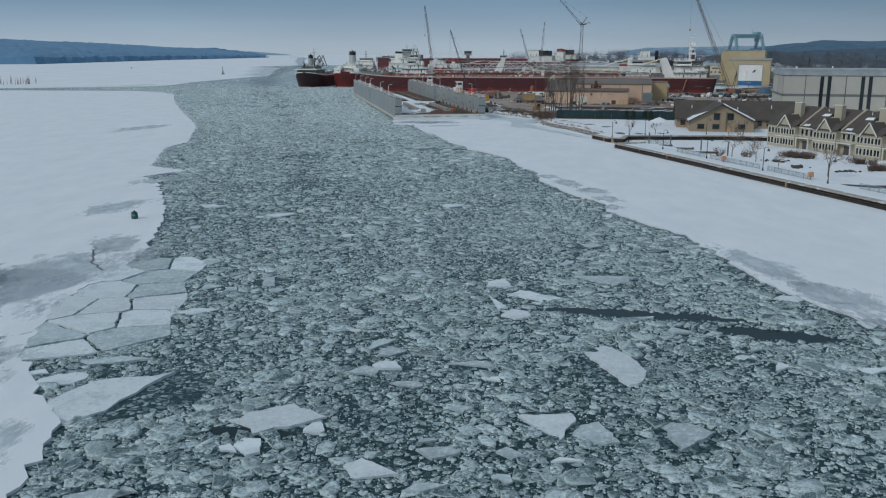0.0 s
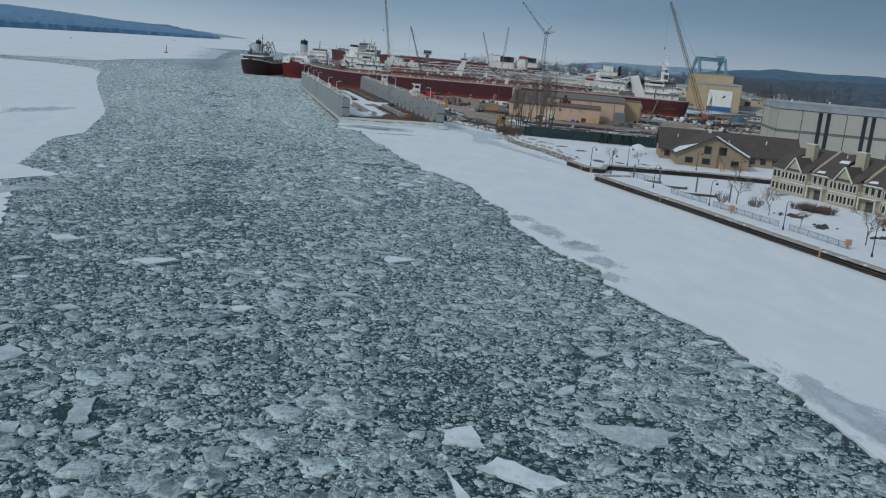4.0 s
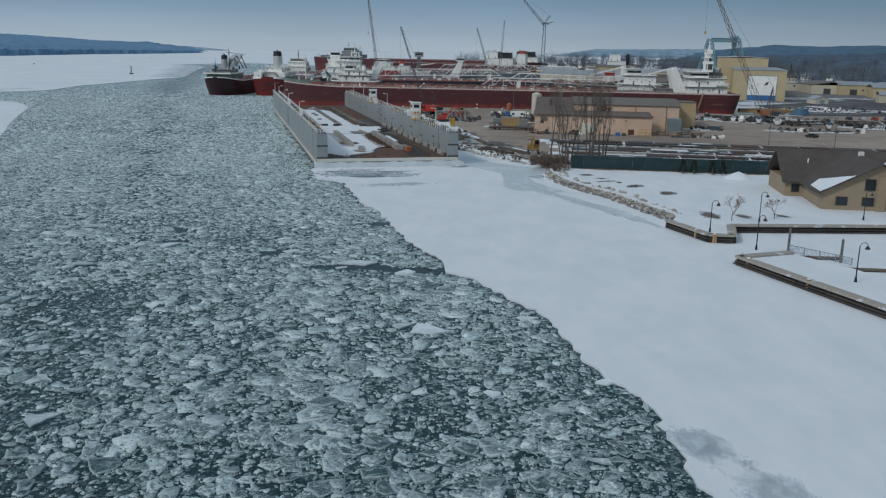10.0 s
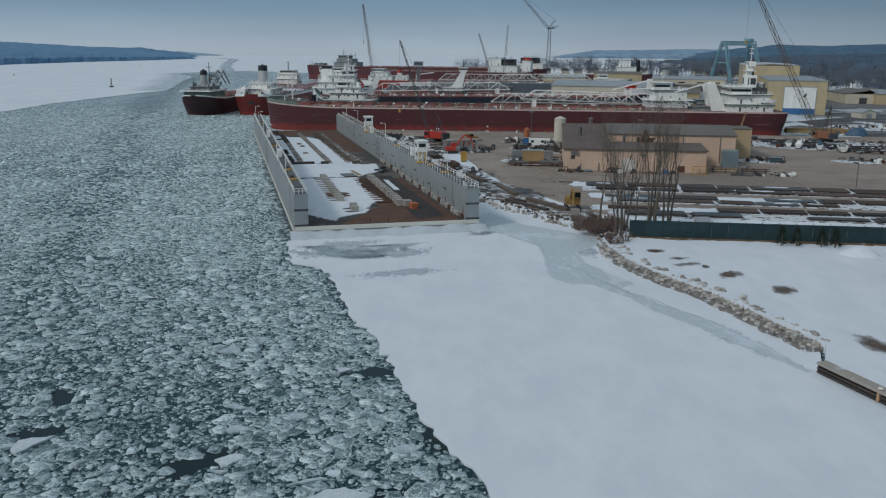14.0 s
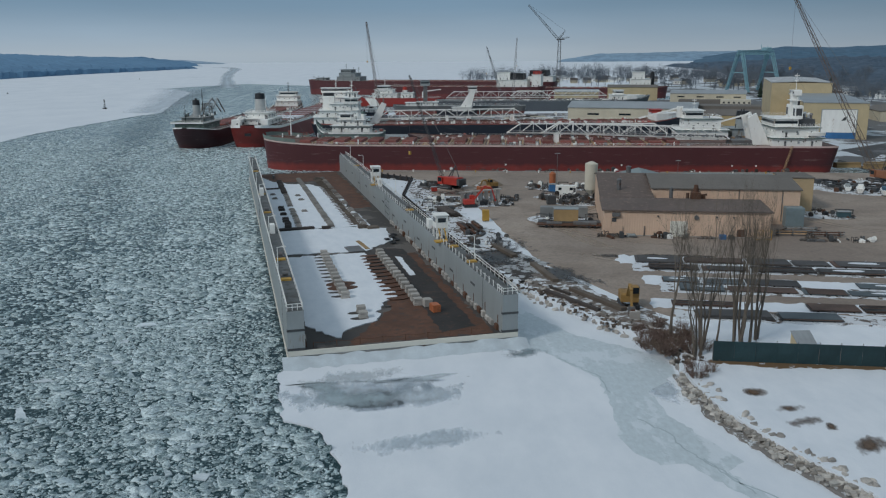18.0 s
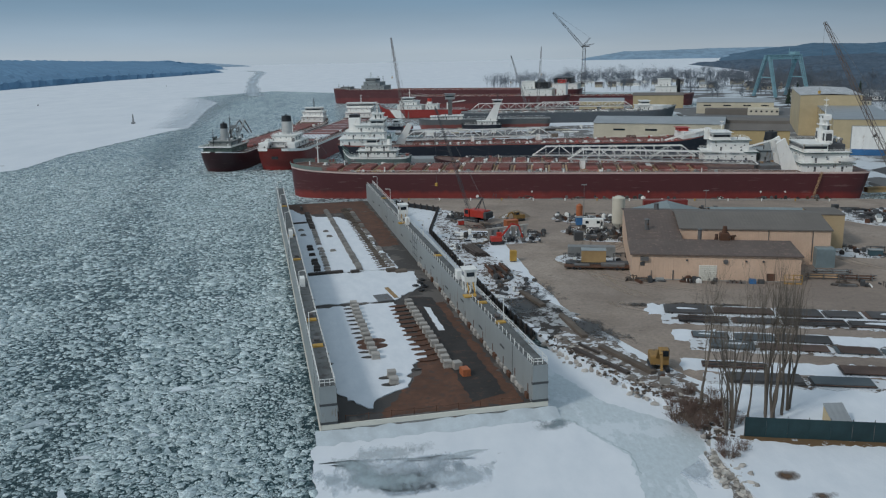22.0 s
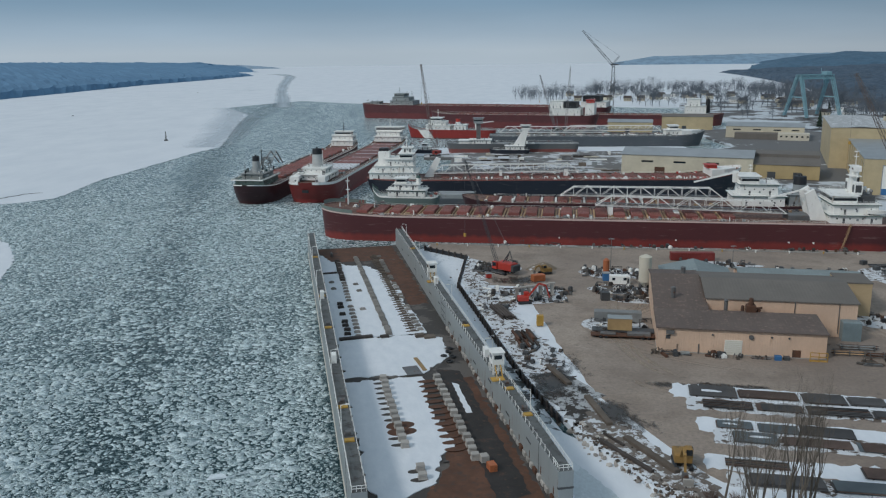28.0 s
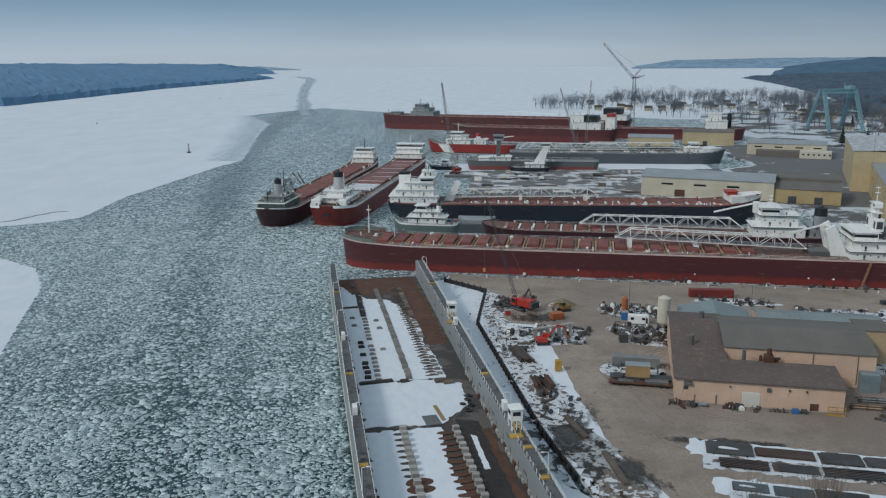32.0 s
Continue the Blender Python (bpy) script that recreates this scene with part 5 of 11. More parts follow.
# ---- floating dry dock ----
DOCK = pose(-0.9, 345.2, 0, 0, 0, 10.5)
HALF, LONG, FLOOR, TOP, WALL = 18.3, 201.0, 2.0, 8.4, 2.6
dock = thing("floating_dry_dock", DOCK, "grey steel floating dry dock with an empty snow-patched deck", "dry dock")
part("pontoon", Solid().box(-HALF, HALF, 0, LONG, -0.6, 1.75), plain("pontoon_paint", (0.42, 0.41, 0.39), 0.6, vary=0.2, stain=(0.18, 0.11, 0.08), amount=0.15, stretch=(1, 1, 0.3)), dock, "pale scuffed pontoon side")
part("deck", Solid().box(-HALF + WALL, HALF - WALL, 0.15, LONG - 0.15, 1.75, FLOOR), DOCK_DECK, dock, "dark wet steel deck")
part("sill", Solid().box(-HALF, HALF, -0.12, 0.15, 1.35, FLOOR + 0.12), TRIM_WHITE, dock, "rust-streaked white end sill")
bank_rng, toe = np.random.default_rng(68), Solid()
foot = [(-HALF - 1 + 1.3 * i, -2.2 - 1.4 * float(bank_rng.random()), 0.225, 1.0 + 0.45 * float(bank_rng.random())) for i in range(31)]
toe.add([v for x, y, z0, z1 in foot for v in ((x, y, z0), (x, y * 0.4, z0 + (z1 - z0) * 0.45), (x, -0.14, z1))], [(3 * i + k, 3 * i + 3 + k, 3 * i + 4 + k, 3 * i + 1 + k) for i in range(30) for k in (0, 1)])
smooth(whole("sill_slush", toe, plain("sill_slush_ice", (0.55, 0.62, 0.665), 0.5, vary=0.16, coarse=0.5, fine=3), DOCK, "refrozen grey slush banked against the dock sill", "ice bank", kind="structure"), 70)
for side in (-1, 1):
    x0, x1 = (-HALF, -HALF + WALL) if side < 0 else (HALF - WALL, HALF)
    wall = part("wing_wall", Solid().box(x0, x1, 0.02, LONG, 1.75, TOP), GREY_PAINT, dock, "grey riveted wing wall")
    part("walkway", Solid().box(x0 + 0.1, x1 - 0.1, 0.1, LONG - 0.1, TOP, TOP + 0.06), plain("walkway_grey", (0.13, 0.138, 0.138), 0.8, vary=0.4, stain=(0.055, 0.05, 0.046), amount=0.25), wall, "grey plated walkway")
    outer, inner = (x0, x1) if side < 0 else (x1, x0)
    rail = Solid()
    railing(rail, [(outer - 0.12 * side, 0.2, TOP), (outer - 0.12 * side, LONG - 0.2, TOP)], 1.15, 2.4, 0.06)
    for k in range(82):
        rail.tube((inner + 0.12 * side, 3.0 + 2.4 * k, TOP), (inner + 0.12 * side, 3.0 + 2.4 * k, TOP + 1.15), 0.075, n=5)
    railing(rail, [(inner + 0.12 * side, 0.2, TOP), (inner + 0.12 * side, 3.0, TOP)], 1.1, 1.0, 0.055)
    rail.tube((inner + 0.12 * side, 3.0, TOP + 0.9), (inner + 0.12 * side, LONG - 3.0, TOP + 0.9), 0.02, n=3)
    railing(rail, [(x0 + 0.12, 0.2, TOP), (x1 - 0.12, 0.2, TOP)], 1.1, 0.8, 0.055)
    part("guard_rail", rail, WHITE, wall, "white pipe guard rail")
    for z in (FLOOR + 0.2, 5.2):
        part("rubbing_band", Solid().box(x0 - 0.06, x1 + 0.06, -0.05, 0.5, z, z + 0.35), GREY_DARK, wall)
    for y in (11, 98.5, 101.5, 104.5, 150):
        part("panel_joint", Solid().box(inner - 0.03, inner + 0.03, y - 0.09, y + 0.09, FLOOR + 0.02, TOP - 0.05), GREY_DARK, wall)
        part("panel_joint", Solid().box(outer - 0.03, outer + 0.03, y - 0.07, y + 0.07, 1.2, TOP - 0.05), GREY_DARK, wall)
    for k, y in enumerate(range(16, 196, 15)):
        part("wall_opening", Solid().box(inner - 0.05, inner + 0.05, y, y + 2.6, 4.4 if k % 2 else 5.6, 4.8 if k % 2 else 6.0), GREY_DARK, wall, "dark slot in the wall")
    # worn fender blocks along the foot of the wall
    fend = np.random.default_rng(17 + side)
    for k in range(40):
        y, h, d = 2.0 + 2.35 * k + float(fend.normal(0, 0.15)), float(fend.uniform(0.7, 1.15)), float(fend.uniform(0.35, 0.6))
        b_ = part("fender_block", Solid().slab(min(inner, inner - side * d), max(inner, inner - side * d), y, y + float(fend.uniform(1.1, 1.7)), FLOOR, FLOOR + h, 0.12), CONCRETE if k % 4 else RUST, wall)
        if k % 3 == 0:
            part("rust_streak", Solid().box(min(inner, inner - side * 0.02) - 0.012, max(inner, inner - side * 0.02) + 0.012, y + 0.3, y + 0.7, FLOOR + h, FLOOR + h + 1.4), RUST, b_)
    for z in (3.4, 5.2, 7.0):
        part("joint_bar", Solid().box(inner - 0.05, inner + 0.05, 98.5, 104.5, z, z + 0.16), GREY_DARK, wall)
    part("fender_rail", Solid().box(outer - 0.15, outer + 0.15, 0, LONG, 0.7, 1.1), TRIM_WHITE, wall, "pale rubbing strake")
    for y in (0.12 * LONG, 0.27 * LONG, 0.5 * LONG, 0.62 * LONG, 0.78 * LONG, 0.93 * LONG):
        lamp = part("lamp_post", Solid().tube((outer - 0.3 * side, y, TOP), (outer - 0.3 * side, y, TOP + 4.6), 0.09, 0.07, 6), WHITE, wall, "white lamp post with a bent arm")
        part("lamp_arm", Solid().tube((outer - 0.3 * side, y, TOP + 4.55), (outer - 1.5 * side, y, TOP + 4.75), 0.06, n=5).box(outer - 1.5 * side - 0.35, outer - 1.5 * side + 0.35, y - 0.15, y + 0.15, TOP + 4.6, TOP + 4.8), WHITE, lamp)
    for y in ((18, 33, 83, 112, 160) if side < 0 else (22, 35, 77, 120, 165)):
        part("bollard_base", Solid().slab(x0 + 0.4, x1 - 0.4, y, y + 1.3, TOP, TOP + 0.35), YELLOW, wall, "yellow mooring chock")
        part("winch", Solid().tube((x0 + 0.8, y + 3, TOP + 0.6), (x1 - 0.8, y + 3, TOP + 0.6), 0.45, n=10).box(x0 + 0.5, x1 - 0.5, y + 2.4, y + 3.6, TOP, TOP + 0.35), STEEL, wall)
    for y in ((58, 110) if side < 0 else (54.5, 118)):
        part("locker", Solid().slab(x0 + 0.7, x1 - 0.9, y, y + 2.4, TOP, TOP + 2.0), WHITE, wall, "white locker")


def control_hut(y):
    hut = part("control_hut", Solid().slab(15.5, 18.1, y, y + 3.0, TOP + 2.2, TOP + 4.8, 0.12), WHITE, dock, "white control hut on legs")
    for x in (15.7, 16.8, 17.9):
        for yy in (y + 0.2, y + 2.8):
            part("leg", Solid().tube((x, yy, TOP), (x, yy, TOP + 2.2), 0.15, n=6), WHITE, hut)
    part("brace", Solid().beam((15.7, y + 0.2, TOP + 0.2), (17.9, y + 0.2, TOP + 2.1), 0.14).beam((17.9, y + 0.2, TOP + 0.2), (15.7, y + 0.2, TOP + 2.1), 0.14), WHITE, hut)
    part("platform", Solid().slab(14.6, 17.4, y - 3.6, y - 1.6, TOP - 0.1, TOP + 0.2, 0.05), YELLOW, hut, "yellow steel landing")
    part("window", Solid().box(15.9, 17.6, y - 0.03, y, TOP + 3.4, TOP + 4.3), GLASS, hut)
    part("window", Solid().box(15.47, 15.5, y + 0.5, y + 2.5, TOP + 3.4, TOP + 4.3), GLASS, hut)
    part("roof", Solid().slab(15.3, 18.3, y - 0.25, y + 3.25, TOP + 4.8, TOP + 5.0), WHITE, hut)
    part("stair", Solid().beam((16, y - 0.2, TOP + 2.2), (16, y - 2.2, TOP), 0.2).beam((17.2, y - 0.2, TOP + 2.2), (17.2, y - 2.2, TOP), 0.2), YELLOW, hut)


control_hut(44)
control_hut(124)

# snow lying on the dock deck, then keel and bilge blocks
def deck_patch(name, pts, z, material, label, seed, rough=0.35):
    s = Solid().prism(ragged(list(pts) + [pts[0]], 1.1, rough, seed)[:-1], FLOOR + 0.004, FLOOR + z)
    return whole(name, s, material, DOCK, label, name.replace("_", " "), kind="structure")


deck_patch("rust_field", ((-9, 1), (14.5, 1), (14.5, 60), (8, 60), (2, 30), (1, 18), (-4, 10)), 0.012, RUST, "rusty brown deck plating", 1)
deck_patch("rust_field", ((-14, 178), (14, 178), (14, 200), (-14, 200)), 0.012, RUST, "rusty brown deck plating", 2)
deck_patch("rust_field", ((9, 120), (14.8, 120), (14.8, 178), (5, 178)), 0.012, RUST, "rusty brown deck plating", 3)
deck_patch("dark_deck_strip", ((6.4, 3), (12.8, 5), (12.5, 64), (7.2, 66)), 0.02, plain("tarry_deck", (0.034, 0.03, 0.028), 0.8, vary=0.4, stain=(0.09, 0.05, 0.034), amount=0.15), "dark wet deck strip", 4, 0.2)
deck_patch("deck_snow", ((-14.6, 12), (-12, 7), (-9.6, 4.5), (-8.5, 8), (-2.5, 12), (0, 22), (3.5, 26), (2.0, 48), (3.2, 62), (-14.8, 62)), 0.16, SNOW_CLEAN, "white snow lying on the dock deck", 5)
deck_patch("deck_snow", ((-14.8, 64.5), (4, 64), (12, 74), (13, 88), (8, 92), (-14.8, 92)), 0.15, SNOW_CLEAN, "white snow lying on the dock deck", 6)
deck_patch("deck_snow", ((-14.8, 92.6), (9.5, 93), (9.0, 112), (7.6, 120), (8.6, 140), (6.0, 150), (4.6, 162), (1.0, 170), (-6, 172), (-11, 180), (-13, 188), (-14.8, 191)), 0.14, SNOW_CLEAN, "white snow lying on the dock deck", 7)
deck_patch("deck_snow", ((9.0, 40), (10.2, 40), (10.4, 56), (9.2, 57)), 0.1, SNOW_CLEAN, "white snow lying on the dock deck", 10, 0.15)
deck_patch("dark_deck_strip", ((-14.9, 62.2), (4, 62.4), (4, 63.8), (-14.9, 64.2)), 0.02, DOCK_DECK, "dark deck seam", 11, 0.15)
GREY_BLOCK = plain("weathered_block", (0.27, 0.255, 0.235), 0.85, vary=0.3, by_piece=0.35)
block = Solid().slab(-0.8, 0.8, -0.7, 0.7, 0, 0.42, 0.05).slab(-0.72, 0.72, -0.62, 0.62, 0.46, 0.88, 0.05).slab(-0.76, 0.76, -0.66, 0.66, 0.92, 1.32, 0.06).box(-0.66, 0.66, -0.55, 0.55, 0.4, 1.0).mesh("keel_block", CONCRETE)
low = Solid().slab(-0.85, 0.85, -0.75, 0.75, 0, 0.35, 0.05).slab(-0.6, 0.6, -0.55, 0.55, 0.35, 0.62, 0.05).mesh("bilge_block", GREY_BLOCK)
plank = Solid().slab(-1.5, 1.5, -0.28, 0.28, 0, 0.3, 0.04).slab(-0.7, 0.8, -0.25, 0.25, 0.3, 0.62, 0.04).mesh("bilge_block", TIMBER)
tarred = Solid().slab(-0.9, 0.9, -0.75, 0.75, 0, 0.5, 0.06).slab(-0.8, 0.75, -0.6, 0.55, 0.5, 0.8, 0.05).mesh("keel_block", TIMBER_DARK)
rng = np.random.default_rng(5)


def blocks(mesh, x, y0, y1, gap, name, label, lean=0.0, miss=0.0):
    y = y0
    while y < y1:
        if rng.random() >= miss:
            whole(name, mesh, None, DOCK @ pose(x + lean * (y - y0) + float(rng.normal(0, 0.08)), y, FLOOR + 0.012, 0, 0, float(rng.normal(0, 3))), label, "dock block", "dock blocks")
        y += gap * float(rng.uniform(0.94, 1.06))


blocks(block, 6.2, 19.5, 62, 2.9, "keel_block", "pale concrete keel block on the dock deck")
blocks(block, -6.0, 27, 62, 2.9, "keel_block", "pale concrete keel block ringed by melted snow")
blocks(block, -4.6, 14, 20, 3.1, "keel_block", "pale concrete keel block ringed by melted snow")
blocks(low, -8.6, 94, 182, 3.4, "bilge_block", "grey timber bilge block in the deck snow", 0.004, 0.12)
blocks(tarred, -11.4, 96, 128, 3.6, "keel_block", "dark tarred keel block in a row", 0.0, 0.2)
blocks(tarred, -8.6, 152, 180, 2.4, "keel_block", "dark tarred keel block in a row")
blocks(low, -0.4, 94, 184, 1.6, "bilge_block", "grey timber centre block in a close row", -0.012)
blocks(plank, 6.2, 95, 186, 2.3, "bilge_block", "brown timber bilge block across the deck", -0.012)
blocks(low, 8.2, 96, 186, 3.2, "bilge_block", "grey timber bilge block on rusty deck", -0.014, 0.15)
for k, (x, y) in enumerate(((-5.2, 118), (-4.4, 138), (-4.8, 146), (-12.4, 150), (-12.2, 142))):
    whole("bilge_block", low, None, DOCK @ pose(x, y, FLOOR + 0.012, 0, 0, 5), "lone grey block in the deck snow", "dock block", "dock blocks")
for k in range(13):
    y = 28.5 + k * 2.9
    wide = k in (2, 3)
    whole("melt_ring", Solid().prism(blob(3.0 if wide else 1.7, 400 + k, 18, 0.1, 0.6 if wide else 0.4), 0, 0.02), RUST if wide else DOCK_DECK, DOCK @ pose(-6.0 + (0.3 if wide else -0.9), y - 0.6, FLOOR + 0.165 + 0.003 * (k % 2)), "melt ring round a block in the deck snow", "melt patch", "melt rings", "structure")
for k, (x, y) in enumerate(((-5.2, 13.6), (-5.4, 16.8), (0.6, 19.5))):
    whole("melt_ring", Solid().prism(blob(1.6 if k < 2 else 0.7, 420 + k, 18, 0.1, 0.5), 0, 0.02), DOCK_DECK, DOCK @ pose(x, y, FLOOR + 0.165), "dark oval in the deck snow", "melt patch", "melt rings", "structure")
for k in range(13):
    whole("melt_ring", Solid().prism(blob(2.1, 430 + k, 20, 0.06, 0.42), 0, 0.02), RUST, DOCK @ pose(3.3 + 0.02 * k, 24 + k * 2.9, FLOOR + 0.165), "long rusty melt ring in the deck snow", "melt patch", "melt rings", "structure")
# Dark ovals laid on the snow as the planks' small shadows.
for k in range(15):
    whole("melt_ring", Solid().prism(blob(0.9, 460 + k, 16, 0.15, 0.4), 0, 0.02), DOCK_DECK, DOCK @ pose(5.0 - 0.05 * k, 95 + k * 5.1, FLOOR + 0.146), "dark oval in the deck snow", "melt patch", "melt rings", "structure")
tyre = Solid()
for i in range(16):
    a, b = 2 * math.pi * i / 16, 2 * math.pi * (i + 1) / 16
    tyre.tube((0.62 * math.cos(a), 0.62 * math.sin(a), 0.22), (0.62 * math.cos(b), 0.62 * math.sin(b), 0.22), 0.22, n=8, caps=False)
tyre = tyre.mesh("tyre", BLACK)
for k, (x, y) in enumerate(((11.2, 70), (12.6, 73), (12.2, 76.5), (13.2, 79), (10.6, 74))):
    whole("old_tyre", tyre, None, DOCK @ pose(x, y, FLOOR + 0.15, 8, 0, 40 * k), "black worn tyre lying on the dock deck", "tyre", "old tyres")
chain = thing("end_chain", DOCK, "low rusty chain fence across the dock end", "chain fence")
for k in range(9):
    part("post", Solid().tube((-14.4 + 3.6 * k, 0.9, FLOOR), (-14.4 + 3.6 * k, 0.9, FLOOR + 1.1), 0.06, n=6), RUST, chain)
    if k < 8:
        c_ = Solid()
        for i in range(4):
            u, v = i / 4, (i + 1) / 4
            c_.tube((-14.4 + 3.6 * (k + u), 0.9, FLOOR + 1.0 - 0.8 * u * (1 - u)), (-14.4 + 3.6 * (k + v), 0.9, FLOOR + 1.0 - 0.8 * v * (1 - v)), 0.035, n=4, caps=False)
        part("chain", c_, RUST, chain)
for x, y, w, d, h, mt, nm, lb in ((1.5, 66, 3.6, 5.5, 0.35, STEEL, "steel_plate", "grey steel plate lying on the dock deck"), (4.0, 70, 1.0, 9.0, 0.3, PINE, "timber_pack", "yellowish planks lying on the dock deck"), (8.2, 15, 1.4, 2.0, 1.3, ORANGE, "toolbox", "orange steel toolbox on the dock deck"),
                                  (7.6, 18.5, 1.5, 1.6, 1.3, CONCRETE, "concrete_block", "pale concrete block on the dock deck"), (-9.5, 92.2, 9, 1.4, 0.7, TIMBER_DARK, "timber_baulk", "dark timbers stacked across the deck"), (-2.0, 91.6, 2.2, 1.2, 0.8, TIMBER_DARK, "timber_baulk", "dark timbers stacked across the deck"),
                                  (9.6, 89, 3.0, 2.0, 0.7, TIMBER, "timber_baulk", "brown timber blocks heaped on the deck"), (7.2, 90, 2.4, 1.6, 1.0, TIMBER, "timber_baulk", "brown timber blocks heaped on the deck"), (-12.2, 162, 5, 1.2, 0.5, TIMBER_DARK, "timber_baulk", "dark timbers stacked across the deck"), (-10, 188, 0.6, 2.0, 1.2, STEEL, "steel_stand", "grey steel stand on the dock deck")):
    whole(nm, Solid().slab(-w / 2, w / 2, -d / 2, d / 2, 0, h, min(0.08, h / 3)), mt, DOCK @ pose(x, y, FLOOR + 0.02, 0, 0, 6), lb, nm.replace("_", " "))

# ---- ships ----
def hull(ship, length, beam, depth, paint, deck, bow_rise=3.5, stern_rise=0.8, bow=0.085, stern=0.06, rake=4.0, counter=5.0, transom=0.35, blunt=0.55, stripe=None, stripe_w=0.5, bulwark=None, base=-1.5):
    """Hull from stern (x = 0) to bow (x = length), its deck with sheer; returns the deck's height at x."""
    def deck_z(x):
        t = x / length
        return depth + bow_rise * max(0.0, (t - 0.86) / 0.14) ** 1.6 + stern_rise * max(0.0, (0.1 - t) / 0.1) ** 1.5

    us = [0, 0.004, 0.012, 0.025, 0.045, 0.07, 0.1, 0.2, 0.35, 0.5, 0.65, 0.8, 0.86, 0.9, 0.93, 0.95, 0.965, 0.978, 0.988, 0.995, 1.0]
    fs_ = [-1, 0, 0.3, 0.65, 1.0]

    def half(u, f):
        d = (1 - u) / bow
        k = 1.0 if d >= 1 else max(0.004, (1 - (1 - d) ** 2.0)) ** blunt
        e = u / stern
        if e < 1:
            flare = transom * (0.55 + 0.45 * max(0, f))
            k = min(k, flare + (1 - flare) * math.sqrt(max(0.0, 1 - (1 - e) ** 2)))
        g = max(0.0, f)
        if d < 1:
            k *= 1 - 0.22 * (1 - g) * (1 - d)
        return beam / 2 * k

    def at(u, f):
        g = max(0.0, f)
        x0, x1 = counter * (1 - g) ** 1.5, length - rake * (1 - g)
        x = x0 + (x1 - x0) * u
        return x, half(u, f), (base if f < 0 else f * deck_z(x))

    s = Solid()
    vs = []
    for f in fs_:
        for u in us:
            x, h, z = at(u, f)
            vs += [(x, h, z), (x, -h, z)]
    n = len(us) * 2
    fc = []
    for r in range(len(fs_) - 1):
        for i in range(len(us) - 1):
            a = r * n + 2 * i
            fc += [(a + 2, a, a + n, a + n + 2), (a + 1, a + 3, a + n + 3, a + n + 1)]
        fc.append((r * n, r * n + 1, (r + 1) * n + 1, (r + 1) * n))
    s.add(vs, fc)
    smooth(part("hull", s, paint, ship), 50)
    s = Solid()
    top = [at(u, 1.0) for u in us]
    vs = [p for x, h, z in top for p in ((x, h * 0.985, z - 0.08), (x, -h * 0.985, z - 0.08))]
    s.add(vs, [(2 * i, 2 * i + 1, 2 * i + 3, 2 * i + 2) for i in range(len(us) - 1)])
    part("deck", s, deck, ship)
    for q in (1, -1):
        rim = Solid()
        vs = [p for x, h, z in top for p in ((x, q * (h + 0.06), z - stripe_w), (x, q * (h + 0.06), z + 0.25), (x, q * (h - 0.12), z + 0.25))]
        k = len(top)
        rim.add(vs, [f for i in range(k - 1) for f in ((3 * i, 3 * i + 3, 3 * i + 4, 3 * i + 1), (3 * i + 1, 3 * i + 4, 3 * i + 5, 3 * i + 2))])
        part("sheer_stripe", rim, stripe or paint, ship, "pale sheer stripe along the deck edge" if stripe else "")
        if bulwark:
            bw = Solid()
            tip = [p for p, u in zip(top, us) if u >= 0.93]
            vs = [p for x, h, z in tip for p in ((x, q * (h + 0.08), z + 0.2), (x + 0.3, q * (h + 0.16), z + 1.7), (x + 0.3, q * max(0.0, h - 0.05), z + 1.7))]
            k = len(tip)
            bw.add(vs, [f for i in range(k - 1) for f in ((3 * i, 3 * i + 3, 3 * i + 4, 3 * i + 1), (3 * i + 1, 3 * i + 4, 3 * i + 5, 3 * i + 2))])
            part("bulwark", bw, bulwark, ship, "raised bow bulwark")
    for q in (1, -1):
        rail = Solid()
        railing(rail, [(x, q * (h - 0.3), z) for x, h, z in top if 0.03 < x / length < 0.93], 1.1, 5.0, 0.05)
        part("deck_rail", rail, WHITE, ship)
    return deck_z


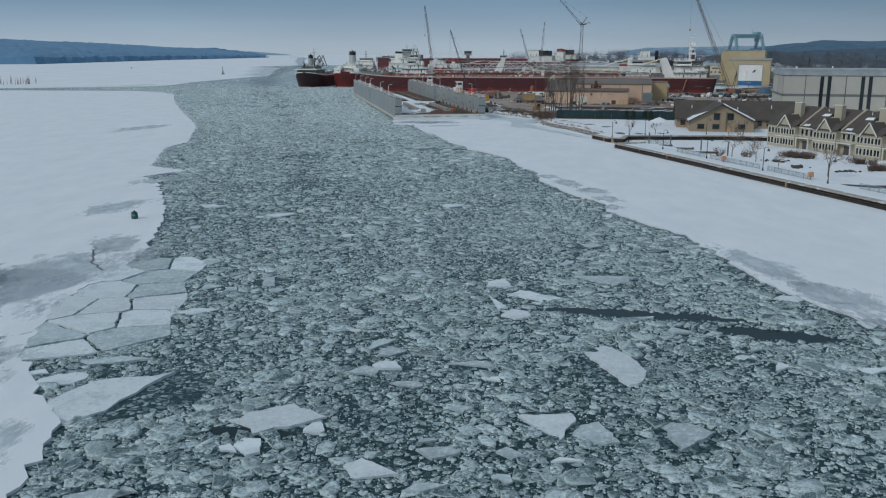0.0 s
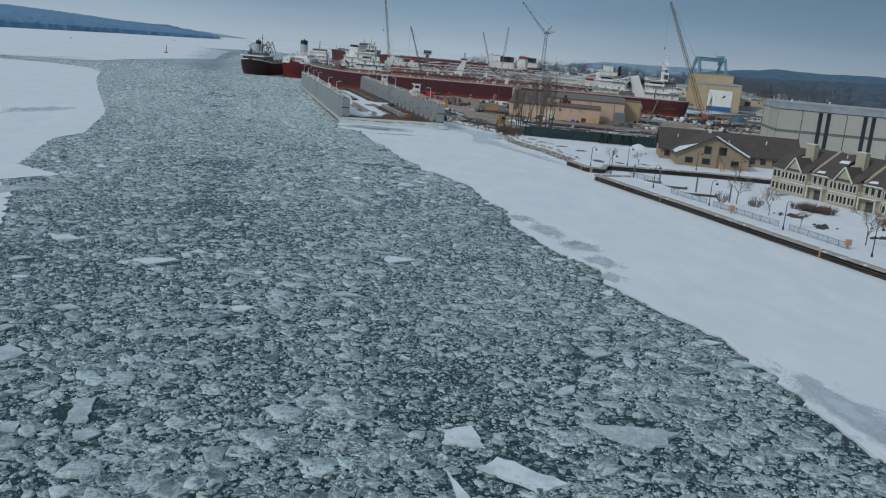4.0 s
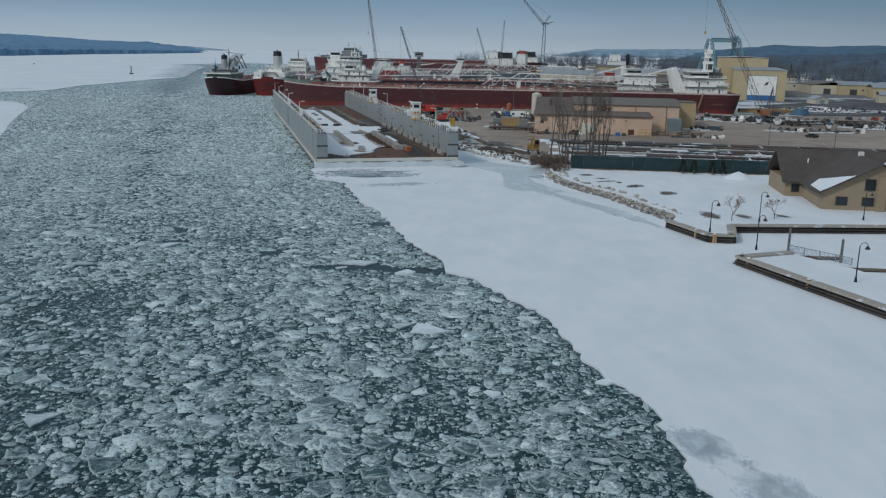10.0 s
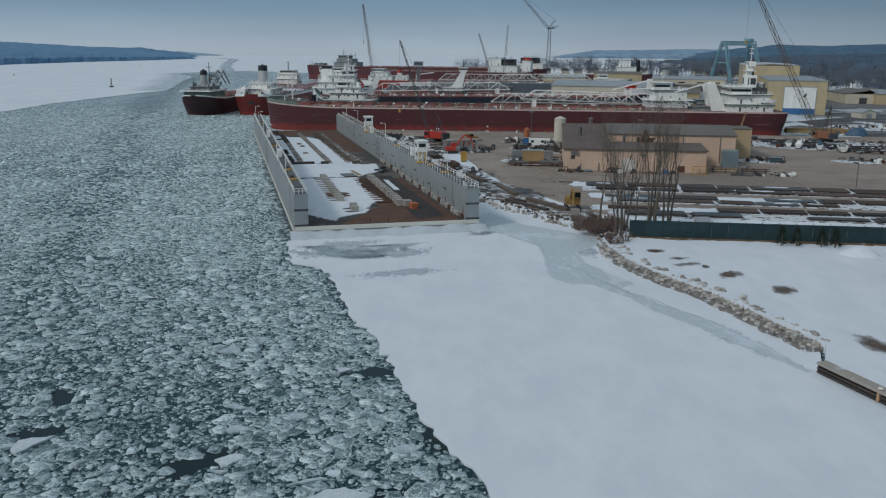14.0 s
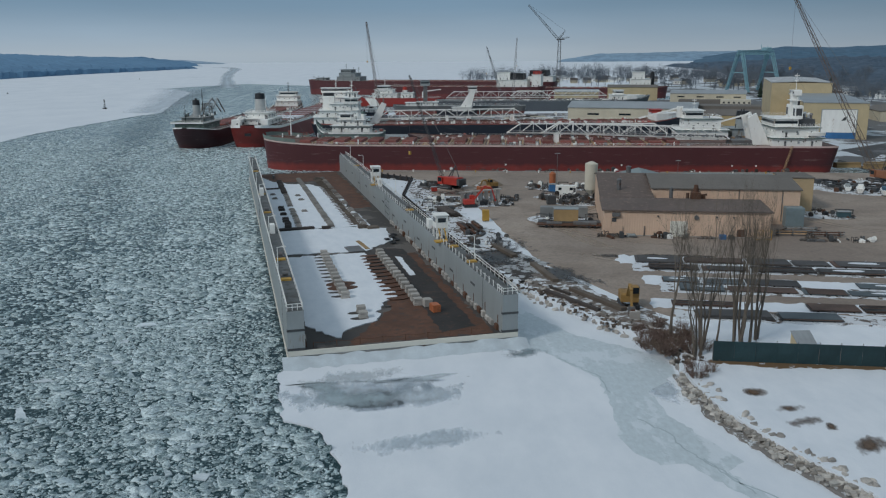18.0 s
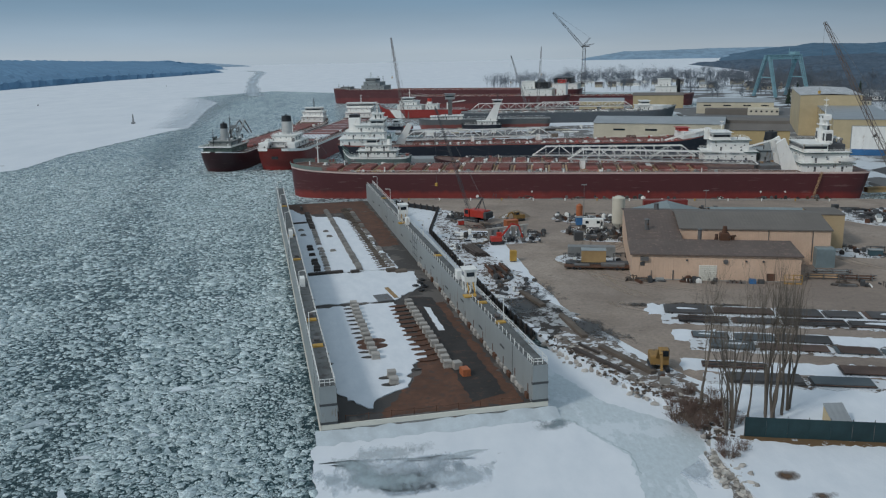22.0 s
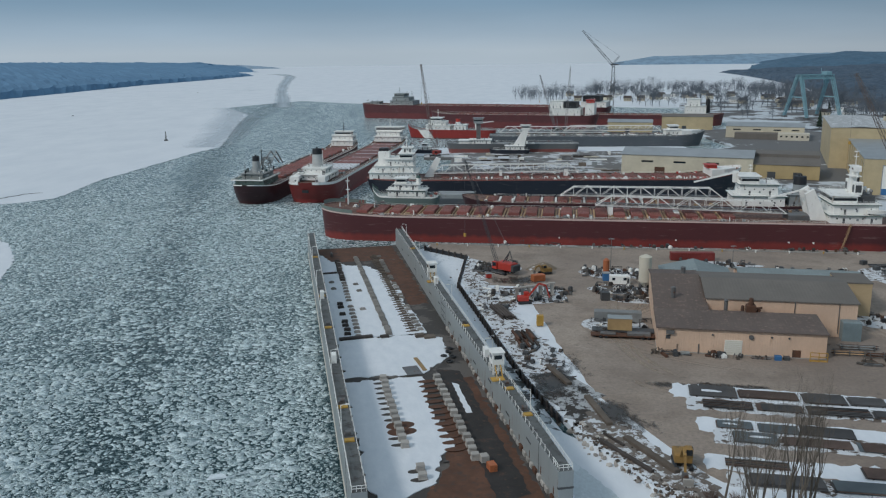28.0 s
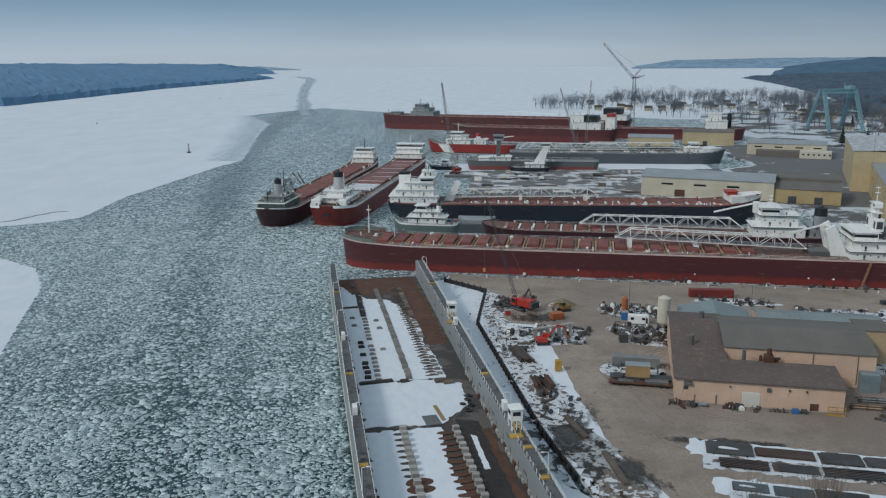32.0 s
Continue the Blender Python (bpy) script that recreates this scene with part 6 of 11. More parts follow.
def house(ship, x0, x1, w, z0, z1, paint=None, windows=0, every=2.6, lip=0.8, name="deckhouse", band=False, bevel=0.15, trim=None):
    h = part(name, Solid().slab(x0, x1, -w / 2, w / 2, z0, z1, bevel), paint or WHITE, ship)
    part("deck_lip", Solid().box(x0 - lip, x1 + lip, -w / 2 - lip, w / 2 + lip, z1, z1 + 0.15), paint or WHITE, h)
    if not band and z1 - z0 > 2.3:
        for q in (-1, 1):
            for x in (x0 + (x1 - x0) * 0.18, x0 + (x1 - x0) * 0.72):
                part("door", Solid().box(x, x + 0.8, q * (w / 2 + 0.02) - 0.04, q * (w / 2 + 0.02) + 0.04, z0 + 0.15, z0 + 2.0), GREY_DARK, h, "dark steel door")
            x = x0 + (x1 - x0) * 0.46
            part("side_vent", Solid().slab(x, x + 0.7, q * (w / 2 + 0.15) - 0.2, q * (w / 2 + 0.15) + 0.2, z0 + 1.2, z0 + 2.0, 0.05), GREY_PAINT, h)
        for i, (u, v) in enumerate(((0.12, -0.3), (0.3, 0.34), (0.55, -0.38), (0.8, 0.3))):
            x, y = x0 + (x1 - x0) * u, w * v
            part("deck_vent", Solid().tube((x, y, z1 + 0.1), (x, y, z1 + 1.0 + 0.2 * i), 0.22, n=8).tube((x, y, z1 + 1.0 + 0.2 * i), (x, y, z1 + 1.3 + 0.2 * i), 0.4, 0.25, 8), (WHITE, STEEL, GREY_PAINT, GREY_DARK)[i], h)
    if trim:
        part("deck_edge", Solid().box(x0 - lip - 0.05, x1 + lip + 0.05, -w / 2 - lip - 0.05, w / 2 + lip + 0.05, z1 - 0.35, z1 - 0.02), trim, h, "grey-green deck edge")
    zc = (z0 + z1) / 2 + 0.25
    if band:
        for y in (-1, 1):
            part("window_band", Solid().box(x0 + 0.3, x1 - 0.3, y * (w / 2 + 0.03) - 0.03, y * (w / 2 + 0.03) + 0.03, zc - 0.5, zc + 0.5), GLASS, h, "dark wheelhouse windows")
        for x in (x0 - 0.03, x1 + 0.03):
            part("window_band", Solid().box(x - 0.03, x + 0.03, -w / 2 + 0.3, w / 2 - 0.3, zc - 0.5, zc + 0.5), GLASS, h, "dark wheelhouse windows")
    elif windows:
        pane = Solid().box(-0.22, 0.22, -0.04, 0.04, -0.26, 0.26).mesh("window", GLASS)
        every *= 1.25
        n = max(1, int((x1 - x0 - 1) / every))
        for i in range(n):
            x = x0 + (x1 - x0) * (i + 0.5) / n
            for y in (-1, 1):
                part("window", pane, None, h, "", pose(x, y * (w / 2 + 0.02), zc))
        n = max(1, int((w - 1) / every))
        for i in range(n):
            for x in (x0 - 0.02, x1 + 0.02):
                part("window", pane, None, h, "", pose(x, -w / 2 + w * (i + 0.5) / n, zc, 0, 0, 90))
    return h


def rails(ship, x0, x1, w, z, paint=None):
    s = Solid()
    railing(s, [(x0, -w / 2, z), (x1, -w / 2, z), (x1, w / 2, z), (x0, w / 2, z)], 1.0, 2.0, 0.05, close=True)
    part("house_rail", s, paint or WHITE, ship)


def mast(ship, x, y, z, h, paint=None, yards=2, r=0.3):
    m_ = part("mast", Solid().tube((x, y, z), (x, y, z + h), r, r * 0.4, 8), paint or WHITE, ship)
    for i in range(yards):
        zz = z + h * (0.5 + 0.3 * i)
        part("yard_arm", Solid().beam((x, y - h * 0.16, zz), (x, y + h * 0.16, zz), 0.14).box(x - 0.9, x + 0.9, y - 0.2, y + 0.2, zz + 0.15, zz + 0.45), paint or WHITE, m_)
    part("stay", Solid().beam((x, y, z + h * 0.85), (x - h * 0.5, y, z), 0.05).beam((x, y, z + h * 0.85), (x + h * 0.5, y, z), 0.05), STEEL, m_)


def funnel(ship, x, z, h, r, body, cap, y=0.0):
    f = part("funnel", Solid().tube((x, y, z), (x, y, z + h * 0.7), r, r * 0.93, 18), body, ship)
    smooth(f)
    smooth(part("funnel_cap", Solid().tube((x, y, z + h * 0.7), (x, y, z + h), r * 0.94, r * 0.86, 18), cap, f, "dark funnel top"))
    part("exhaust_pipe", Solid().tube((x - 0.5, y, z + h), (x - 0.5, y, z + h + 0.9), 0.3, n=8).tube((x + 0.6, y, z + h), (x + 0.6, y, z + h + 0.7), 0.25, n=8), BLACK, f)


def hatches(ship, x0, x1, pitch, width, z, paint=None, high=0.7, gap=0.28, alt=None):
    n = int((x1 - x0) / pitch)
    cover = Solid().slab(-pitch * (1 - gap) / 2, pitch * (1 - gap) / 2, -width / 2, width / 2, 0, high, 0.18).mesh("hatch_cover", paint or HATCH)
    other = Solid().slab(-pitch * (1 - gap) / 2, pitch * (1 - gap) / 2, -width / 2, width / 2, 0, high, 0.18).mesh("hatch_cover", alt) if alt else cover
    frame_ = Solid()
    for k in range(7):
        y = -width / 2 + width * (k + 0.5) / 7
        frame_.box(-pitch * (1 - gap) / 2 + 0.15, pitch * (1 - gap) / 2 - 0.15, y - 0.08, y + 0.08, 0, 0.1)
    ribs = frame_.mesh("hatch_rib", DECK_RED)
    for i in range(n):
        x = x0 + (i + 0.5) * pitch
        c = part("hatch_cover", other if alt and i % 3 == 1 else cover, None, ship, "", pose(x, 0, z))
        part("hatch_rib", ribs, None, c, "", pose(0, 0, high))


def boom(ship, x0, x1, z, w=3.0, h=4.2, paint=None, y=0.0, droop=0.0, bay=6.0):
    """An unloading boom: two side trusses with sloping ends, cross ties, belt and walkway."""
    n = max(4, round((x1 - x0) / bay))
    step = (x1 - x0) / n
    b = part("unloading_boom", Solid().box(0, x1 - x0, -0.3, 0.3, 0.0, 0.25), paint or WHITE, ship, "white lattice unloading boom", pose(x0, y, z, 0, -droop, 0))
    for q in (-w / 2, w / 2):
        s = Solid().beam((0, q, 0), (x1 - x0, q, 0), 0.34).beam((step, q, h), (x1 - x0 - step, q, h * 0.9), 0.34).beam((0, q, 0), (step, q, h), 0.36).beam((x1 - x0, q, 0), (x1 - x0 - step, q, h * 0.9), 0.36)
        for i in range(1, n):
            x = i * step
            s.beam((x, q, 0), (x, q, h), 0.18)
            if i < n - 1:
                s.beam((x, q, 0 if i % 2 else h), (x + step, q, h if i % 2 else 0), 0.22)
        part("side_truss", s, paint or WHITE, b)
    for i in range(1, n):
        tie = Solid().beam((i * step, -w / 2, h * 0.95), (i * step, w / 2, h * 0.95), 0.2).beam((i * step, -w / 2, 0), (i * step, w / 2, 0), 0.2)
        if i < n - 1:
            tie.beam((i * step, -w / 2, h * 0.95), (i * step + step, w / 2, h * 0.95), 0.16)
        part("cross_tie", tie, paint or WHITE, b)
    belt = Solid().box(1, x1 - x0 - 1, -w * 0.3, w * 0.3, 0.9, 1.15)
    for i in range(int((x1 - x0) / 1.8)):
        belt.box(1.2 + 1.8 * i, 1.7 + 1.8 * i, -w * 0.36, w * 0.36, 0.55, 0.9)
    part("conveyor_belt", belt, STEEL, b)
    part("walkway", Solid().box(0, x1 - x0, w * 0.5, w * 0.5 + 0.7, 0.1, 0.2), WHITE, b)


def clutter(ship, x0, x1, w, z, seed, n=16, mats=None):
    """Deck gear: winches, vents, chocks and boxes."""
    rng = np.random.default_rng(seed)
    mats = mats or (WHITE, STEEL, HATCH, GREY_PAINT)
    for i in range(n):
        x, y = float(rng.uniform(x0, x1)), float(rng.choice((-1, 1)) * rng.uniform(0.32, 0.46)) * w
        a, b, c = rng.uniform(0.4, 1.6, 3)
        s = Solid()
        if i % 3 == 0:
            s.tube((x, y, z), (x, y, z + c), a * 0.4, n=8).tube((x, y, z + c), (x, y, z + c + 0.4), a * 0.6, a * 0.3, 8)
        elif i % 3 == 1:
            s.tube((x - a / 2, y, z + 0.6), (x + a / 2, y, z + 0.6), 0.5, n=10).box(x - a, x + a, y - 0.6, y + 0.6, z, z + 0.3)
        else:
            s.slab(x - a / 2, x + a / 2, y - b / 2, y + b / 2, z, z + c, 0.08)
        part(("vent", "winch", "locker")[i % 3], s, mats[i % len(mats)], ship)


# red self-unloader along the near quay
ship = thing("ore_carrier", pose(170.05, 544.1, 0, 0, 0, 171.3), "long dark-red laker with white aft house moored at the quay", "ship", "moored ships")
deck_z = hull(ship, 227, 24, 10.3, HULL_A, DECK_RED, 2.2, 0.0, 0.06, 0.03, 0.8, 1.5, 0.8, 0.36, plain("pink_white_stripe", (0.66, 0.50, 0.46), 0.6, vary=0.15), 0.35, plain("bow_green", (0.20, 0.25, 0.225), 0.6, vary=0.2))
hatches(ship, 58, 212, 7.0, 14.5, 10.4, HATCH, 1.5, 0.36)
for k in range(22):
    for d in (-0.62, 0.62):
        part("hatch_strip", Solid().box(64.7 + d + 7.0 * k, 65.3 + d + 7.0 * k, -8.2, 8.6 - 0.5 * (k % 3), 10.3, 10.85), DECK_TAN, ship, "tan strip between hatches")
built = set(ship.children)
house(ship, 10.5, 29, 20, 10.3, 13.6, windows=1, every=3.2, trim=GREEN)
rails(ship, 10, 29.6, 21, 13.8)
house(ship, 12, 28, 19, 13.6, 17.6, windows=1, every=3.6, trim=GREEN)
rails(ship, 11.5, 28.6, 20, 17.8)
house(ship, 19.5, 28.5, 17, 17.6, 20.6, band=True, name="wheelhouse")
rails(ship, 19, 29, 17.5, 20.8)
part("bridge_wing", Solid().slab(21, 27, -11.5, 11.5, 17.75, 18.0, 0.05), WHITE, ship)
part("engine_casing", Solid().slab(12.5, 18.5, -6, 6, 17.6, 20.4, 0.2), GREY_DARK, ship, "dark sooty engine casing")
for k, (x, y) in enumerate(((13.2, -4.5), (13.5, 3.8), (15, -2), (16.5, 4.6), (13.4, 0.5), (17, -4.8))):
    part("vent_cowl", Solid().tube((x, y, 20.4), (x, y, 21.8), 0.5, n=8).tube((x, y, 21.8), (x, y, 22.5), 0.8, 0.5, 8), STEEL if k % 2 else WHITE, ship)
for y in (-4.4, 4.4):
    f = part("exhaust_casing", Solid().slab(17.2, 20.2, y - 1.4, y + 1.4, 20.6, 25.6, 0.2), WHITE, ship, "white twin exhaust casing")
    part("louvre", Solid().box(17.6, 19.8, y + 1.4, y + 1.46, 21.6, 24.4).box(20.2, 20.26, y - 1.0, y + 1.0, 21.6, 24.4), GREY_DARK, f)
    part("exhaust_pipe", Solid().tube((18.7, y, 25.6), (18.7, y, 27.2), 0.45, n=8), BLACK, f)
tower = Solid().beam((18.7, -4.4, 25.4), (18.7, -1.2, 29.5), 0.4).beam((18.7, 4.4, 25.4), (18.7, 1.2, 29.5), 0.4)
part("tower_brace", tower, WHITE, ship)
part("radar_tower", Solid().slab(17.6, 20.4, -1.3, 1.3, 20.6, 31.0, 0.15), WHITE, ship, "white radar tower")
part("radar_platform", Solid().box(17, 21, -3.0, 3.0, 27.2, 27.5).box(17.2, 20.8, -2.4, 2.4, 31.0, 31.25), WHITE, ship)
head = part("radar_cabin", Solid().slab(17.3, 20.3, -2.8, -0.6, 29.2, 31.0, 0.1).slab(17.3, 20.3, 0.6, 2.8, 29.2, 31.0, 0.1), WHITE, ship)
part("window", Solid().box(20.3, 20.36, -2.5, -0.9, 29.9, 30.6).box(20.3, 20.36, 0.9, 2.5, 29.9, 30.6), GLASS, head)
mast(ship, 18.8, 0, 31.2, 6.5, yards=2, r=0.16)
part("lifeboat", Solid().prism(blob(3.2, 3, 14, 0.02, 0.36), 14.4, 15.7, -0.1), WHITE, ship, "white lifeboat", pose(13, 10.4, 0))
leg = Solid()
for y in (-4.2, 4.2):
    leg.add([(28.5, y - 0.9, 10.4), (35, y - 0.9, 10.4), (37.6, y - 0.9, 20.6), (34.4, y - 0.9, 22.6), (28.5, y + 0.9, 10.4), (35, y + 0.9, 10.4), (37.6, y + 0.9, 20.6), (34.4, y + 0.9, 22.6)],
            [(3, 2, 1, 0), (4, 5, 6, 7), (0, 1, 5, 4), (1, 2, 6, 5), (2, 3, 7, 6), (3, 0, 4, 7)])
part("boom_frame", leg.beam((36, -4.2, 21.4), (36, 4.2, 21.4), 0.9), WHITE, ship, "white slanting boom frame")
part("hoist_arm", Solid().beam((36, 0, 22.0), (50, 0, 18.0), 0.6).beam((36, 0, 22), (29.5, 0, 14), 0.3), WHITE, ship, "white hoist arm")
boom(ship, 43, 117, 12.2, 3.4, 4.4, droop=1.7)
part("boom_saddle", Solid().box(110, 112, -3, 3, 10.3, 14.0), WHITE, ship)
part("boom_saddle", Solid().box(84, 86, -3, 3, 10.3, 12.2), WHITE, ship)
part("hopper_house", Solid().slab(35, 43, -5, 5, 10.3, 12.2, 0.2), STEEL, ship)
for k in range(7):
    part("winch_frame", Solid().box(34 + 1.6 * k, 34.5 + 1.6 * k, -7 + 1.1 * k, -5.6 + 1.1 * k, 10.3, 12.6).box(33.8 + 1.6 * k, 35 + 1.6 * k, -7.2 + 1.1 * k, -6.6 + 1.1 * k, 12.3, 12.8), (STEEL, DECK_TAN, GREY_DARK)[k % 3], ship)
mast(ship, 220, 0, 13, 12, yards=2, r=0.35)
clutter(ship, 205, 224, 14, 12.8, 11, 14)
clutter(ship, 60, 204, 22, 10.3, 12, 70, (WHITE, STEEL, HATCH, WHITE, DECK_TAN, GREY_PAINT))
for x in (35, 44, 86, 131):
    part("tyre_fender", Solid().tube((x, 12.02, 3), (x, 12.25, 3), 0.35, n=12), WHITE, ship, "white fender hung on the side")
gang = Solid()
truss(gang, 10, 0.7, 0.5, None, None, 1.4, 0.07, 0.05)
part("gangway", gang, DECK_TAN, ship, "tan gangway ladder", pose(22, 12.6, 10.6, 0, 74, 10))

for piece in ship.children:
    if piece not in built and piece.name.split(".")[0] not in ("hatch_cover", "hatch_strip"):
        piece.matrix_basis = Matrix.Translation((-4, 0, 0)) @ piece.matrix_basis

# second unloader outside of it, hidden below the deck line
ship = thing("self_unloader", pose(160, 595, 0, 0, 0, 171.3), "dark red self-unloader with white boom and red hatches", "ship", "moored ships")
hull(ship, 156, 20, 7.4, HULL_BLK, DECK_RED, 2.0, 0.5, 0.09, 0.06, 3, 3, 0.5)
hatches(ship, 60, 146, 6.5, 12, 7.5, HATCH, 0.9, 0.34)
for k in range(13):
    part("hatch_strip", Solid().box(66.1 + 6.5 * k, 66.9 + 6.5 * k, -6.5, 6.5 - 1.2 * (k % 2), 7.4, 7.95), WHITE if k % 3 else DECK_TAN, ship)
house(ship, 12, 34, 15, 7.4, 12.0, windows=1, trim=GREEN)
rails(ship, 12, 34, 15, 12.2)
house(ship, 15, 31, 12, 12.0, 17.0, windows=1, trim=GREEN)
rails(ship, 15, 31, 12, 17.2)
house(ship, 23, 31, 13, 17.0, 20.4, band=True, name="wheelhouse")
mast(ship, 26, 0, 20.4, 5, yards=2, r=0.15)
funnel(ship, 4.5, 8, 12, 3.0, GREY_PAINT, BLACK)
house(ship, 1, 10, 13, 7.6, 12.5, GREY_PAINT)
boom(ship, 37, 110, 9.6, 3.2, 4.6, droop=0.3)
part("deck_crane", Solid().beam((32, 0, 21.5), (50, -2, 16.5), 0.7).box(31, 33.4, -1.2, 1.2, 17, 22), WHITE, ship, "white deck crane")
clutter(ship, 34, 152, 18, 7.4, 21, 50, (WHITE, STEEL, PINE, HATCH, DECK_GREY))
# grey boxes on a float between the tug and the unloader
ship = thing("deck_float", pose(3, 643, 0, 0, 0, 174), "low float stacked with long grey boxes", "barge")
part("hull", Solid().slab(-12, 12, -7, 7, -0.5, 4.6, 0.3), HULL_DARK, ship)
for k in range(4):
    part("box_section", Solid().slab(-10 + k, 9 - k, -6 + 3.1 * k, -3.4 + 3.1 * k, 4.6, 6.4, 0.15), GREY_PAINT if k % 2 else METAL_ROOF, ship, "long grey box section")

# green tug
ship = thing("tugboat", pose(-5, 603, 0, 0, 0, 170), "green and white tugboat moored among the lakers", "tugboat")
hull(ship, 31, 10, 11.6, HULL_GREEN, plain("tug_deck", (0.30, 0.34, 0.33), 0.7), 3.6, 0.4, 0.4, 0.2, 2.0, 2, 0.6, 0.55, WHITE, 0.45, GREEN)
house(ship, 6, 23, 7.5, 11.8, 14.6, windows=1, every=1.6)
rails(ship, 6, 23, 7.5, 14.7)
house(ship, 9, 20, 6.4, 14.6, 17.2, windows=1, every=1.6)
rails(ship, 9, 20, 6.4, 17.3)
house(ship, 14.5, 19.5, 5.6, 17.2, 19.8, band=True, name="wheelhouse")
part("stripe", Solid().box(5.95, 23.05, -3.8, 3.8, 13.9, 14.3), GREEN, ship, "green band")
funnel(ship, 9.5, 17.2, 3.6, 1.1, WHITE, GREEN)
mast(ship, 15, 0, 19.8, 8, yards=2, r=0.18)
clutter(ship, 1, 6, 8, 11.7, 5, 8)

# navy laker on the next berth
ship = thing("navy_laker", pose(-43, 674, 0, 0, 0, -2.9), "navy-blue laker with white stern house and red hatches", "ship", "moored ships")
hull(ship, 196, 23, 10.2, HULL_NAVY, DECK_RED, 4.0, 1.0, 0.08, 0.06, 4, 4, 0.5, 0.5, HATCH, 0.3, WHITE)
house(ship, 2, 27, 20, 10.6, 14.0, windows=1, every=2.4)
rails(ship, 2, 27, 20, 14.2)
house(ship, 5, 25, 18, 14, 17.4, windows=1, every=2.4)
rails(ship, 5, 25, 18, 17.6)
house(ship, 10, 25, 16, 17.4, 20.8, windows=1, every=2.4)
rails(ship, 10, 25, 16, 21)
house(ship, 18, 25, 19, 20.8, 23.8, band=True, name="wheelhouse")
house(ship, 19, 24, 7, 23.8, 26.4, windows=1)
part("funnel_casing", Solid().slab(6, 12, -3, 3, 17.4, 24.5, 0.4), WHITE, ship)
part("funnel_cap", Solid().slab(6.4, 11.6, -2.6, 2.6, 24.5, 26, 0.3), BLACK, ship)
mast(ship, 21, 0, 26.4, 6, yards=2)
part("boom_frame", Solid().add([(30, -1.5, 10.4), (35, -1.5, 10.4), (39, -1.5, 20), (36.5, -1.5, 21), (30, 1.5, 10.4), (35, 1.5, 10.4), (39, 1.5, 20), (36.5, 1.5, 21)],
                               [(3, 2, 1, 0), (4, 5, 6, 7), (0, 1, 5, 4), (1, 2, 6, 5), (2, 3, 7, 6), (3, 0, 4, 7)]), WHITE, ship, "white slanting boom frame")
boom(ship, 34, 112, 12.4, 3.4, 4.2, droop=0.9)
part("boom_saddle", Solid().box(104, 106, -2.5, 2.5, 10.2, 14.4), WHITE, ship)
part("boom_saddle", Solid().box(70, 71.5, -2.5, 2.5, 10.2, 14.0), WHITE, ship)
hatches(ship, 38, 180, 7.0, 14, 10.3, HATCH, 0.8, 0.35)
for k in range(19):
    part("hatch_clip", Solid().box(44.6 + 7.0 * k, 45.5 + 7.0 * k, -7.2, -4.4 + 1.5 * (k % 3), 10.2, 10.9), WHITE, ship, "white hatch clips")
part("forecastle", Solid().prism([(179, -9.5), (186, -7.5), (193.5, -1.5), (193.5, 1.5), (186, 7.5), (179, 9.5)], 10.2, 14.8, 0.02), WHITE, ship, "white raised forecastle")
house(ship, 178, 183, 7, 14.8, 16.4, RED)
clutter(ship, 40, 180, 21, 10.2, 31, 50, (WHITE, WHITE, HATCH, RED))

# two lakers rafted side by side, sterns towards the dock
ship = thing("maroon_laker", pose(-103, 646, 0, 0, 0, 81.8), "old maroon laker with dark stern house, stern in the brash ice", "ship", "rafted lakers")
hull(ship, 212, 21, 8.6, HULL_BLK, DECK_RED, 4.0, 2.2, 0.07, 0.075, 2, 7, 0.12, 0.5, WHITE, 0.25)
house(ship, 7, 30, 15, 9.4, 12.4, GREEN, windows=1)
rails(ship, 4, 31, 17, 12.6)
house(ship, 11, 27, 11, 12.4, 15.0, plain("sooty_white", (0.30, 0.31, 0.30), 0.6), windows=1)
funnel(ship, 18, 15, 8.5, 2.0, plain("funnel_grey", (0.42, 0.44, 0.44), 0.5), BLACK)
mast(ship, 27, 0, 13, 15, BLACK, 2, 0.3)
mast(ship, 10, 3, 12.4, 9, BLACK, 1, 0.2)
for y in (-6, 6):
    part("lifeboat", Solid().prism(blob(2.8, 3, 14, 0.02, 0.38), 13.0, 14.1, -0.1), WHITE if y > 0 else GREY_PAINT, ship, "", pose(16, y, 0))
gear = Solid()
truss(gear, 12, 7, 7, 3, 3, 3, 0.35, 0.25)
part("unloading_machine", gear, plain("machine_grey", (0.17, 0.18, 0.18), 0.6), ship, "grey lattice hoist machinery", pose(35, 0, 9, 0, -90, 0))
for q in (-1, 1):
    part("hoist_arm", Solid().beam((35, q * 2.5, 18), (46, q * 1.5, 23), 0.7).beam((46, q * 1.5, 23), (58, q, 15), 0.5).beam((35, q * 2.5, 21), (30, q * 3.5, 14), 0.4), GREY_PAINT, ship, "grey hoist arm")
part("stern_rail_band", Solid().box(3.5, 31, -8.4, -8.2, 12.6, 13.3).box(3.5, 31, 8.2, 8.4, 12.6, 13.3).box(3.3, 3.5, -8.4, 8.4, 12.6, 13.3), WHITE, ship, "white stern dodger")
clutter(ship, 5, 30, 13, 15.1, 43, 16, (GREEN, GREY_PAINT, WHITE, BLACK))
hatches(ship, 42, 190, 7.3, 13, 8.7, HATCH, 0.8, 0.2)
house(ship, 194, 207, 16, 9.6, 13.2, windows=1)
house(ship, 196, 206, 15, 13.2, 16.6, windows=1)
rails(ship, 195, 207, 16, 16.8)
house(ship, 198, 205, 12, 16.6, 19.6, band=True, name="wheelhouse")
mast(ship, 201, 0, 19.6, 7, BLACK, 2)
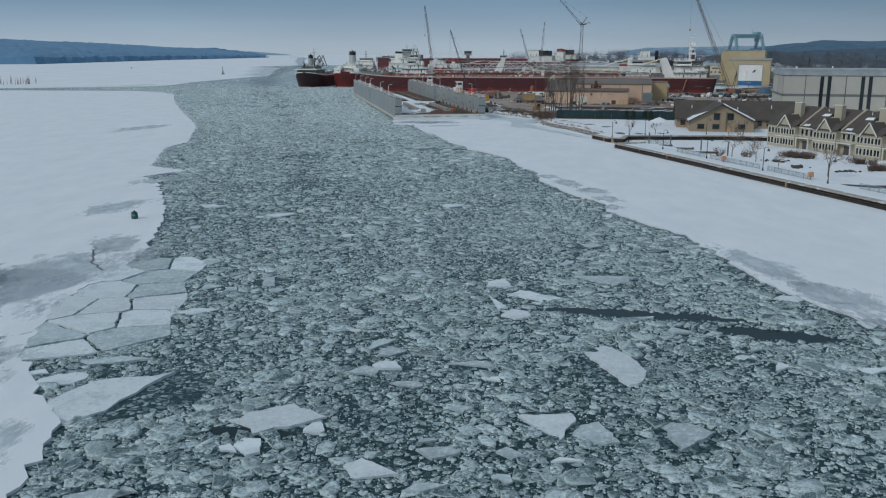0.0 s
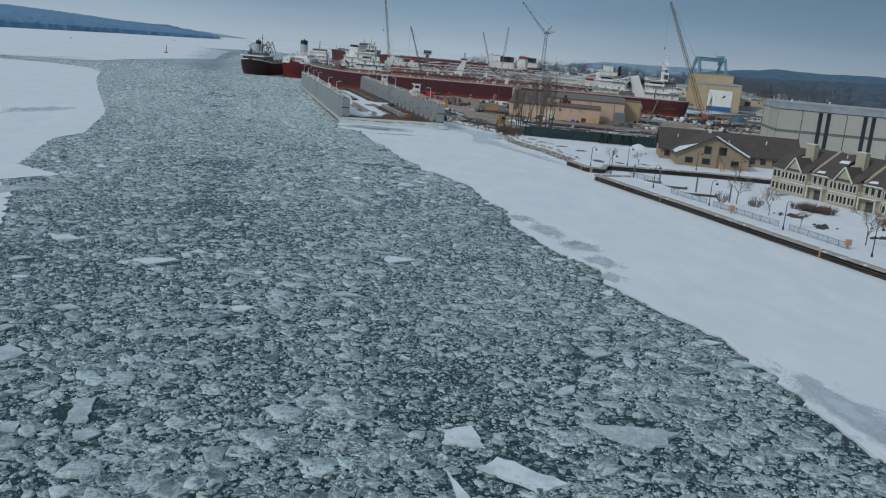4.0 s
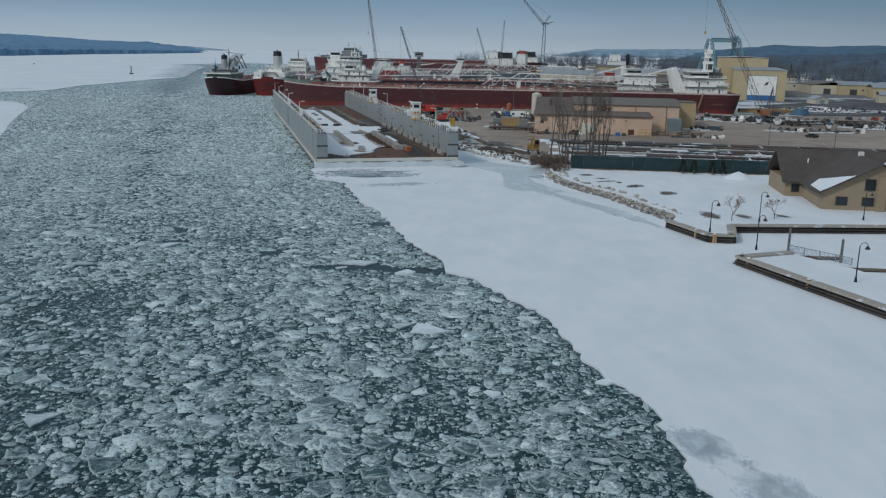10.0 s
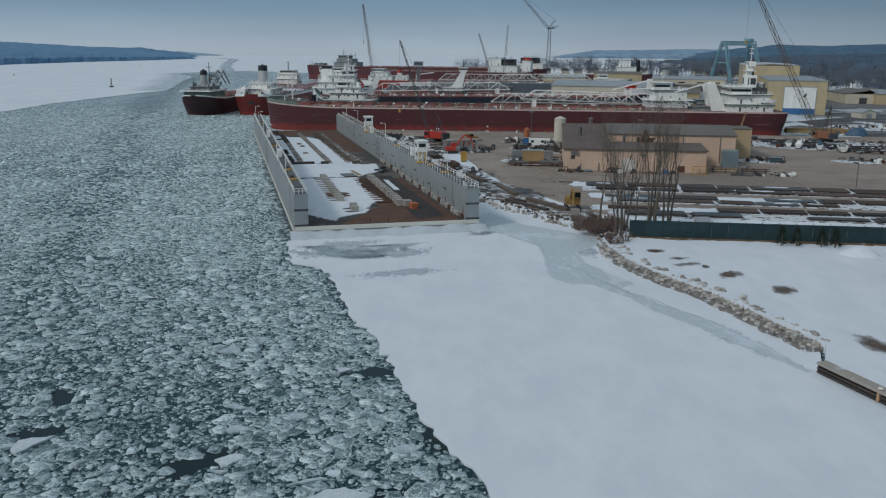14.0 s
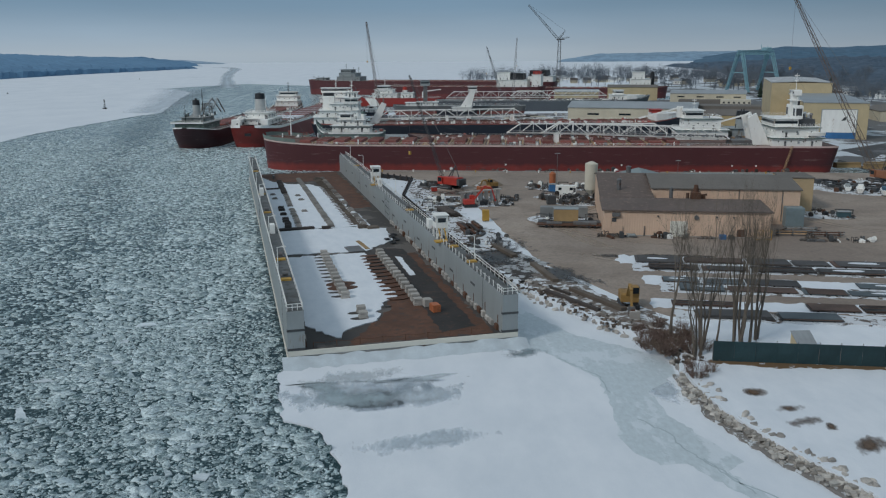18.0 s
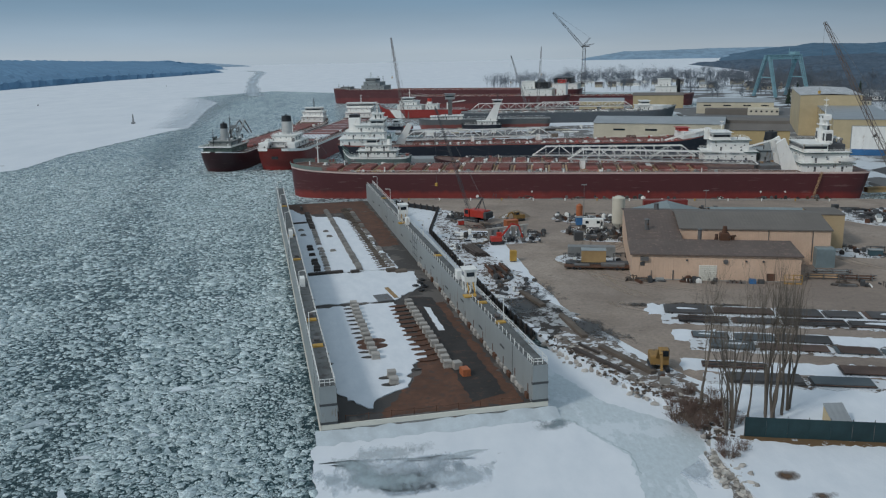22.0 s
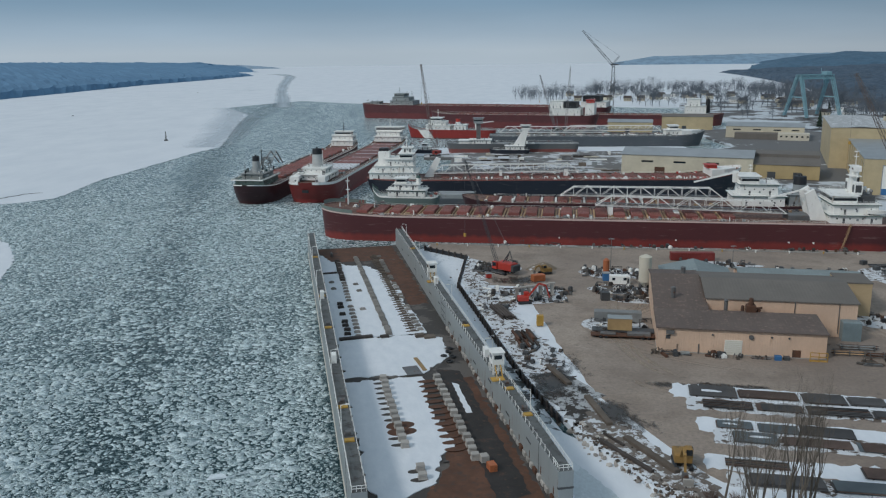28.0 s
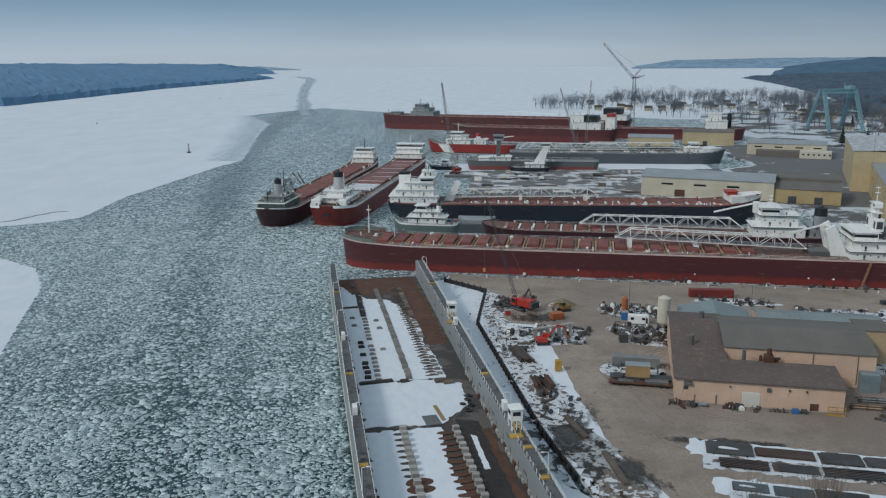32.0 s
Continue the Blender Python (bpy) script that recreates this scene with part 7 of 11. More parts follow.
clutter(ship, 31, 192, 19, 8.6, 41, 44, (STEEL, GREY_DARK, WHITE, HATCH))

ship = thing("red_laker", pose(-73, 649, 0, 0, 0, 81.2), "bright-red laker with white stern house and black-topped funnel", "ship", "rafted lakers")
hull(ship, 219, 24, 10.0, HULL_B, DECK_RED, 3.5, 1.4, 0.07, 0.06, 2, 6, 0.3, 0.5, WHITE, 1.1)
house(ship, 11, 33, 17, 11.0, 13.8, windows=1, every=2.0)
rails(ship, 9, 34, 19, 14.0)
house(ship, 16, 31, 12, 13.8, 16.6, windows=1, every=2.0)
rails(ship, 16, 31, 12, 16.8)
clutter(ship, 9, 16, 16, 14.0, 53, 12, (WHITE, GREY_DARK, STEEL, WHITE))
clutter(ship, 2, 10, 14, 11.4, 54, 10, (WHITE, GREY_DARK, DECK_GREY, STEEL))
funnel(ship, 23, 16.6, 9.6, 2.8, plain("funnel_silver", (0.52, 0.53, 0.52), 0.4), BLACK)
for y in (-7, 7):
    part("side_locker", Solid().slab(4, 9, y - 2.4, y + 2.4, 11.2, 14.0, 0.2), WHITE, ship)
hatches(ship, 40, 58, 6.0, 15, 10.1, DECK_GREY, 0.9, 0.4, HATCH)
hatches(ship, 58, 82, 6.0, 17, 10.1, SNOW_CLEAN, 0.9, 0.55)
hatches(ship, 82, 196, 9.5, 17, 10.1, HATCH, 0.9, 0.16)
for k in range(12):
    part("hatch_strip", Solid().box(91.1 + 9.5 * k, 92.0 + 9.5 * k, -8.4, 8.4 - 2.0 * (k % 3), 10.1, 11.05), SNOW_CLEAN if k % 2 == 0 else DECK_GREY, ship, "snow lying between hatches")
house(ship, 199, 216, 20, 11.5, 15.0, windows=1, every=2.6)
rails(ship, 199, 216, 20, 15.2)
house(ship, 201, 214, 17, 15, 18.4, windows=1, every=2.6)
house(ship, 204, 213, 20, 18.4, 21.6, band=True, name="wheelhouse")
mast(ship, 209, 0, 21.6, 6, yards=2)
mast(ship, 33, 0, 14, 10, yards=1)
clutter(ship, 36, 196, 22, 10.0, 51, 44)
part("shell_door", Solid().box(-0.2, 0.25, -1.6, 1.6, 6.2, 7.6), BLACK, ship, "dark hawse opening")

# far berths
ship = thing("far_laker", pose(180, 1150, 0, 0, 0, 160.8), "long oxide-red laker at a far berth", "ship", "far ships")
hull(ship, 290, 32, 15.0, HULL_FAR, DECK_RED, 1.5, 0.0, 0.05, 0.04, 1.5, 4, 0.5, 0.45)
house(ship, 3, 30, 28, 15, 21, windows=1, every=4)
house(ship, 10, 28, 26, 21, 27, BLACK, windows=1, every=4)
house(ship, 224, 252, 22, 15.5, 20, GREY_PAINT, windows=1, every=4)
house(ship, 230, 250, 18, 20, 24, GREY_PAINT, windows=1, every=4)
house(ship, 236, 248, 16, 24, 28, GREY_PAINT, band=True)
for x in (228, 234, 243):
    mast(ship, x, 3, 24 if x < 235 else 28, 7, GREY_PAINT, 2)
house(ship, 268, 280, 12, 16, 18.5, GREY_PAINT)
mast(ship, 285, 0, 16, 6, GREY_PAINT, 1)
hatches(ship, 34, 220, 9, 22, 15.1, HATCH, 1.0, 0.25)
ship = thing("red_bulk_carrier", pose(150, 1058, 0, 0, 0, 163), "dark red carrier with white and black stern house", "ship", "far ships")
hull(ship, 170, 26, 13, HULL_FAR, DECK_RED, 3, 1, 0.08, 0.06, 3, 4, 0.5)
house(ship, 16, 46, 22, 13, 20, windows=1, every=4)
house(ship, 20, 32, 20, 20, 26, BLACK)
house(ship, 33, 46, 18, 20, 27, windows=1, every=4)
house(ship, 3, 12, 18, 13, 25, windows=1, every=4)
house(ship, 4, 11, 14, 25, 28, RED)
hatches(ship, 52, 150, 9, 18, 13.1, HATCH, 1.0)
ship = thing("cutter_ship", pose(45, 975, 0, 0, 0, 167.5), "signal-red icebreaker with a slanting white stripe", "ship", "far ships")
hull(ship, 80, 16, 7.5, HULL_CG, DECK_GREY, 4.5, 0.0, 0.25, 0.1, 3, 3, 0.6)
for q in (-1, 1):
    part("bow_stripe", Solid().add([(54, q * 8.15, 0.3), (58.5, q * 8.15, 0.3), (63, q * 7.95, 0.3), (69, q * 7.75, 7.9), (64, q * 8.12, 7.6), (59, q * 8.15, 7.5)], [(0, 1, 4, 5), (1, 2, 3, 4)] if q > 0 else [(5, 4, 1, 0), (4, 3, 2, 1)]), WHITE, ship, "slanting white stripe")
house(ship, 40, 62, 13, 7.6, 11.5, windows=1)
house(ship, 44, 60, 12, 11.5, 15, windows=1)
house(ship, 48, 58, 13, 15, 18, band=True, name="wheelhouse")
mast(ship, 52, 0, 18, 8)
funnel(ship, 34, 8, 9, 2.2, WHITE, RED)
house(ship, 26, 37, 10, 7.6, 12, windows=1)
part("crane", Solid().tube((18, 0, 7.5), (18, 0, 13), 0.8, n=8).beam((18, 0, 13), (2, 0, 15), 0.8), WHITE, ship)
ship = thing("grey_barge", pose(100, 863, 0, 0, 0, 174), "grey barge with red boot-topping at a snowy berth", "barge", "far ships")
hull(ship, 100, 19, 7.2, HULL_GREY, DECK_GREY, 0.6, 0.0, 0.05, 0.03, 2, 2, 0.8)
house(ship, 66, 82, 12, 7.2, 10, windows=1)
house(ship, 80, 90, 12, 7.2, 9.5)
crane_tower = Solid()
crane_tower.slab(74, 77, -1.5, 1.5, 10, 22, 0.2)
part("crane_tower", crane_tower, STEEL, ship)
house(ship, 72, 79, 6, 22, 26, GREY_PAINT, band=True)
clutter(ship, 5, 95, 17, 7.2, 61, 18)
ship = thing("pusher_tug", pose(62, 851, 0, 0, 0, 174), "pusher tug with a tall raked white wheelhouse tower", "tugboat")
hull(ship, 30, 11, 4, HULL_NAVY, DECK_GREY, 1, 0, 0.25, 0.1, 1, 1, 0.7)
part("tower", Solid().add([(5, -3, 4), (14, -3, 4), (5, 3, 4), (14, 3, 4), (1, -2.4, 19), (5, -2.4, 19), (1, 2.4, 19), (5, 2.4, 19)], [(0, 2, 3, 1), (4, 5, 7, 6), (0, 1, 5, 4), (2, 6, 7, 3), (0, 4, 6, 2), (1, 3, 7, 5)]), WHITE, ship, "raked white wheelhouse tower")
house(ship, 0, 6.5, 6, 19, 22, band=True, name="wheelhouse")
house(ship, 4, 18, 8, 4, 7, windows=1)
mast(ship, 3, 0, 22, 6, BLACK, 1)
ship = thing("slate_unloader", pose(36, 917, 0, 0, 0, -4), "slate-grey laker with white truss boom and white bow", "ship", "far ships")
hull(ship, 172, 22, 8.6, HULL_DARK, DECK_GREY, 3.5, 0.5, 0.1, 0.05, 4, 3, 0.6, 0.5, DECK_GREY)
boom(ship, 8, 92, 10.5, 3.2, 5.0)
boom(ship, 60, 138, 11.5, 3.2, 4.2, None, 5)
hatches(ship, 20, 150, 7, 13, 8.7, DECK_GREY, 0.8, 0.35, WHITE)
part("forecastle", Solid().prism([(152, -9), (160, -7), (168.5, -1), (168.5, 1), (160, 7), (152, 9)], 8.6, 12.2, 0.02), WHITE, ship)
house(ship, 140, 152, 12, 8.6, 12.5, windows=1)
house(ship, 143, 150, 10, 12.5, 16, band=True, name="wheelhouse")
clutter(ship, 5, 150, 20, 8.6, 71, 26)
ship = thing("oxide_carrier", pose(135, 1118, 0, 0, 0, -13), "oxide-red carrier with a white tower house", "ship", "far ships")
hull(ship, 150, 24, 10, HULL_FAR, DECK_RED, 2, 0, 0.08, 0.06, 2, 3, 0.5)
house(ship, 112, 132, 18, 10, 19, windows=1, every=3)
house(ship, 114, 126, 16, 19, 26, windows=1, every=3)
funnel(ship, 134, 12, 14, 2.4, BLACK, BLACK)
hatches(ship, 10, 106, 8, 15, 10.1, HATCH)
ship = thing("workboat", pose(-6, 868, 0, 0, 0, 172), "small dark workboat beside the barge", "boat")
hull(ship, 22, 7, 2.6, HULL_NAVY, DECK_GREY, 1, 0, 0.3, 0.1, 1, 1, 0.7)
house(ship, 6, 13, 5, 2.6, 5.2, windows=1)
house(ship, 8, 12, 4, 5.2, 7.4, band=True)

# ---- buildings ----
def windows_on(parent, pts, w, h, turn, name="window", sill=False, trim=None):
    """Framed panes at (x, y, z) of a wall whose outward normal is -y turned by turn."""
    frame_ = Solid().box(-w / 2 - 0.1, w / 2 + 0.1, -0.05, 0.05, -h / 2 - 0.1, h / 2 + 0.1).mesh("window_frame", trim or TRIM_WHITE)
    pane = Solid().box(-w / 2, w / 2, -0.08, -0.03, -h / 2, h / 2).mesh("pane", GLASS)
    for x, y, z in pts:
        f = part("window", frame_, None, parent, "", pose(x, y, z, 0, 0, turn))
        part("pane", pane, None, f, "dark glass")


def walls(x0, x1, y0, y1, z0, z1):
    return Solid().box(x0, x1, y0, y1, z0, z1)


# yard workshop: low lean-to in front of two taller roofs
shop = thing("workshop", pose(49.9, 424, 1.3, 0, 0, -11), "peach metal workshop with brown roofs in the yard", "industrial building")
low = part("lean_to", walls(0, 40, 0, 13.5, 0, 6.5), SHED_WALL, shop, "peach clad lean-to wall")
part("lean_to_roof", Solid().add([(-0.5, -0.6, 6.42), (40.4, -0.6, 6.42), (40.4, 14.0, 7.1), (-0.5, 14.0, 7.1), (-0.5, -0.6, 6.7), (40.4, -0.6, 6.7), (40.4, 14.0, 7.4), (-0.5, 14.0, 7.4)],
                                 [(3, 2, 1, 0), (4, 5, 6, 7), (0, 1, 5, 4), (1, 2, 6, 5), (2, 3, 7, 6), (3, 0, 4, 7)]), SHED_ROOF, low, "brown sheet roof")
door = part("roller_door", Solid().box(16.2, 20.4, -0.08, 0, 0, 4.0), WHITE, low, "white roller door")
for k in range(8):
    part("door_slat", Solid().box(16.3, 20.3, -0.13, -0.08, 0.08 + k * 0.49, 0.5 + k * 0.49), TRIM_WHITE, door)
part("door", Solid().box(32.2, 34.2, -0.08, 0, 0, 2.2), RUST, low, "rusty red door")
part("door", Solid().box(2, 3.1, -0.08, 0, 3.6, 4.6), GREY_DARK, low)
part("vent_box", Solid().slab(2, 4, -0.7, 0, 5.0, 5.9, 0.06), STEEL, low)
part("vent_fan", Solid().tube((22.4, -0.4, 5.0), (22.4, 0, 5.0), 0.6, n=12), STEEL, low)
part("downpipe", Solid().tube((4.8, -0.15, 0), (4.8, -0.15, 2.4), 0.08, n=6), STEEL, low)
part("downpipe", Solid().tube((10, -0.15, 0), (10, -0.15, 2.6), 0.15, n=6), STEEL, low)
for x in (13, 27, 31):
    part("wall_lamp", Solid().slab(x, x + 0.4, -0.4, 0, 5.0, 5.4, 0.05), GREY_DARK, low)
part("footing", Solid().box(-0.1, 40.1, -0.1, 13, 0, 0.35), CONCRETE, low)
rear = part("left_bay", walls(0, 13.6, 13.5, 49.6, 0, 7.2), SHED_WALL, shop)
part("left_bay_roof", Solid().add([(x, y, z + d) for d in (0, 0.3) for x, y, z in ((-0.4, 14.05, 7.15), (13.7, 14.05, 7.15), (13.7, 38, 10.4), (-0.4, 38, 10.4), (13.7, 50, 8.6), (-0.4, 50, 8.6))],
                                  [(3, 2, 1, 0), (5, 4, 2, 3), (6, 7, 8, 9), (9, 8, 10, 11), (0, 1, 7, 6), (1, 2, 8, 7), (2, 4, 10, 8), (4, 5, 11, 10), (5, 3, 9, 11), (3, 0, 6, 9)]), SHED_ROOF, rear, "dark brown sheet roof")
part("side_gable", Solid().add([(x, y, z) for x in (0.0, 13.55) for y, z in ((13.6, 7.1), (38, 10.35), (49.6, 8.55), (49.6, 7.1))], [(3, 2, 1, 0), (4, 5, 6, 7), (0, 1, 5, 4), (1, 2, 6, 5), (2, 3, 7, 6), (3, 0, 4, 7)]), SHED_WALL, rear)
tall = part("main_bay", walls(13.6, 51.5, 18.5, 46.5, 0, 9.2), SHED_WALL, shop)
part("main_roof", Solid().gable(13.6, 51.5, 18.5, 46.5, 9.2, 11.1, 0.4, 0.3, "x"), SHED_ROOF_GREY, tall, "grey-brown sheet roof with rust")
part("downpipe", Solid().tube((36, 18.4, 5), (36, 18.4, 9), 0.12, n=6), STEEL, tall)
part("downpipe", Solid().tube((47, 18.4, 1), (47, 18.4, 9), 0.12, n=6), STEEL, tall)
annex = part("annex", walls(51.6, 60.4, 38.5, 49, 0, 9.6), plain("annex_wall", (0.50, 0.38, 0.23), 0.6, vary=0.12), shop, "tan annex block")
part("annex_roof", Solid().slab(51.56, 60.6, 38.3, 49.2, 9.6, 9.9), SHED_ROOF_GREY, annex)
part("side_tank", Solid().slab(47.4, 52.0, 19.8 - 4.6, 18.3, 0, 5.2, 0.2), plain("tank_grey", (0.20, 0.26, 0.28), 0.5), shop, "grey-blue steel cabinet")
WING_ROOF = ribbed("grey_green_roof", (0.22, 0.265, 0.27), 0.9, "X", 0.6, stain=(0.34, 0.38, 0.39), amount=0.2)
wing = part("back_wing", walls(4, 25, 52, 67, 0, 5.6), SHED_WALL, shop, "low back wing")
part("wing_roof", Solid().gable(4, 25, 52, 67, 5.6, 8.2, 0.4, 0.25, "y"), WING_ROOF, wing, "grey-green sheet roof")
wing = part("back_wing", walls(27, 62, 51, 66, 0, 6.2), SHED_WALL, shop, "low back wing")
part("wing_roof", Solid().gable(27, 62, 51, 66, 6.2, 7.8, 0.4, 0.25, "x"), WING_ROOF, wing, "grey-green sheet roof")
for x, y, z, r, h in ((5.0, 21, 8.2, 0.6, 2.8), (9, 40, 10.0, 0.7, 2.0), (18, 14.6, 7.2, 0.5, 2.6)):
    part("roof_flue", Solid().tube((x, y, z - 0.6), (x, y, z + h), r, r, 12).tube((x, y, z + h + 0.2), (x, y, z + h + 0.5), r * 1.3, r * 0.4, 12), STEEL, shop)
part("dust_collector", Solid().slab(23, 25.4, 13.2, 15.4, 7.0, 9.2, 0.2).tube((24.2, 14.2, 9.2), (24.2, 14.2, 11.0), 0.8, 0.5, 10).tube((22.2, 14.4, 7.2), (22.2, 14.4, 8.8), 0.5, 0.4, 8).tube((26.2, 14.4, 7.2), (26.2, 14.4, 8.4), 0.6, 0.5, 8).beam((25, 14, 8.2), (27, 14, 8.5), 0.5), RUST, shop, "rusty dust collector on the roof")
for k, (x, y, w, mt) in enumerate(((42.5, 4.0, 7.5, DECK_TAN), (50.5, 3.2, 7.0, RUST), (45.5, 8.5, 8.0, GREY_PAINT))):
    rack = thing("steel_rack", pose(49.9, 424, 1.42, 0, 0, -11) @ pose(x, y, 0), "rack of long steel bars beside the workshop", "rack", "steel racks")
    for i in (0.3, w / 2, w - 0.3):
        part("upright", Solid().box(i - 0.1, i + 0.1, -0.7, -0.5, 0, 1.5).box(i - 0.1, i + 0.1, 0.5, 0.7, 0, 1.5).box(i - 0.1, i + 0.1, -0.7, 0.7, 0.35, 0.5).box(i - 0.1, i + 0.1, -0.7, 0.7, 1.0, 1.12), STEEL, rack)
    for i in range(6):
        z = 0.5 if i < 3 else 1.12
        part("bar", Solid().box(-0.4 * (i % 2), w + 0.5 * (i % 3), -0.45 + 0.32 * (i % 3), -0.22 + 0.32 * (i % 3), z, z + 0.2), (mt, RUST, STEEL)[i % 3], rack)
for k, (x, w, h, mt) in enumerate(((5.6, 2.2, 0.8, GREY_PAINT), (11.5, 3.6, 0.35, RUST), (22.5, 4.5, 0.3, STEEL), (27.8, 1.6, 1.1, BLUE), (30.0, 1.4, 0.9, GREY_DARK))):
    whole("scrap_bin" if h > 0.5 else "steel_billet", Solid().slab(0, w, -0.6, 0.6, 0, h, 0.05).box(0.1, w - 0.1, -0.63, 0.63, h * 0.3, h * 0.4), mt, pose(49.9, 424, 1.42, 0, 0, -11) @ pose(x, -1.5 - 0.3 * (k % 2), 0), "steel scrap bin against the workshop wall" if h > 0.5 else "flat stack of steel beams by the workshop wall", "bin" if h > 0.5 else "beam stack")
part("stair_frame", Solid().box(36, 40, -1.8, -0.6, 0, 0.2).beam((36, -1.8, 0), (36, -1.8, 2.4), 0.15).beam((40, -1.8, 0), (40, -1.8, 2.4), 0.15).beam((36, -1.8, 2.4), (40, -1.8, 2.4), 0.15).beam((36, -1.8, 1.4), (40, -1.8, 1.4), 0.15).beam((38, -1.8, 0), (38, -1.8, 2.4), 0.15), YELLOW, shop, "yellow steel stand")

# tan ship hall with a white door, a lower bay in front of a taller one
hall = thing("ship_hall", pose(213, 655, 1.25, 0, 0, -21), "tan clad ship hall with a tall white door", "industrial building")
front = part("front_bay", walls(0, 31, 0, 103, 0, 18.4), TAN_WALL, hall)
part("front_roof", Solid().slab(-0.3, 31.3, -0.3, 103, 18.4, 18.9, 0.1), METAL_ROOF, front, "pale metal roof")
back = part("tall_bay", walls(-10.4, 25, 103, 205, 0, 25.2), TAN_WALL, hall)
part("tall_roof", Solid().gable(-10.4, 25, 103, 205, 25.2, 26.0, 0.4, 0.3, "y"), patchy("snow_dusted_roof", (0.42, 0.44, 0.45), (0.66, 0.68, 0.70), 0.5, 0.3, 0.3), back, "pale metal roof")
part("hall_door", Solid().box(9, 25.5, -0.15, 0, 1.8, 15.0), WHITE, front, "tall white hall door")
part("door_band", Solid().box(9, 25.5, -0.2, 0, 0.2, 3.4), BLUE, front, "blue lower door band")
part("emblem", Solid().prism([(-1.3, 0), (0.2, 1.8), (1.4, 2.2), (0.7, 0.2)], 0, 0.1), GREY_DARK, front, "dark swoosh emblem", pose(19.6, -0.16, 9.5, 90, 0, 0))
part("frame_band", Solid().box(8.6, 9, -0.2, 0, 0.2, 15.3).box(25.5, 25.9, -0.2, 0, 0.2, 15.3).box(8.6, 25.9, -0.2, 0, 15.0, 15.4), GREY_PAINT, front)
for y in range(8, 100, 13):
    part("pilaster", Solid().box(-0.15, 0, y, y + 0.5, 0, 18.2), YELLOW_WALL, front)

store = thing("beige_store_hall", pose(107, 742, 1.5, 0, 0, -22), "long beige metal hall with a pale roof", "industrial building")
body = part("hall_wall", walls(0, 76, 0, 30, 0, 11.5), BEIGE_WALL, store)
part("hall_roof", Solid().gable(0, 76, 0, 30, 11.5, 14.5, 0.5, 0.3, "x"), METAL_ROOF, body, "pale metal roof with snow")
for x in (12, 31, 50):
    part("window", Solid().box(x, x + 7, -0.08, 0, 7.2, 8.3), GLASS, body)
part("door", Solid().box(20, 26, -0.08, 0, 0, 4.5), RUST, body, "rusty red door")
wing = part("ochre_wing", walls(76, 112, 2, 32, 0, 8.0), YELLOW_WALL, store, "ochre wall")
part("wing_roof", Solid().gable(76, 112, 2, 32, 8.0, 10.5, 0.4, 0.3, "x"), SHED_ROOF_GREY, wing)
part("upper_wing", walls(76, 112, 18, 40, 0, 12.5), SHED_ROOF_GREY, store)
for x in (84, 98):
    part("door", Solid().box(x, x + 4.5, 1.92, 2, 0, 4), GREY_DARK, wing)

far = thing("far_store_hall", pose(240, 952, 1.3, 0, 0, -23), "long beige hall with a grey roof", "industrial building")
body = part("hall_wall", walls(0, 62, 0, 28, 0, 9.5), BEIGE_WALL, far)
part("hall_roof", Solid().gable(0, 62, 0, 28, 9.5, 12, 0.4, 0.3, "x"), METAL_ROOF, body)
for x in (6, 22, 38, 52):
    part("window", Solid().box(x, x + 6, -0.08, 0, 6.4, 7.4), GLASS, body)
low = part("low_wing", walls(8, 42, -12, 0, 0, 5), SHED_ROOF_GREY, far)
part("low_wing_white", walls(42, 66, -14, 0, 0, 5.4), CREAM, far)
for x in (44, 48, 52, 56, 60, 64):
    part("window", Solid().box(x, x + 1.5, -14.08, -14, 2.4, 3.8), GLASS, low)
for k, (x, y, w, d, h, turn, mt) in enumerate(((150, 1010, 40, 22, 9, -15, TAN_WALL), (205, 1030, 46, 20, 12, -15, TAN_WALL), (330, 700, 40, 22, 7, -18, TAN_WALL), (380, 690, 50, 26, 6, -18, YELLOW_WALL), (300, 640, 16, 10, 5, -18, BEIGE_WALL), (285, 560, 14, 8, 4, -20, BEIGE_WALL), (440, 740, 40, 20, 6, -18, SHED_WALL))):
    b = thing("yard_shed", pose(x, y, 1.3, 0, 0, turn), "low tan metal shed beside the shipyard", "shed", "yard sheds")
    body = part("shed_wall", walls(0, w, 0, d, 0, h), mt, b)
    part("shed_roof", Solid().gable(0, w, 0, d, h, h + 2, 0.4, 0.25, "x"), SHED_ROOF_GREY if k % 2 else METAL_ROOF, body)
    part("door", Solid().box(w * 0.4, w * 0.4 + 4, -0.08, 0, 0, 3.6), GREY_DARK, body)

# pale panelled hall behind the houses
block = thing("panel_hall", pose(123.3, 314.7, 1.3, 0, 0, -13.2), "large pale panelled hall with dark window strips", "industrial building")
core = part("core_wall", walls(0.1, 118, 0.1, 27, 0, 18.6), GREY_DARK, block)
edges = [0.0] + [7.6 + 13.6 * i for i in range(9)]
for e0, e1 in zip(edges, edges[1:]):
    for z0, z1 in ((0.2, 9.6), (10.45, 16.8)):
        part("wall_panel", Solid().slab(e0 + 0.13, e1 - 0.13, 0.0, 0.1, z0, z1, 0.01), PANEL_GREY, core)
for j in range(2):
    for z0, z1 in ((0.2, 9.6), (10.45, 16.8)):
        part("wall_panel", Solid().slab(0.0, 0.1, j * 13 + 0.3, j * 13 + 12.6, z0, z1, 0.01), PANEL_GREY, core)
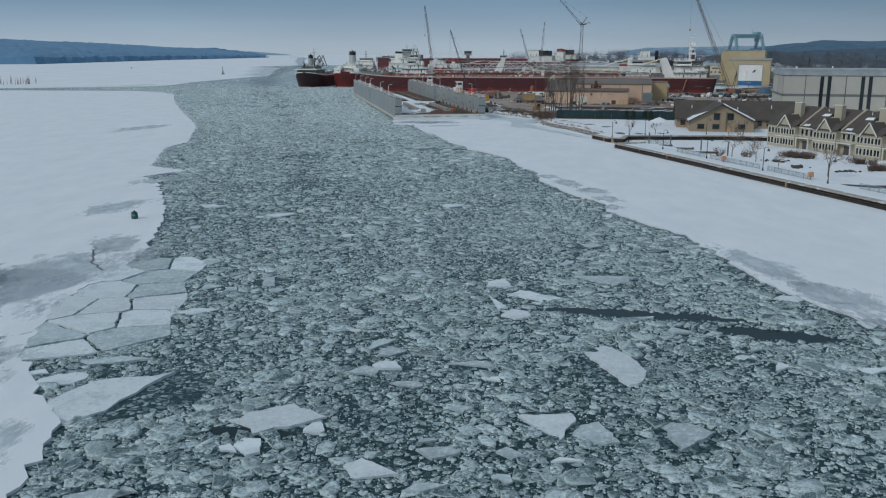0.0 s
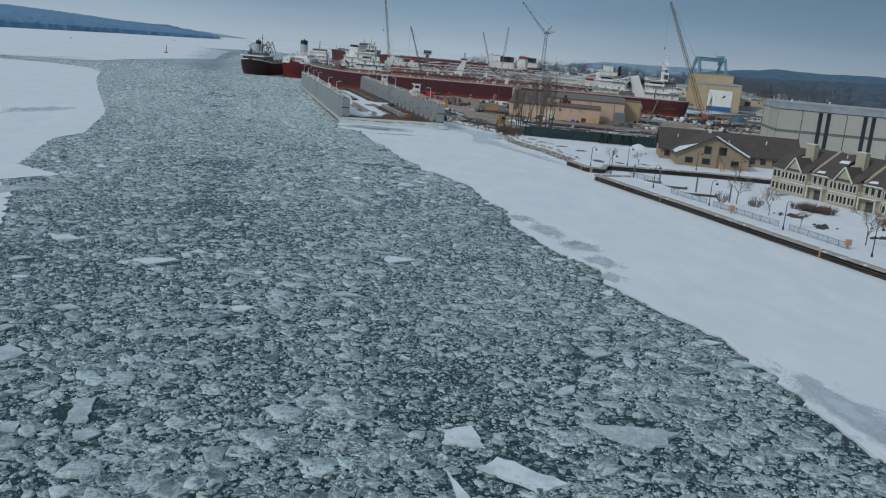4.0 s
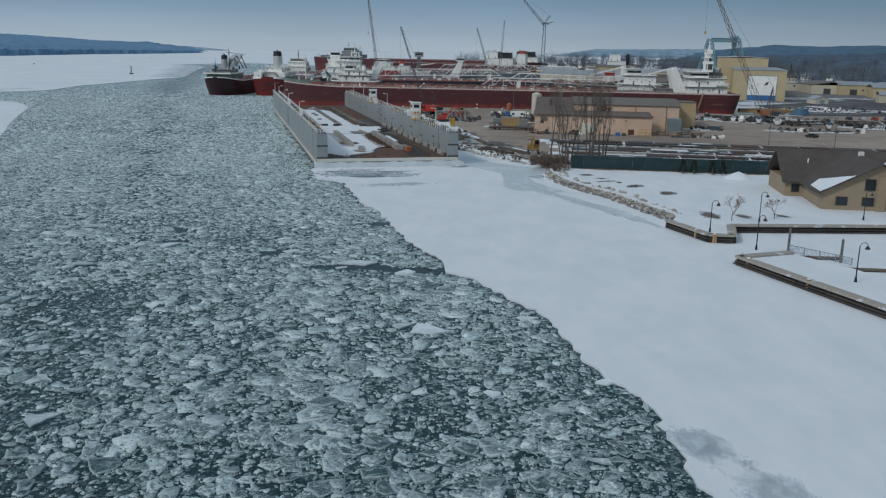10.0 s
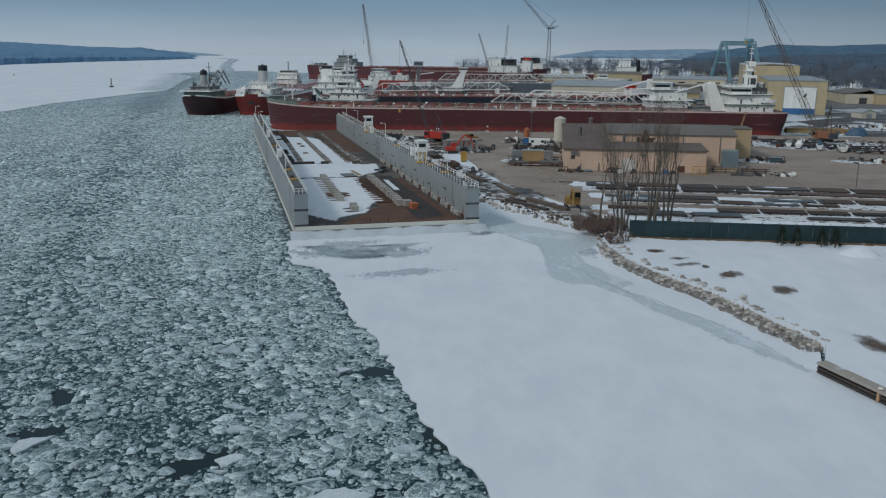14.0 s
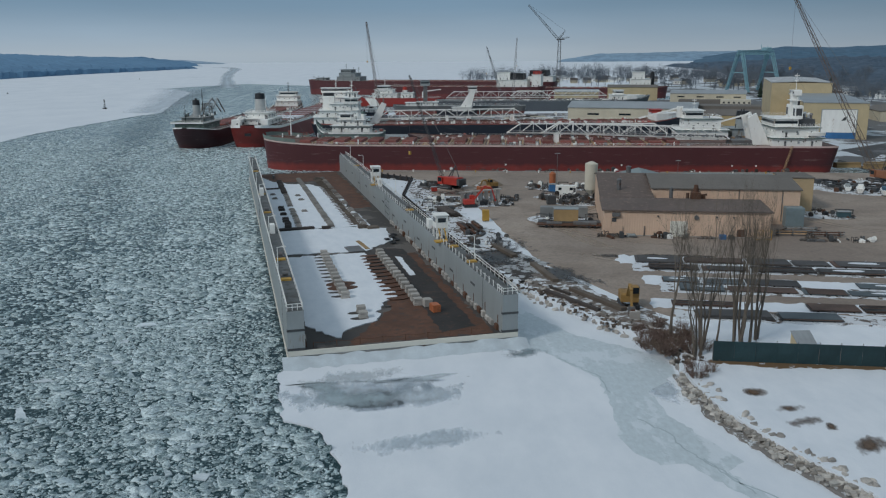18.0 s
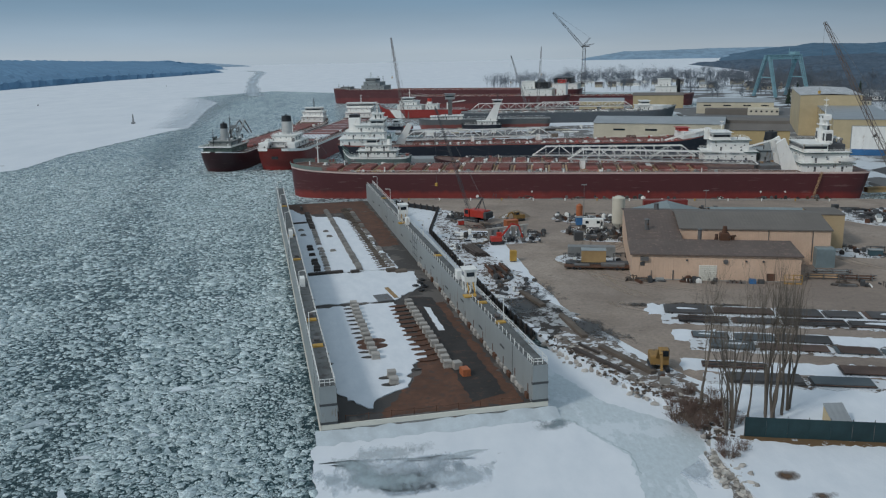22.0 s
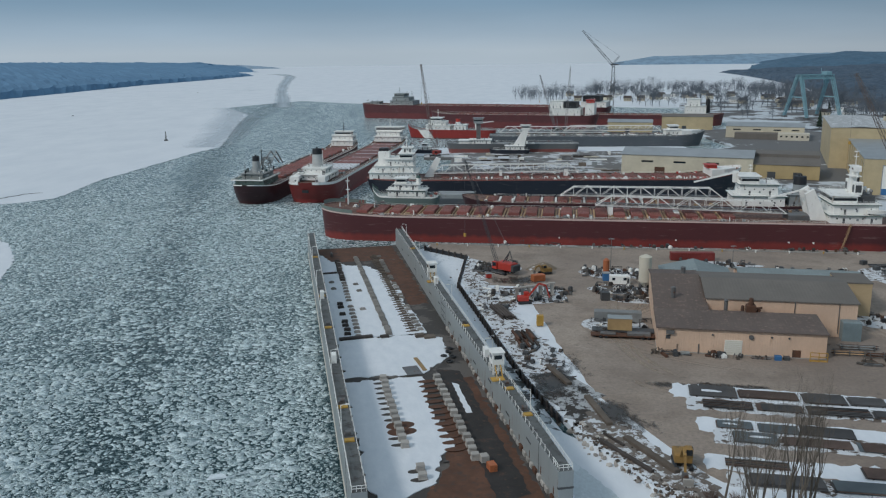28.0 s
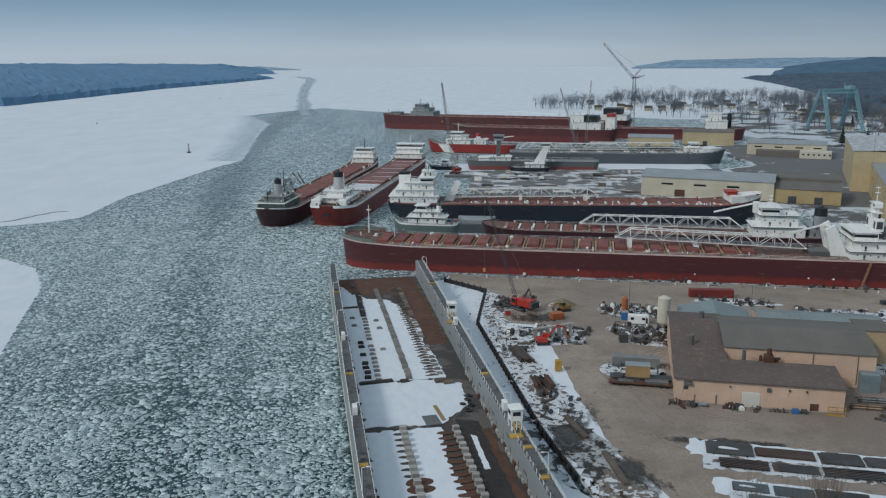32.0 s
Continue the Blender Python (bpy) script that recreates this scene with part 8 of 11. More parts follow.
part("belt_course", Solid().box(-0.08, 118.1, -0.06, 0.1, 9.7, 10.35).box(-0.08, 0.1, -0.06, 27, 9.7, 10.35), plain("belt_grey", (0.17, 0.185, 0.18), 0.6), core)
for x in [12.5 + 13.6 * i + d for i in range(8) for d in (0, 2.5)]:
    part("window_strip", Solid().box(x, x + 1.2, -0.14, -0.02, 0.5, 16.7), GLASS, core, "tall dark window strip")
roof = part("hall_roof", Solid().box(-0.3, 118.3, -0.3, 27.3, 17.0, 18.6).box(0.3, 117.7, 0.3, 26.7, 18.6, 19.2), plain("pale_parapet", (0.36, 0.40, 0.42), 0.6), block, "pale metal parapet")
for x, y in ((6, 12), (20, 20), (40, 12), (44, 22), (70, 16), (90, 20)):
    part("roof_vent", Solid().tube((x, y, 19.2), (x, y, 19.8), 0.2, n=8).tube((x, y, 19.8), (x, y, 20.0), 0.34, 0.2, 8), WHITE, roof)
part("roof_unit", Solid().slab(60, 66, 14, 18, 19.2, 20.8, 0.1), GREY_PAINT, roof)

# brown-roofed boathouse by the basin
bh = thing("boathouse", pose(80.4, 295.6, 1.3, 0, 0, -12.3), "tan boathouse with a broad brown shingle roof", "house")
main = part("main_wall", walls(0, 40, 0, 15, 0, 3.4), BRICK_TAN, bh)
part("main_roof", Solid().gable(0, 40, 0, 15, 3.4, 8.6, 0.8, 0.3, "x"), SHINGLE, bh, "brown shingle roof")
gab = part("gable_wall", Solid().add([(3.4, -14.5, 0), (23.4, -14.5, 0), (23.4, -14.5, 3.4), (13.4, -14.5, 8.6), (3.4, -14.5, 3.4), (3.4, 4, 0), (23.4, 4, 0), (23.4, 4, 3.4), (13.4, 4, 8.6), (3.4, 4, 3.4)],
                                     [(0, 1, 2, 3, 4), (9, 8, 7, 6, 5), (0, 5, 6, 1), (1, 6, 7, 2), (2, 7, 8, 3), (3, 8, 9, 4), (4, 9, 5, 0)]), BRICK_TAN, bh, "tan gable wall")
part("gable_roof", Solid().gable(3.4, 23.4, -14.5, 5, 3.5, 8.75, 1.0, 0.3, "y"), SHINGLE, bh, "brown shingle roof")
for q in (-1, 1):
    k = 5.25 / 10
    x1, x2 = 13.4 + q * 10.6, 13.4 + q * 4.5
    part("roof_snow", Solid().add([(x1, -15.2, 8.75 - k * 10.6 + 0.31), (x2, -15.2, 8.75 - k * 4.5 + 0.31), (x2 - q, -13, 8.75 - k * 5.5 + 0.4), (x1 - q * 2, -6, 8.75 - k * 8.6 + 0.38), (x1, -8, 8.75 - k * 10.6 + 0.4)], [(0, 1, 2, 3, 4)] if q < 0 else [(4, 3, 2, 1, 0)]), SNOW_CLEAN, bh, "snow left on the roof")
part("verge_snow", Solid().beam((13.4, -15.3, 9.1), (23.2, -15.3, 3.95), 0.42).beam((17, -15, 7.3), (23.5, -13.6, 3.9), 0.5), SNOW_CLEAN, bh, "snow lying along the gable verge")
windows_on(gab, [(6.9, -14.55, 1.7), (11.6, -14.55, 1.7), (19.6, -14.55, 1.7)], 2.0, 1.5, 0, trim=TIMBER)
windows_on(gab, [(11.7, -14.55, 4.9), (16, -14.55, 4.9)], 1.8, 2.1, 0, trim=TIMBER)
part("pier_column", Solid().slab(13, 14.6, -15, -14.4, 0, 6.6, 0.1), BRICK_TAN, gab)
windows_on(main, [(2, -0.05, 1.7), (27, -0.05, 1.7), (30, -0.05, 1.7), (33.5, -0.05, 1.7), (37, -0.05, 1.7)], 1.4, 1.5, 0, trim=TIMBER)
part("ridge_vent", Solid().slab(13.0, 13.9, -2, -1.1, 8.8, 9.7, 0.05), TRIM_WHITE, bh)
for x, y, z in ((5, 4, 6.7), (20, 3, 6.2), (31, 4, 6.9)):
    part("roof_vent", Solid().tube((x, y, z - 0.4), (x, y, z + 0.7), 0.15, n=6), WHITE, bh)


# row of gabled townhouses along the basin
def townhouse(m):
    """One house of the row; the origin lies under the peak of its front gable."""
    t = thing("townhouse", m, "cream-sided townhouse with a front gable and brown roof", "house", "row of townhouses")
    body = part("wall", walls(-3.75, 10.2, 1.6, 16.4, 0, 5.9), SIDING, t, "cream siding")
    part("roof", Solid().gable(-3.77, 10.25, 1.6, 16.4, 5.9, 10.6, 0.35, 0.3, "x"), SHINGLE, t, "brown shingle roof")
    part("fascia", Solid().box(4.0, 10.2, 1.1, 1.24, 5.5, 5.8), TRIM_WHITE, t)
    bay = part("front_bay", walls(-3.75, 3.75, 0, 1.6, 0, 5.9), SIDING, t, "cream projecting bay")
    part("bay_roof", Solid().add([(-4.0, -0.35, 5.75), (4.0, -0.35, 5.75), (4.0, 2.6, 7.35), (-4.0, 2.6, 7.35), (-4.0, -0.35, 5.95), (4.0, -0.35, 5.95), (4.0, 2.6, 7.55), (-4.0, 2.6, 7.55)],
                                 [(3, 2, 1, 0), (4, 5, 6, 7), (0, 1, 5, 4), (1, 2, 6, 5), (2, 3, 7, 6), (3, 0, 4, 7)]), SHINGLE, bay, "brown shingle roof")
    part("gable_wall", Solid().add([(-2.2, -0.05, 5.7), (2.2, -0.05, 5.7), (0, -0.05, 8.6), (-2.2, 3, 5.7), (2.2, 3, 5.7), (0, 3, 8.6)], [(0, 1, 2), (5, 4, 3), (0, 3, 4, 1), (1, 4, 5, 2), (2, 5, 3, 0)]), SIDING, bay, "cream gable")
    part("gable_roof", Solid().gable(-2.2, 2.2, -0.05, 6.0, 5.75, 8.65, 0.3, 0.2, "y"), SHINGLE, bay, "brown shingle roof")
    part("barge_board", Solid().beam((-2.5, -0.42, 5.5), (0, -0.42, 8.75), 0.24).beam((2.5, -0.42, 5.5), (0, -0.42, 8.75), 0.24), TRIM_WHITE, bay)
    part("band_course", Solid().box(-3.8, 3.8, -0.08, 0, 2.9, 3.1), TRIM_WHITE, bay)
    xs = (-3.1, -2.1, -0.9, 0.1, 1.1, 2.2, 3.1)
    windows_on(bay, [(x, -0.02, 1.6) for x in xs], 0.62, 1.5, 0)
    windows_on(bay, [(x, -0.02, 4.4) for x in xs], 0.62, 1.4, 0)
    windows_on(body, [(4.9, 1.58, 4.4), (6.4, 1.58, 4.4), (8.0, 1.58, 4.4), (9.3, 1.58, 4.4)], 0.8, 1.7, 0)
    windows_on(body, [(9.3, 1.58, 1.6)], 0.8, 1.5, 0)
    part("balcony", Solid().slab(4.0, 8.6, 0.0, 1.6, 2.85, 3.1, 0.05), TRIM_WHITE, t)
    rail = Solid()
    railing(rail, [(4.1, 0.05, 3.1), (8.5, 0.05, 3.1)], 0.9, 0.45, 0.04)
    part("balcony_rail", rail, TRIM_WHITE, t)
    for x in (4.1, 8.3):
        part("column", Solid().slab(x, x + 0.25, 0.05, 0.3, 0, 2.85, 0.03), TRIM_WHITE, t)
    part("door", Solid().box(5.2, 7.2, 1.54, 1.6, 0, 2.2), GREY_DARK, t, "dark patio door")
    part("chimney", Solid().slab(-1.7, 0.7, 4.4, 5.8, 7.2, 11.9, 0.12), SIDING, t, "cream chimney block")
    part("chimney_cap", Solid().slab(-1.8, 0.8, 4.3, 5.9, 11.9, 12.1, 0.05), TRIM_WHITE, t)
    part("flashing", Solid().slab(-2.6, -1.6, 4.2, 5.2, 7.9, 8.9, 0.2), PARTY, t, "pale flashing beside the chimney")
    part("party_wall", Solid().gable(4.0, 4.55, 1.4, 16.6, 6.0, 10.85, 0.1, 0.4, "x"), PARTY, t, "pale raised party wall")
    part("plumbing_vent", Solid().tube((7.5, 7.5, 9.4), (7.5, 7.5, 10.6), 0.1, n=6), WHITE, t)
    part("ridge_cap", Solid().slab(6.2, 7.8, 8.7, 9.3, 10.75, 11.1, 0.12), PARTY, t, "pale ridge vent")
    for x0, y0, w, d in ((4.9, 1.5, 2.2, 0.9), (7.0, 5.6, 2.6, 1.1)):
        z0, z1 = 6.24 + 0.635 * (y0 - 1.6), 6.24 + 0.635 * (y0 - 1.6 + d)
        part("roof_snow", Solid().add([(x0, y0, z0), (x0 + w, y0 + 0.1, z0 + 0.08), (x0 + w * 0.85, y0 + d, z1), (x0 + 0.1, y0 + d * 0.8, z1 - 0.12)], [(0, 1, 2, 3)]), SNOW_CLEAN, t, "snow left on the roof")
    return t


ROW = pose(93.3, 234.1, 1.3, 0, 0, -68.3)
first = townhouse(ROW)
for k in range(1, 5):
    copy_thing(first, ROW @ pose(14.0 * k, 0, 0))
wing = part("end_wing", walls(-6.9, -3.77, 0.5, 15.4, 0, 5.9), SIDING, first, "cream end wing")
part("wing_roof", Solid().gable(-6.9, -3.8, 0.5, 15.4, 5.9, 10.2, 0.3, 0.3, "x"), SHINGLE, wing, "brown shingle roof")
windows_on(wing, [(-6.1, 0.48, 1.6), (-4.9, 0.48, 1.6), (-6.1, 0.48, 4.4), (-4.9, 0.48, 4.4)], 0.7, 1.5, 0)

# ---- seawall, riprap, piers ----
def along(points, step):
    """Places and headings every step metres along a polyline."""
    out, left = [], 0.0
    for (x0, y0), (x1, y1) in zip(points, points[1:]):
        d = math.hypot(x1 - x0, y1 - y0)
        t = left
        while t < d:
            out.append((x0 + (x1 - x0) * t / d, y0 + (y1 - y0) * t / d, math.degrees(math.atan2(y1 - y0, x1 - x0))))
            t += step
        left = t - d
    return out


wall = thing("seawall", pose(0, 0, 0), "dark steel sheet-pile seawall with tarred fender piles", "seawall", kind="structure")
pile = Solid().tube((0, 0, -0.6), (0, 0, 2.3), 0.32, 0.3, 8).mesh("fender_pile", TIMBER_DARK)
web = Solid().box(-0.8, 0.8, -0.12, 0.12, -0.6, 1.75).box(-0.4, 0.4, 0.12, 0.35, -0.6, 1.7).mesh("sheet_pile", BLACK)
SEAWALL = [(-10.3, 543.2), (5.2, 528), (1.3, 489), (14.6, 408), (20, 384)]
for k, (x, y, a) in enumerate(along(SEAWALL, 1.6)):
    part("sheet_pile", web, None, wall, "", pose(x, y, 0, 0, 0, a))
    if k % 2 == 0:
        part("fender_pile", pile, None, wall, "", pose(x - 0.3, y - 0.1, 0, 0, 0, 7 * k))
part("quay_kerb", Solid().box(0, 163, -0.3, 0.5, 1.2, 1.8), CONCRETE, wall, "concrete quay kerb", pose(-9.6, 549.2, 0, 0, 0, -8.7))
for k in range(14):
    part("bollard", Solid().tube((0, 0, 1.4), (0, 0, 2.1), 0.22, n=8).tube((0, 0, 2.1), (0, 0, 2.3), 0.35, 0.3, 8), YELLOW if k % 3 == 0 else WHITE, wall, "", pose(-9.6, 549.2, 0, 0, 0, -8.7) @ pose(4 + k * 12, -1.6, 0))

rng = np.random.default_rng(12)
stones = []
for k in range(7):
    bm = bmesh.new()
    bmesh.ops.create_icosphere(bm, subdivisions=1, radius=0.5)
    for v in bm.verts:
        v.co *= 1 + float(rng.uniform(-0.28, 0.22))
        v.co.z *= 0.7
    me = bpy.data.meshes.new("stone")
    bm.to_mesh(me)
    bm.free()
    me.materials.append(ROCK)
    stones.append(me)
sheet("riprap_bed", ragged([(37.2, 332), (37.2, 317), (40, 306.5), (44, 296.5), (48.6, 274.5)], 1.2, 0.25, 51) + ragged([(52, 275), (47.6, 298), (43.4, 308.6), (40.8, 318), (40.6, 332)], 1.2, 0.3, 52), -0.2, 0.6, RIPRAP_BED, "bed of small stones under the riprap", "riprap")
bank = thing("riprap_bank", pose(0, 0, 0), "bank of pale broken riprap stones along the shore", "riprap", kind="structure")
for k, (x, y, a) in enumerate(along([(38.4, 331), (38.3, 324), (38.8, 317), (41.4, 307.4), (45.4, 297.5), (48.5, 283), (50.2, 275)], 0.205)):
    w = float(rng.normal(0, 0.85))
    s_ = float(rng.uniform(0.75, 1.55))
    part("stone", stones[k % 7], None, bank, "", pose(x + 0.5 + w, y + float(rng.normal(0, 0.4)), 0.62 + 0.40 * min(1.6, max(-0.8, w)), float(rng.uniform(0, 360)), float(rng.uniform(0, 50)), float(rng.uniform(0, 360))) @ Matrix.Scale(s_, 4))
def stone_fill(name, line, n, spread, lo, hi, seed, z, material, label):
    """Many small angular stones along a line, as one mesh."""
    r3, sol, pts = np.random.default_rng(seed), Solid(), along(line, 0.2)
    for _ in range(n):
        x, y, _a = pts[int(r3.integers(len(pts)))]
        q = float(r3.uniform(lo, hi))
        c, t = Vector((x + float(r3.normal(0.5, spread)), y + float(r3.normal(0, spread * 0.6)), z + float(r3.uniform(-0.05, 0.25)))), r3.uniform(0.6, 1.3, 8)
        m3 = Matrix.Rotation(float(r3.uniform(0, 6.28)), 3, "Z") @ Matrix.Rotation(float(r3.normal(0, 0.5)), 3, "X")
        vs = [tuple(c + m3 @ Vector((dx * q * t[i], dy * q * 0.75 * t[i], dz * q * 0.5 * t[i]))) for i, (dx, dy, dz) in enumerate(((-1, -1, -1), (1, -1, -1), (-1, 1, -1), (1, 1, -1), (-1, -1, 1), (1, -1, 1), (-1, 1, 1), (1, 1, 1)))]
        sol.add(vs, [(0, 2, 3, 1), (4, 5, 7, 6), (0, 1, 5, 4), (2, 6, 7, 3), (0, 4, 6, 2), (1, 3, 7, 5)])
    whole(name, sol, material, pose(0, 0, 0), label, "stones", kind="stuff")


def island_stone(name, low, high):
    m, n, l, b = shader(name, 0.9)
    geo = n.new("ShaderNodeNewGeometry")
    c = mixed(n, l, geo.outputs["Random Per Island"], low, high)
    v = spot(n, l)
    c = mixed(n, l, ranged(n, l, noisy(n, l, v, 3.0, 5), 0.4, 0.7, 0, 0.5), c, shade(low, 0.7))
    l.new(c, b.inputs["Base Color"])
    relief(n, l, b, noisy(n, l, v, 5.0, 5), 0.5, 0.06)
    return m


STONE_MIX, DEBRIS_MIX = island_stone("broken_stone", (0.20, 0.185, 0.165), (0.62, 0.59, 0.54)), island_stone("dark_debris", (0.03, 0.027, 0.024), (0.22, 0.17, 0.135))
stone_fill("riprap_fill", [(38.4, 331), (38.3, 324), (38.8, 317), (41.4, 307.4), (45.4, 297.5), (48.5, 283), (50.2, 275)], 900, 0.85, 0.12, 0.5, 301, 0.66, STONE_MIX, "pale broken stones packed along the shore")
stone_fill("bank_rubble_bits", [(22.5, 382), (28, 369.5), (34, 357), (41, 346.6), (40.4, 334)], 700, 1.5, 0.08, 0.38, 302, 1.2, DEBRIS_MIX, "dark rubble and sticks scattered on the bank")
stone_fill("seawall_debris", [(16, 400), (13, 440), (9, 470), (6, 500), (9, 520)], 420, 3.0, 0.05, 0.26, 303, 1.45, DEBRIS_MIX, "dark debris trodden into the seawall snow")
bank = thing("rubble_bank", pose(0, 0, 0), "rough bank of rubble and dirty snow below the yard", "rubble", kind="structure")
for k, (x, y, a) in enumerate(along([(21.5, 381), (26.4, 368.5), (32.6, 355.6), (39.6, 344.6), (39, 332)], 0.36)):
    w = float(rng.normal(0.7, 1.2))
    part("stone", stones[k % 7], None, bank, "", pose(x + w, y + 0.5 * w, 0.5 + 0.35 * min(2.2, max(-0.6, w)), float(rng.uniform(0, 360)), 0, float(rng.uniform(0, 360))) @ Matrix.Scale(float(rng.uniform(0.6, 1.6)), 4))


def timber_edge(name, points, label, deep=1.5, orange=()):
    """Timber-faced bulkhead: piles, three wales and a snow-dusted cap beam."""
    edge = thing(name, pose(0, 0, 0), label, "bulkhead", kind="structure")
    post = Solid().tube((0, 0, -0.5), (0, 0, 1.35), 0.17, 0.16, 8).mesh("pile", TIMBER_DARK)
    for x, y, a in along(points, 1.5):
        part("pile", post, None, edge, "", pose(x, y, 0, 0, 0, a))
    for (x0, y0), (x1, y1) in zip(points, points[1:]):
        d, a = math.hypot(x1 - x0, y1 - y0), math.degrees(math.atan2(y1 - y0, x1 - x0))
        n = max(1, round(d / 6))
        for i in range(n):
            for z, h, m_ in ((0.3, 0.28, TIMBER_DARK), (0.72, 0.24, TIMBER_DARK), (1.30, 0.30, CAP_BEAM)):
                part("wale" if z < 1 else "cap_beam", Solid().slab(d * i / n + 0.02, d * (i + 1) / n - 0.02, -0.32 if z < 1 else -0.5, 0.05 if z < 1 else 0.9, z, z + h, 0.04), m_, edge, "", pose(x0, y0, 0, 0, 0, a))
        part("backing", Solid().box(0, d, 0.1, 0.22, -0.5, 1.3), TIMBER_DARK, edge, "", pose(x0, y0, 0, 0, 0, a))
    for x, y in orange:
        o = part("fender_post", Solid().slab(-0.3, 0.3, -0.75, -0.45, 0.3, 1.7, 0.08), plain("weathered_orange", (0.5, 0.30, 0.17), 0.7, vary=0.2), edge, "orange-stained mooring post", pose(x, y, 0, 0, 0, 15))
        part("post_cap", Solid().tube((0, -0.6, 1.7), (0, -0.6, 1.85), 0.32, 0.22, 8), TRIM_WHITE, o)
    return edge


timber_edge("pier_head", [(46.9, 268), (50, 256.7), (53.9, 256.0), (56.8, 264.2)], "timber pier head with a snowy deck", orange=((48.9, 260.2), (50.6, 256.6)))
timber_edge("basin_wall", [(56.8, 264.2), (84, 263.7), (105, 259.2)], "timber wall round the frozen basin")
timber_edge("promenade_wall", [(57.8, 244.9), (48.8, 242.2), (52.1, 230.8), (59.3, 206.8), (66.7, 179.8), (77.1, 144.8), (98.3, 79.8)], "timber-faced promenade wall above the ice",
            orange=((49.4, 240.6), (52.6, 229.4), (56.6, 215.8), (69.2, 171), (81, 132)))
for x, y, w, d, turn in ((61, 246.2, 10, 1.6, -8), (65.6, 239, 9, 1.6, -8), (69.4, 229.6, 9, 1.6, -8)):
    f = thing("finger_dock", pose(x, y, 0.2, 0, 0, turn), "grey floating finger dock frozen into the basin", "dock", "finger docks")
    part("deck", Solid().slab(-w / 2, w / 2, -d / 2, d / 2, 0.15, 0.55, 0.05), TIMBER, f)
    part("float", Solid().box(-w / 2 + 0.2, w / 2 - 0.2, -d / 2 + 0.15, d / 2 - 0.15, 0, 0.15), BLACK, f)
    part("snow_cover", Solid().slab(-w / 2 + 0.4, w / 2 - 0.5, -d / 2 + 0.1, d / 2 - 0.5, 0.55, 0.68, 0.05), SNOW_CLEAN, f)
for x, y in ((64.8, 243.4), (70.8, 234.2), (74.5, 223), (60.5, 251)):
    whole("mooring_post", Solid().tube((0, 0, -0.4), (0, 0, 3.4), 0.2, 0.18, 10).tube((0, 0, 3.4), (0, 0, 3.6), 0.22, 0.05, 10), STEEL, pose(x, y, 0.2), "tall steel mooring pile in the frozen basin", "pile", "mooring piles")


def panel_fence(points, name="railing", gap=2.4):
    f = thing(name, pose(0, 0, 1.3), "blue-grey promenade railing with thin pickets", "railing", "promenade railings")
    pts = along(points, gap)
    for k, (x, y, a) in enumerate(pts):
        part("post", Solid().tube((0, 0, 0), (0, 0, 1.15), 0.06, n=6), GREY_PAINT, f, "", pose(x, y, 0))
    s = Solid().box(0, gap, -0.03, 0.03, 1.02, 1.1).box(0, gap, -0.03, 0.03, 0.12, 0.18)
    for i in range(12):
        s.box(gap * (i + 0.5) / 12 - 0.015, gap * (i + 0.5) / 12 + 0.015, -0.015, 0.015, 0.15, 1.05)
    panel = s.mesh("panel", plain("railing_blue", (0.24, 0.31, 0.35), 0.5))
    for x, y, a in pts[:-1]:
        part("panel", panel, None, f, "", pose(x, y, 0, 0, 0, a))


panel_fence([(61.0, 222.2), (65.0, 210.4)])
panel_fence([(65.4, 208.4), (71.0, 189.6)])
panel_fence([(71.6, 187.2), (75.6, 172.4)])
panel_fence([(80, 162), (88, 134)])
panel_fence([(58, 245.6), (63.5, 236.8)])
for x, y in ((66.4, 201.3), (75.6, 174.2), (90.5, 271.5)):
    b = thing("lifebuoy_box", pose(x, y, 1.3, 0, 0, 12) @ Matrix.Scale(1.05, 4), "orange rescue box on a short post", "rescue box", "rescue boxes")
    part("post", Solid().tube((0, 0, 0), (0, 0, 0.8), 0.08, n=6), GREY_DARK, b)
    part("box", Solid().slab(-0.5, 0.5, -0.25, 0.25, 0.5, 1.5, 0.12), plain("rescue_orange", (0.62, 0.33, 0.17), 0.6, vary=0.1), b)


def street_lamp(x, y, turn=0):
    l_ = thing("street_lamp", pose(x, y, 1.3, 0, 0, turn), "black curved-arm street lamp on the snowy promenade", "street lamp", "promenade lamps")
    part("base", Solid().tube((0, 0, 0), (0, 0, 0.7), 0.2, 0.13, 8), BLACK, l_)
    part("pole", Solid().tube((0, 0, 0.7), (0, 0, 4.6), 0.085, 0.07, 8), BLACK, l_)
    arm = Solid()
    pts = [(0.55 - 0.55 * math.cos(t), 0, 4.6 + 0.6 * math.sin(t)) for t in [math.pi * i / 8 for i in range(8)]]
    for a, b in zip(pts, pts[1:]):
        arm.tube(a, b, 0.05, n=6)
    part("arm", arm, BLACK, l_)
    part("shade", Solid().tube((1.05, 0, 4.35), (1.05, 0, 4.75), 0.34, 0.12, 12), BLACK, l_, "black bell shade")
    part("lens", Solid().tube((1.05, 0, 4.28), (1.05, 0, 4.36), 0.26, 0.3, 12), CREAM, l_)
    return l_


lamp = street_lamp(51.3, 259.7)
for x, y, a in ((53.6, 247, 10), (59.0, 229, 0), (64.7, 208.9, 0), (70.6, 187.4, 10), (76.8, 168.8, 0), (63.3, 268.3, 0), (83.0, 270.0, 0), (90.6, 258.5, 20), (84.5, 146, 0)):
    copy_thing(lamp, pose(x, y, 1.3, 0, 0, a))

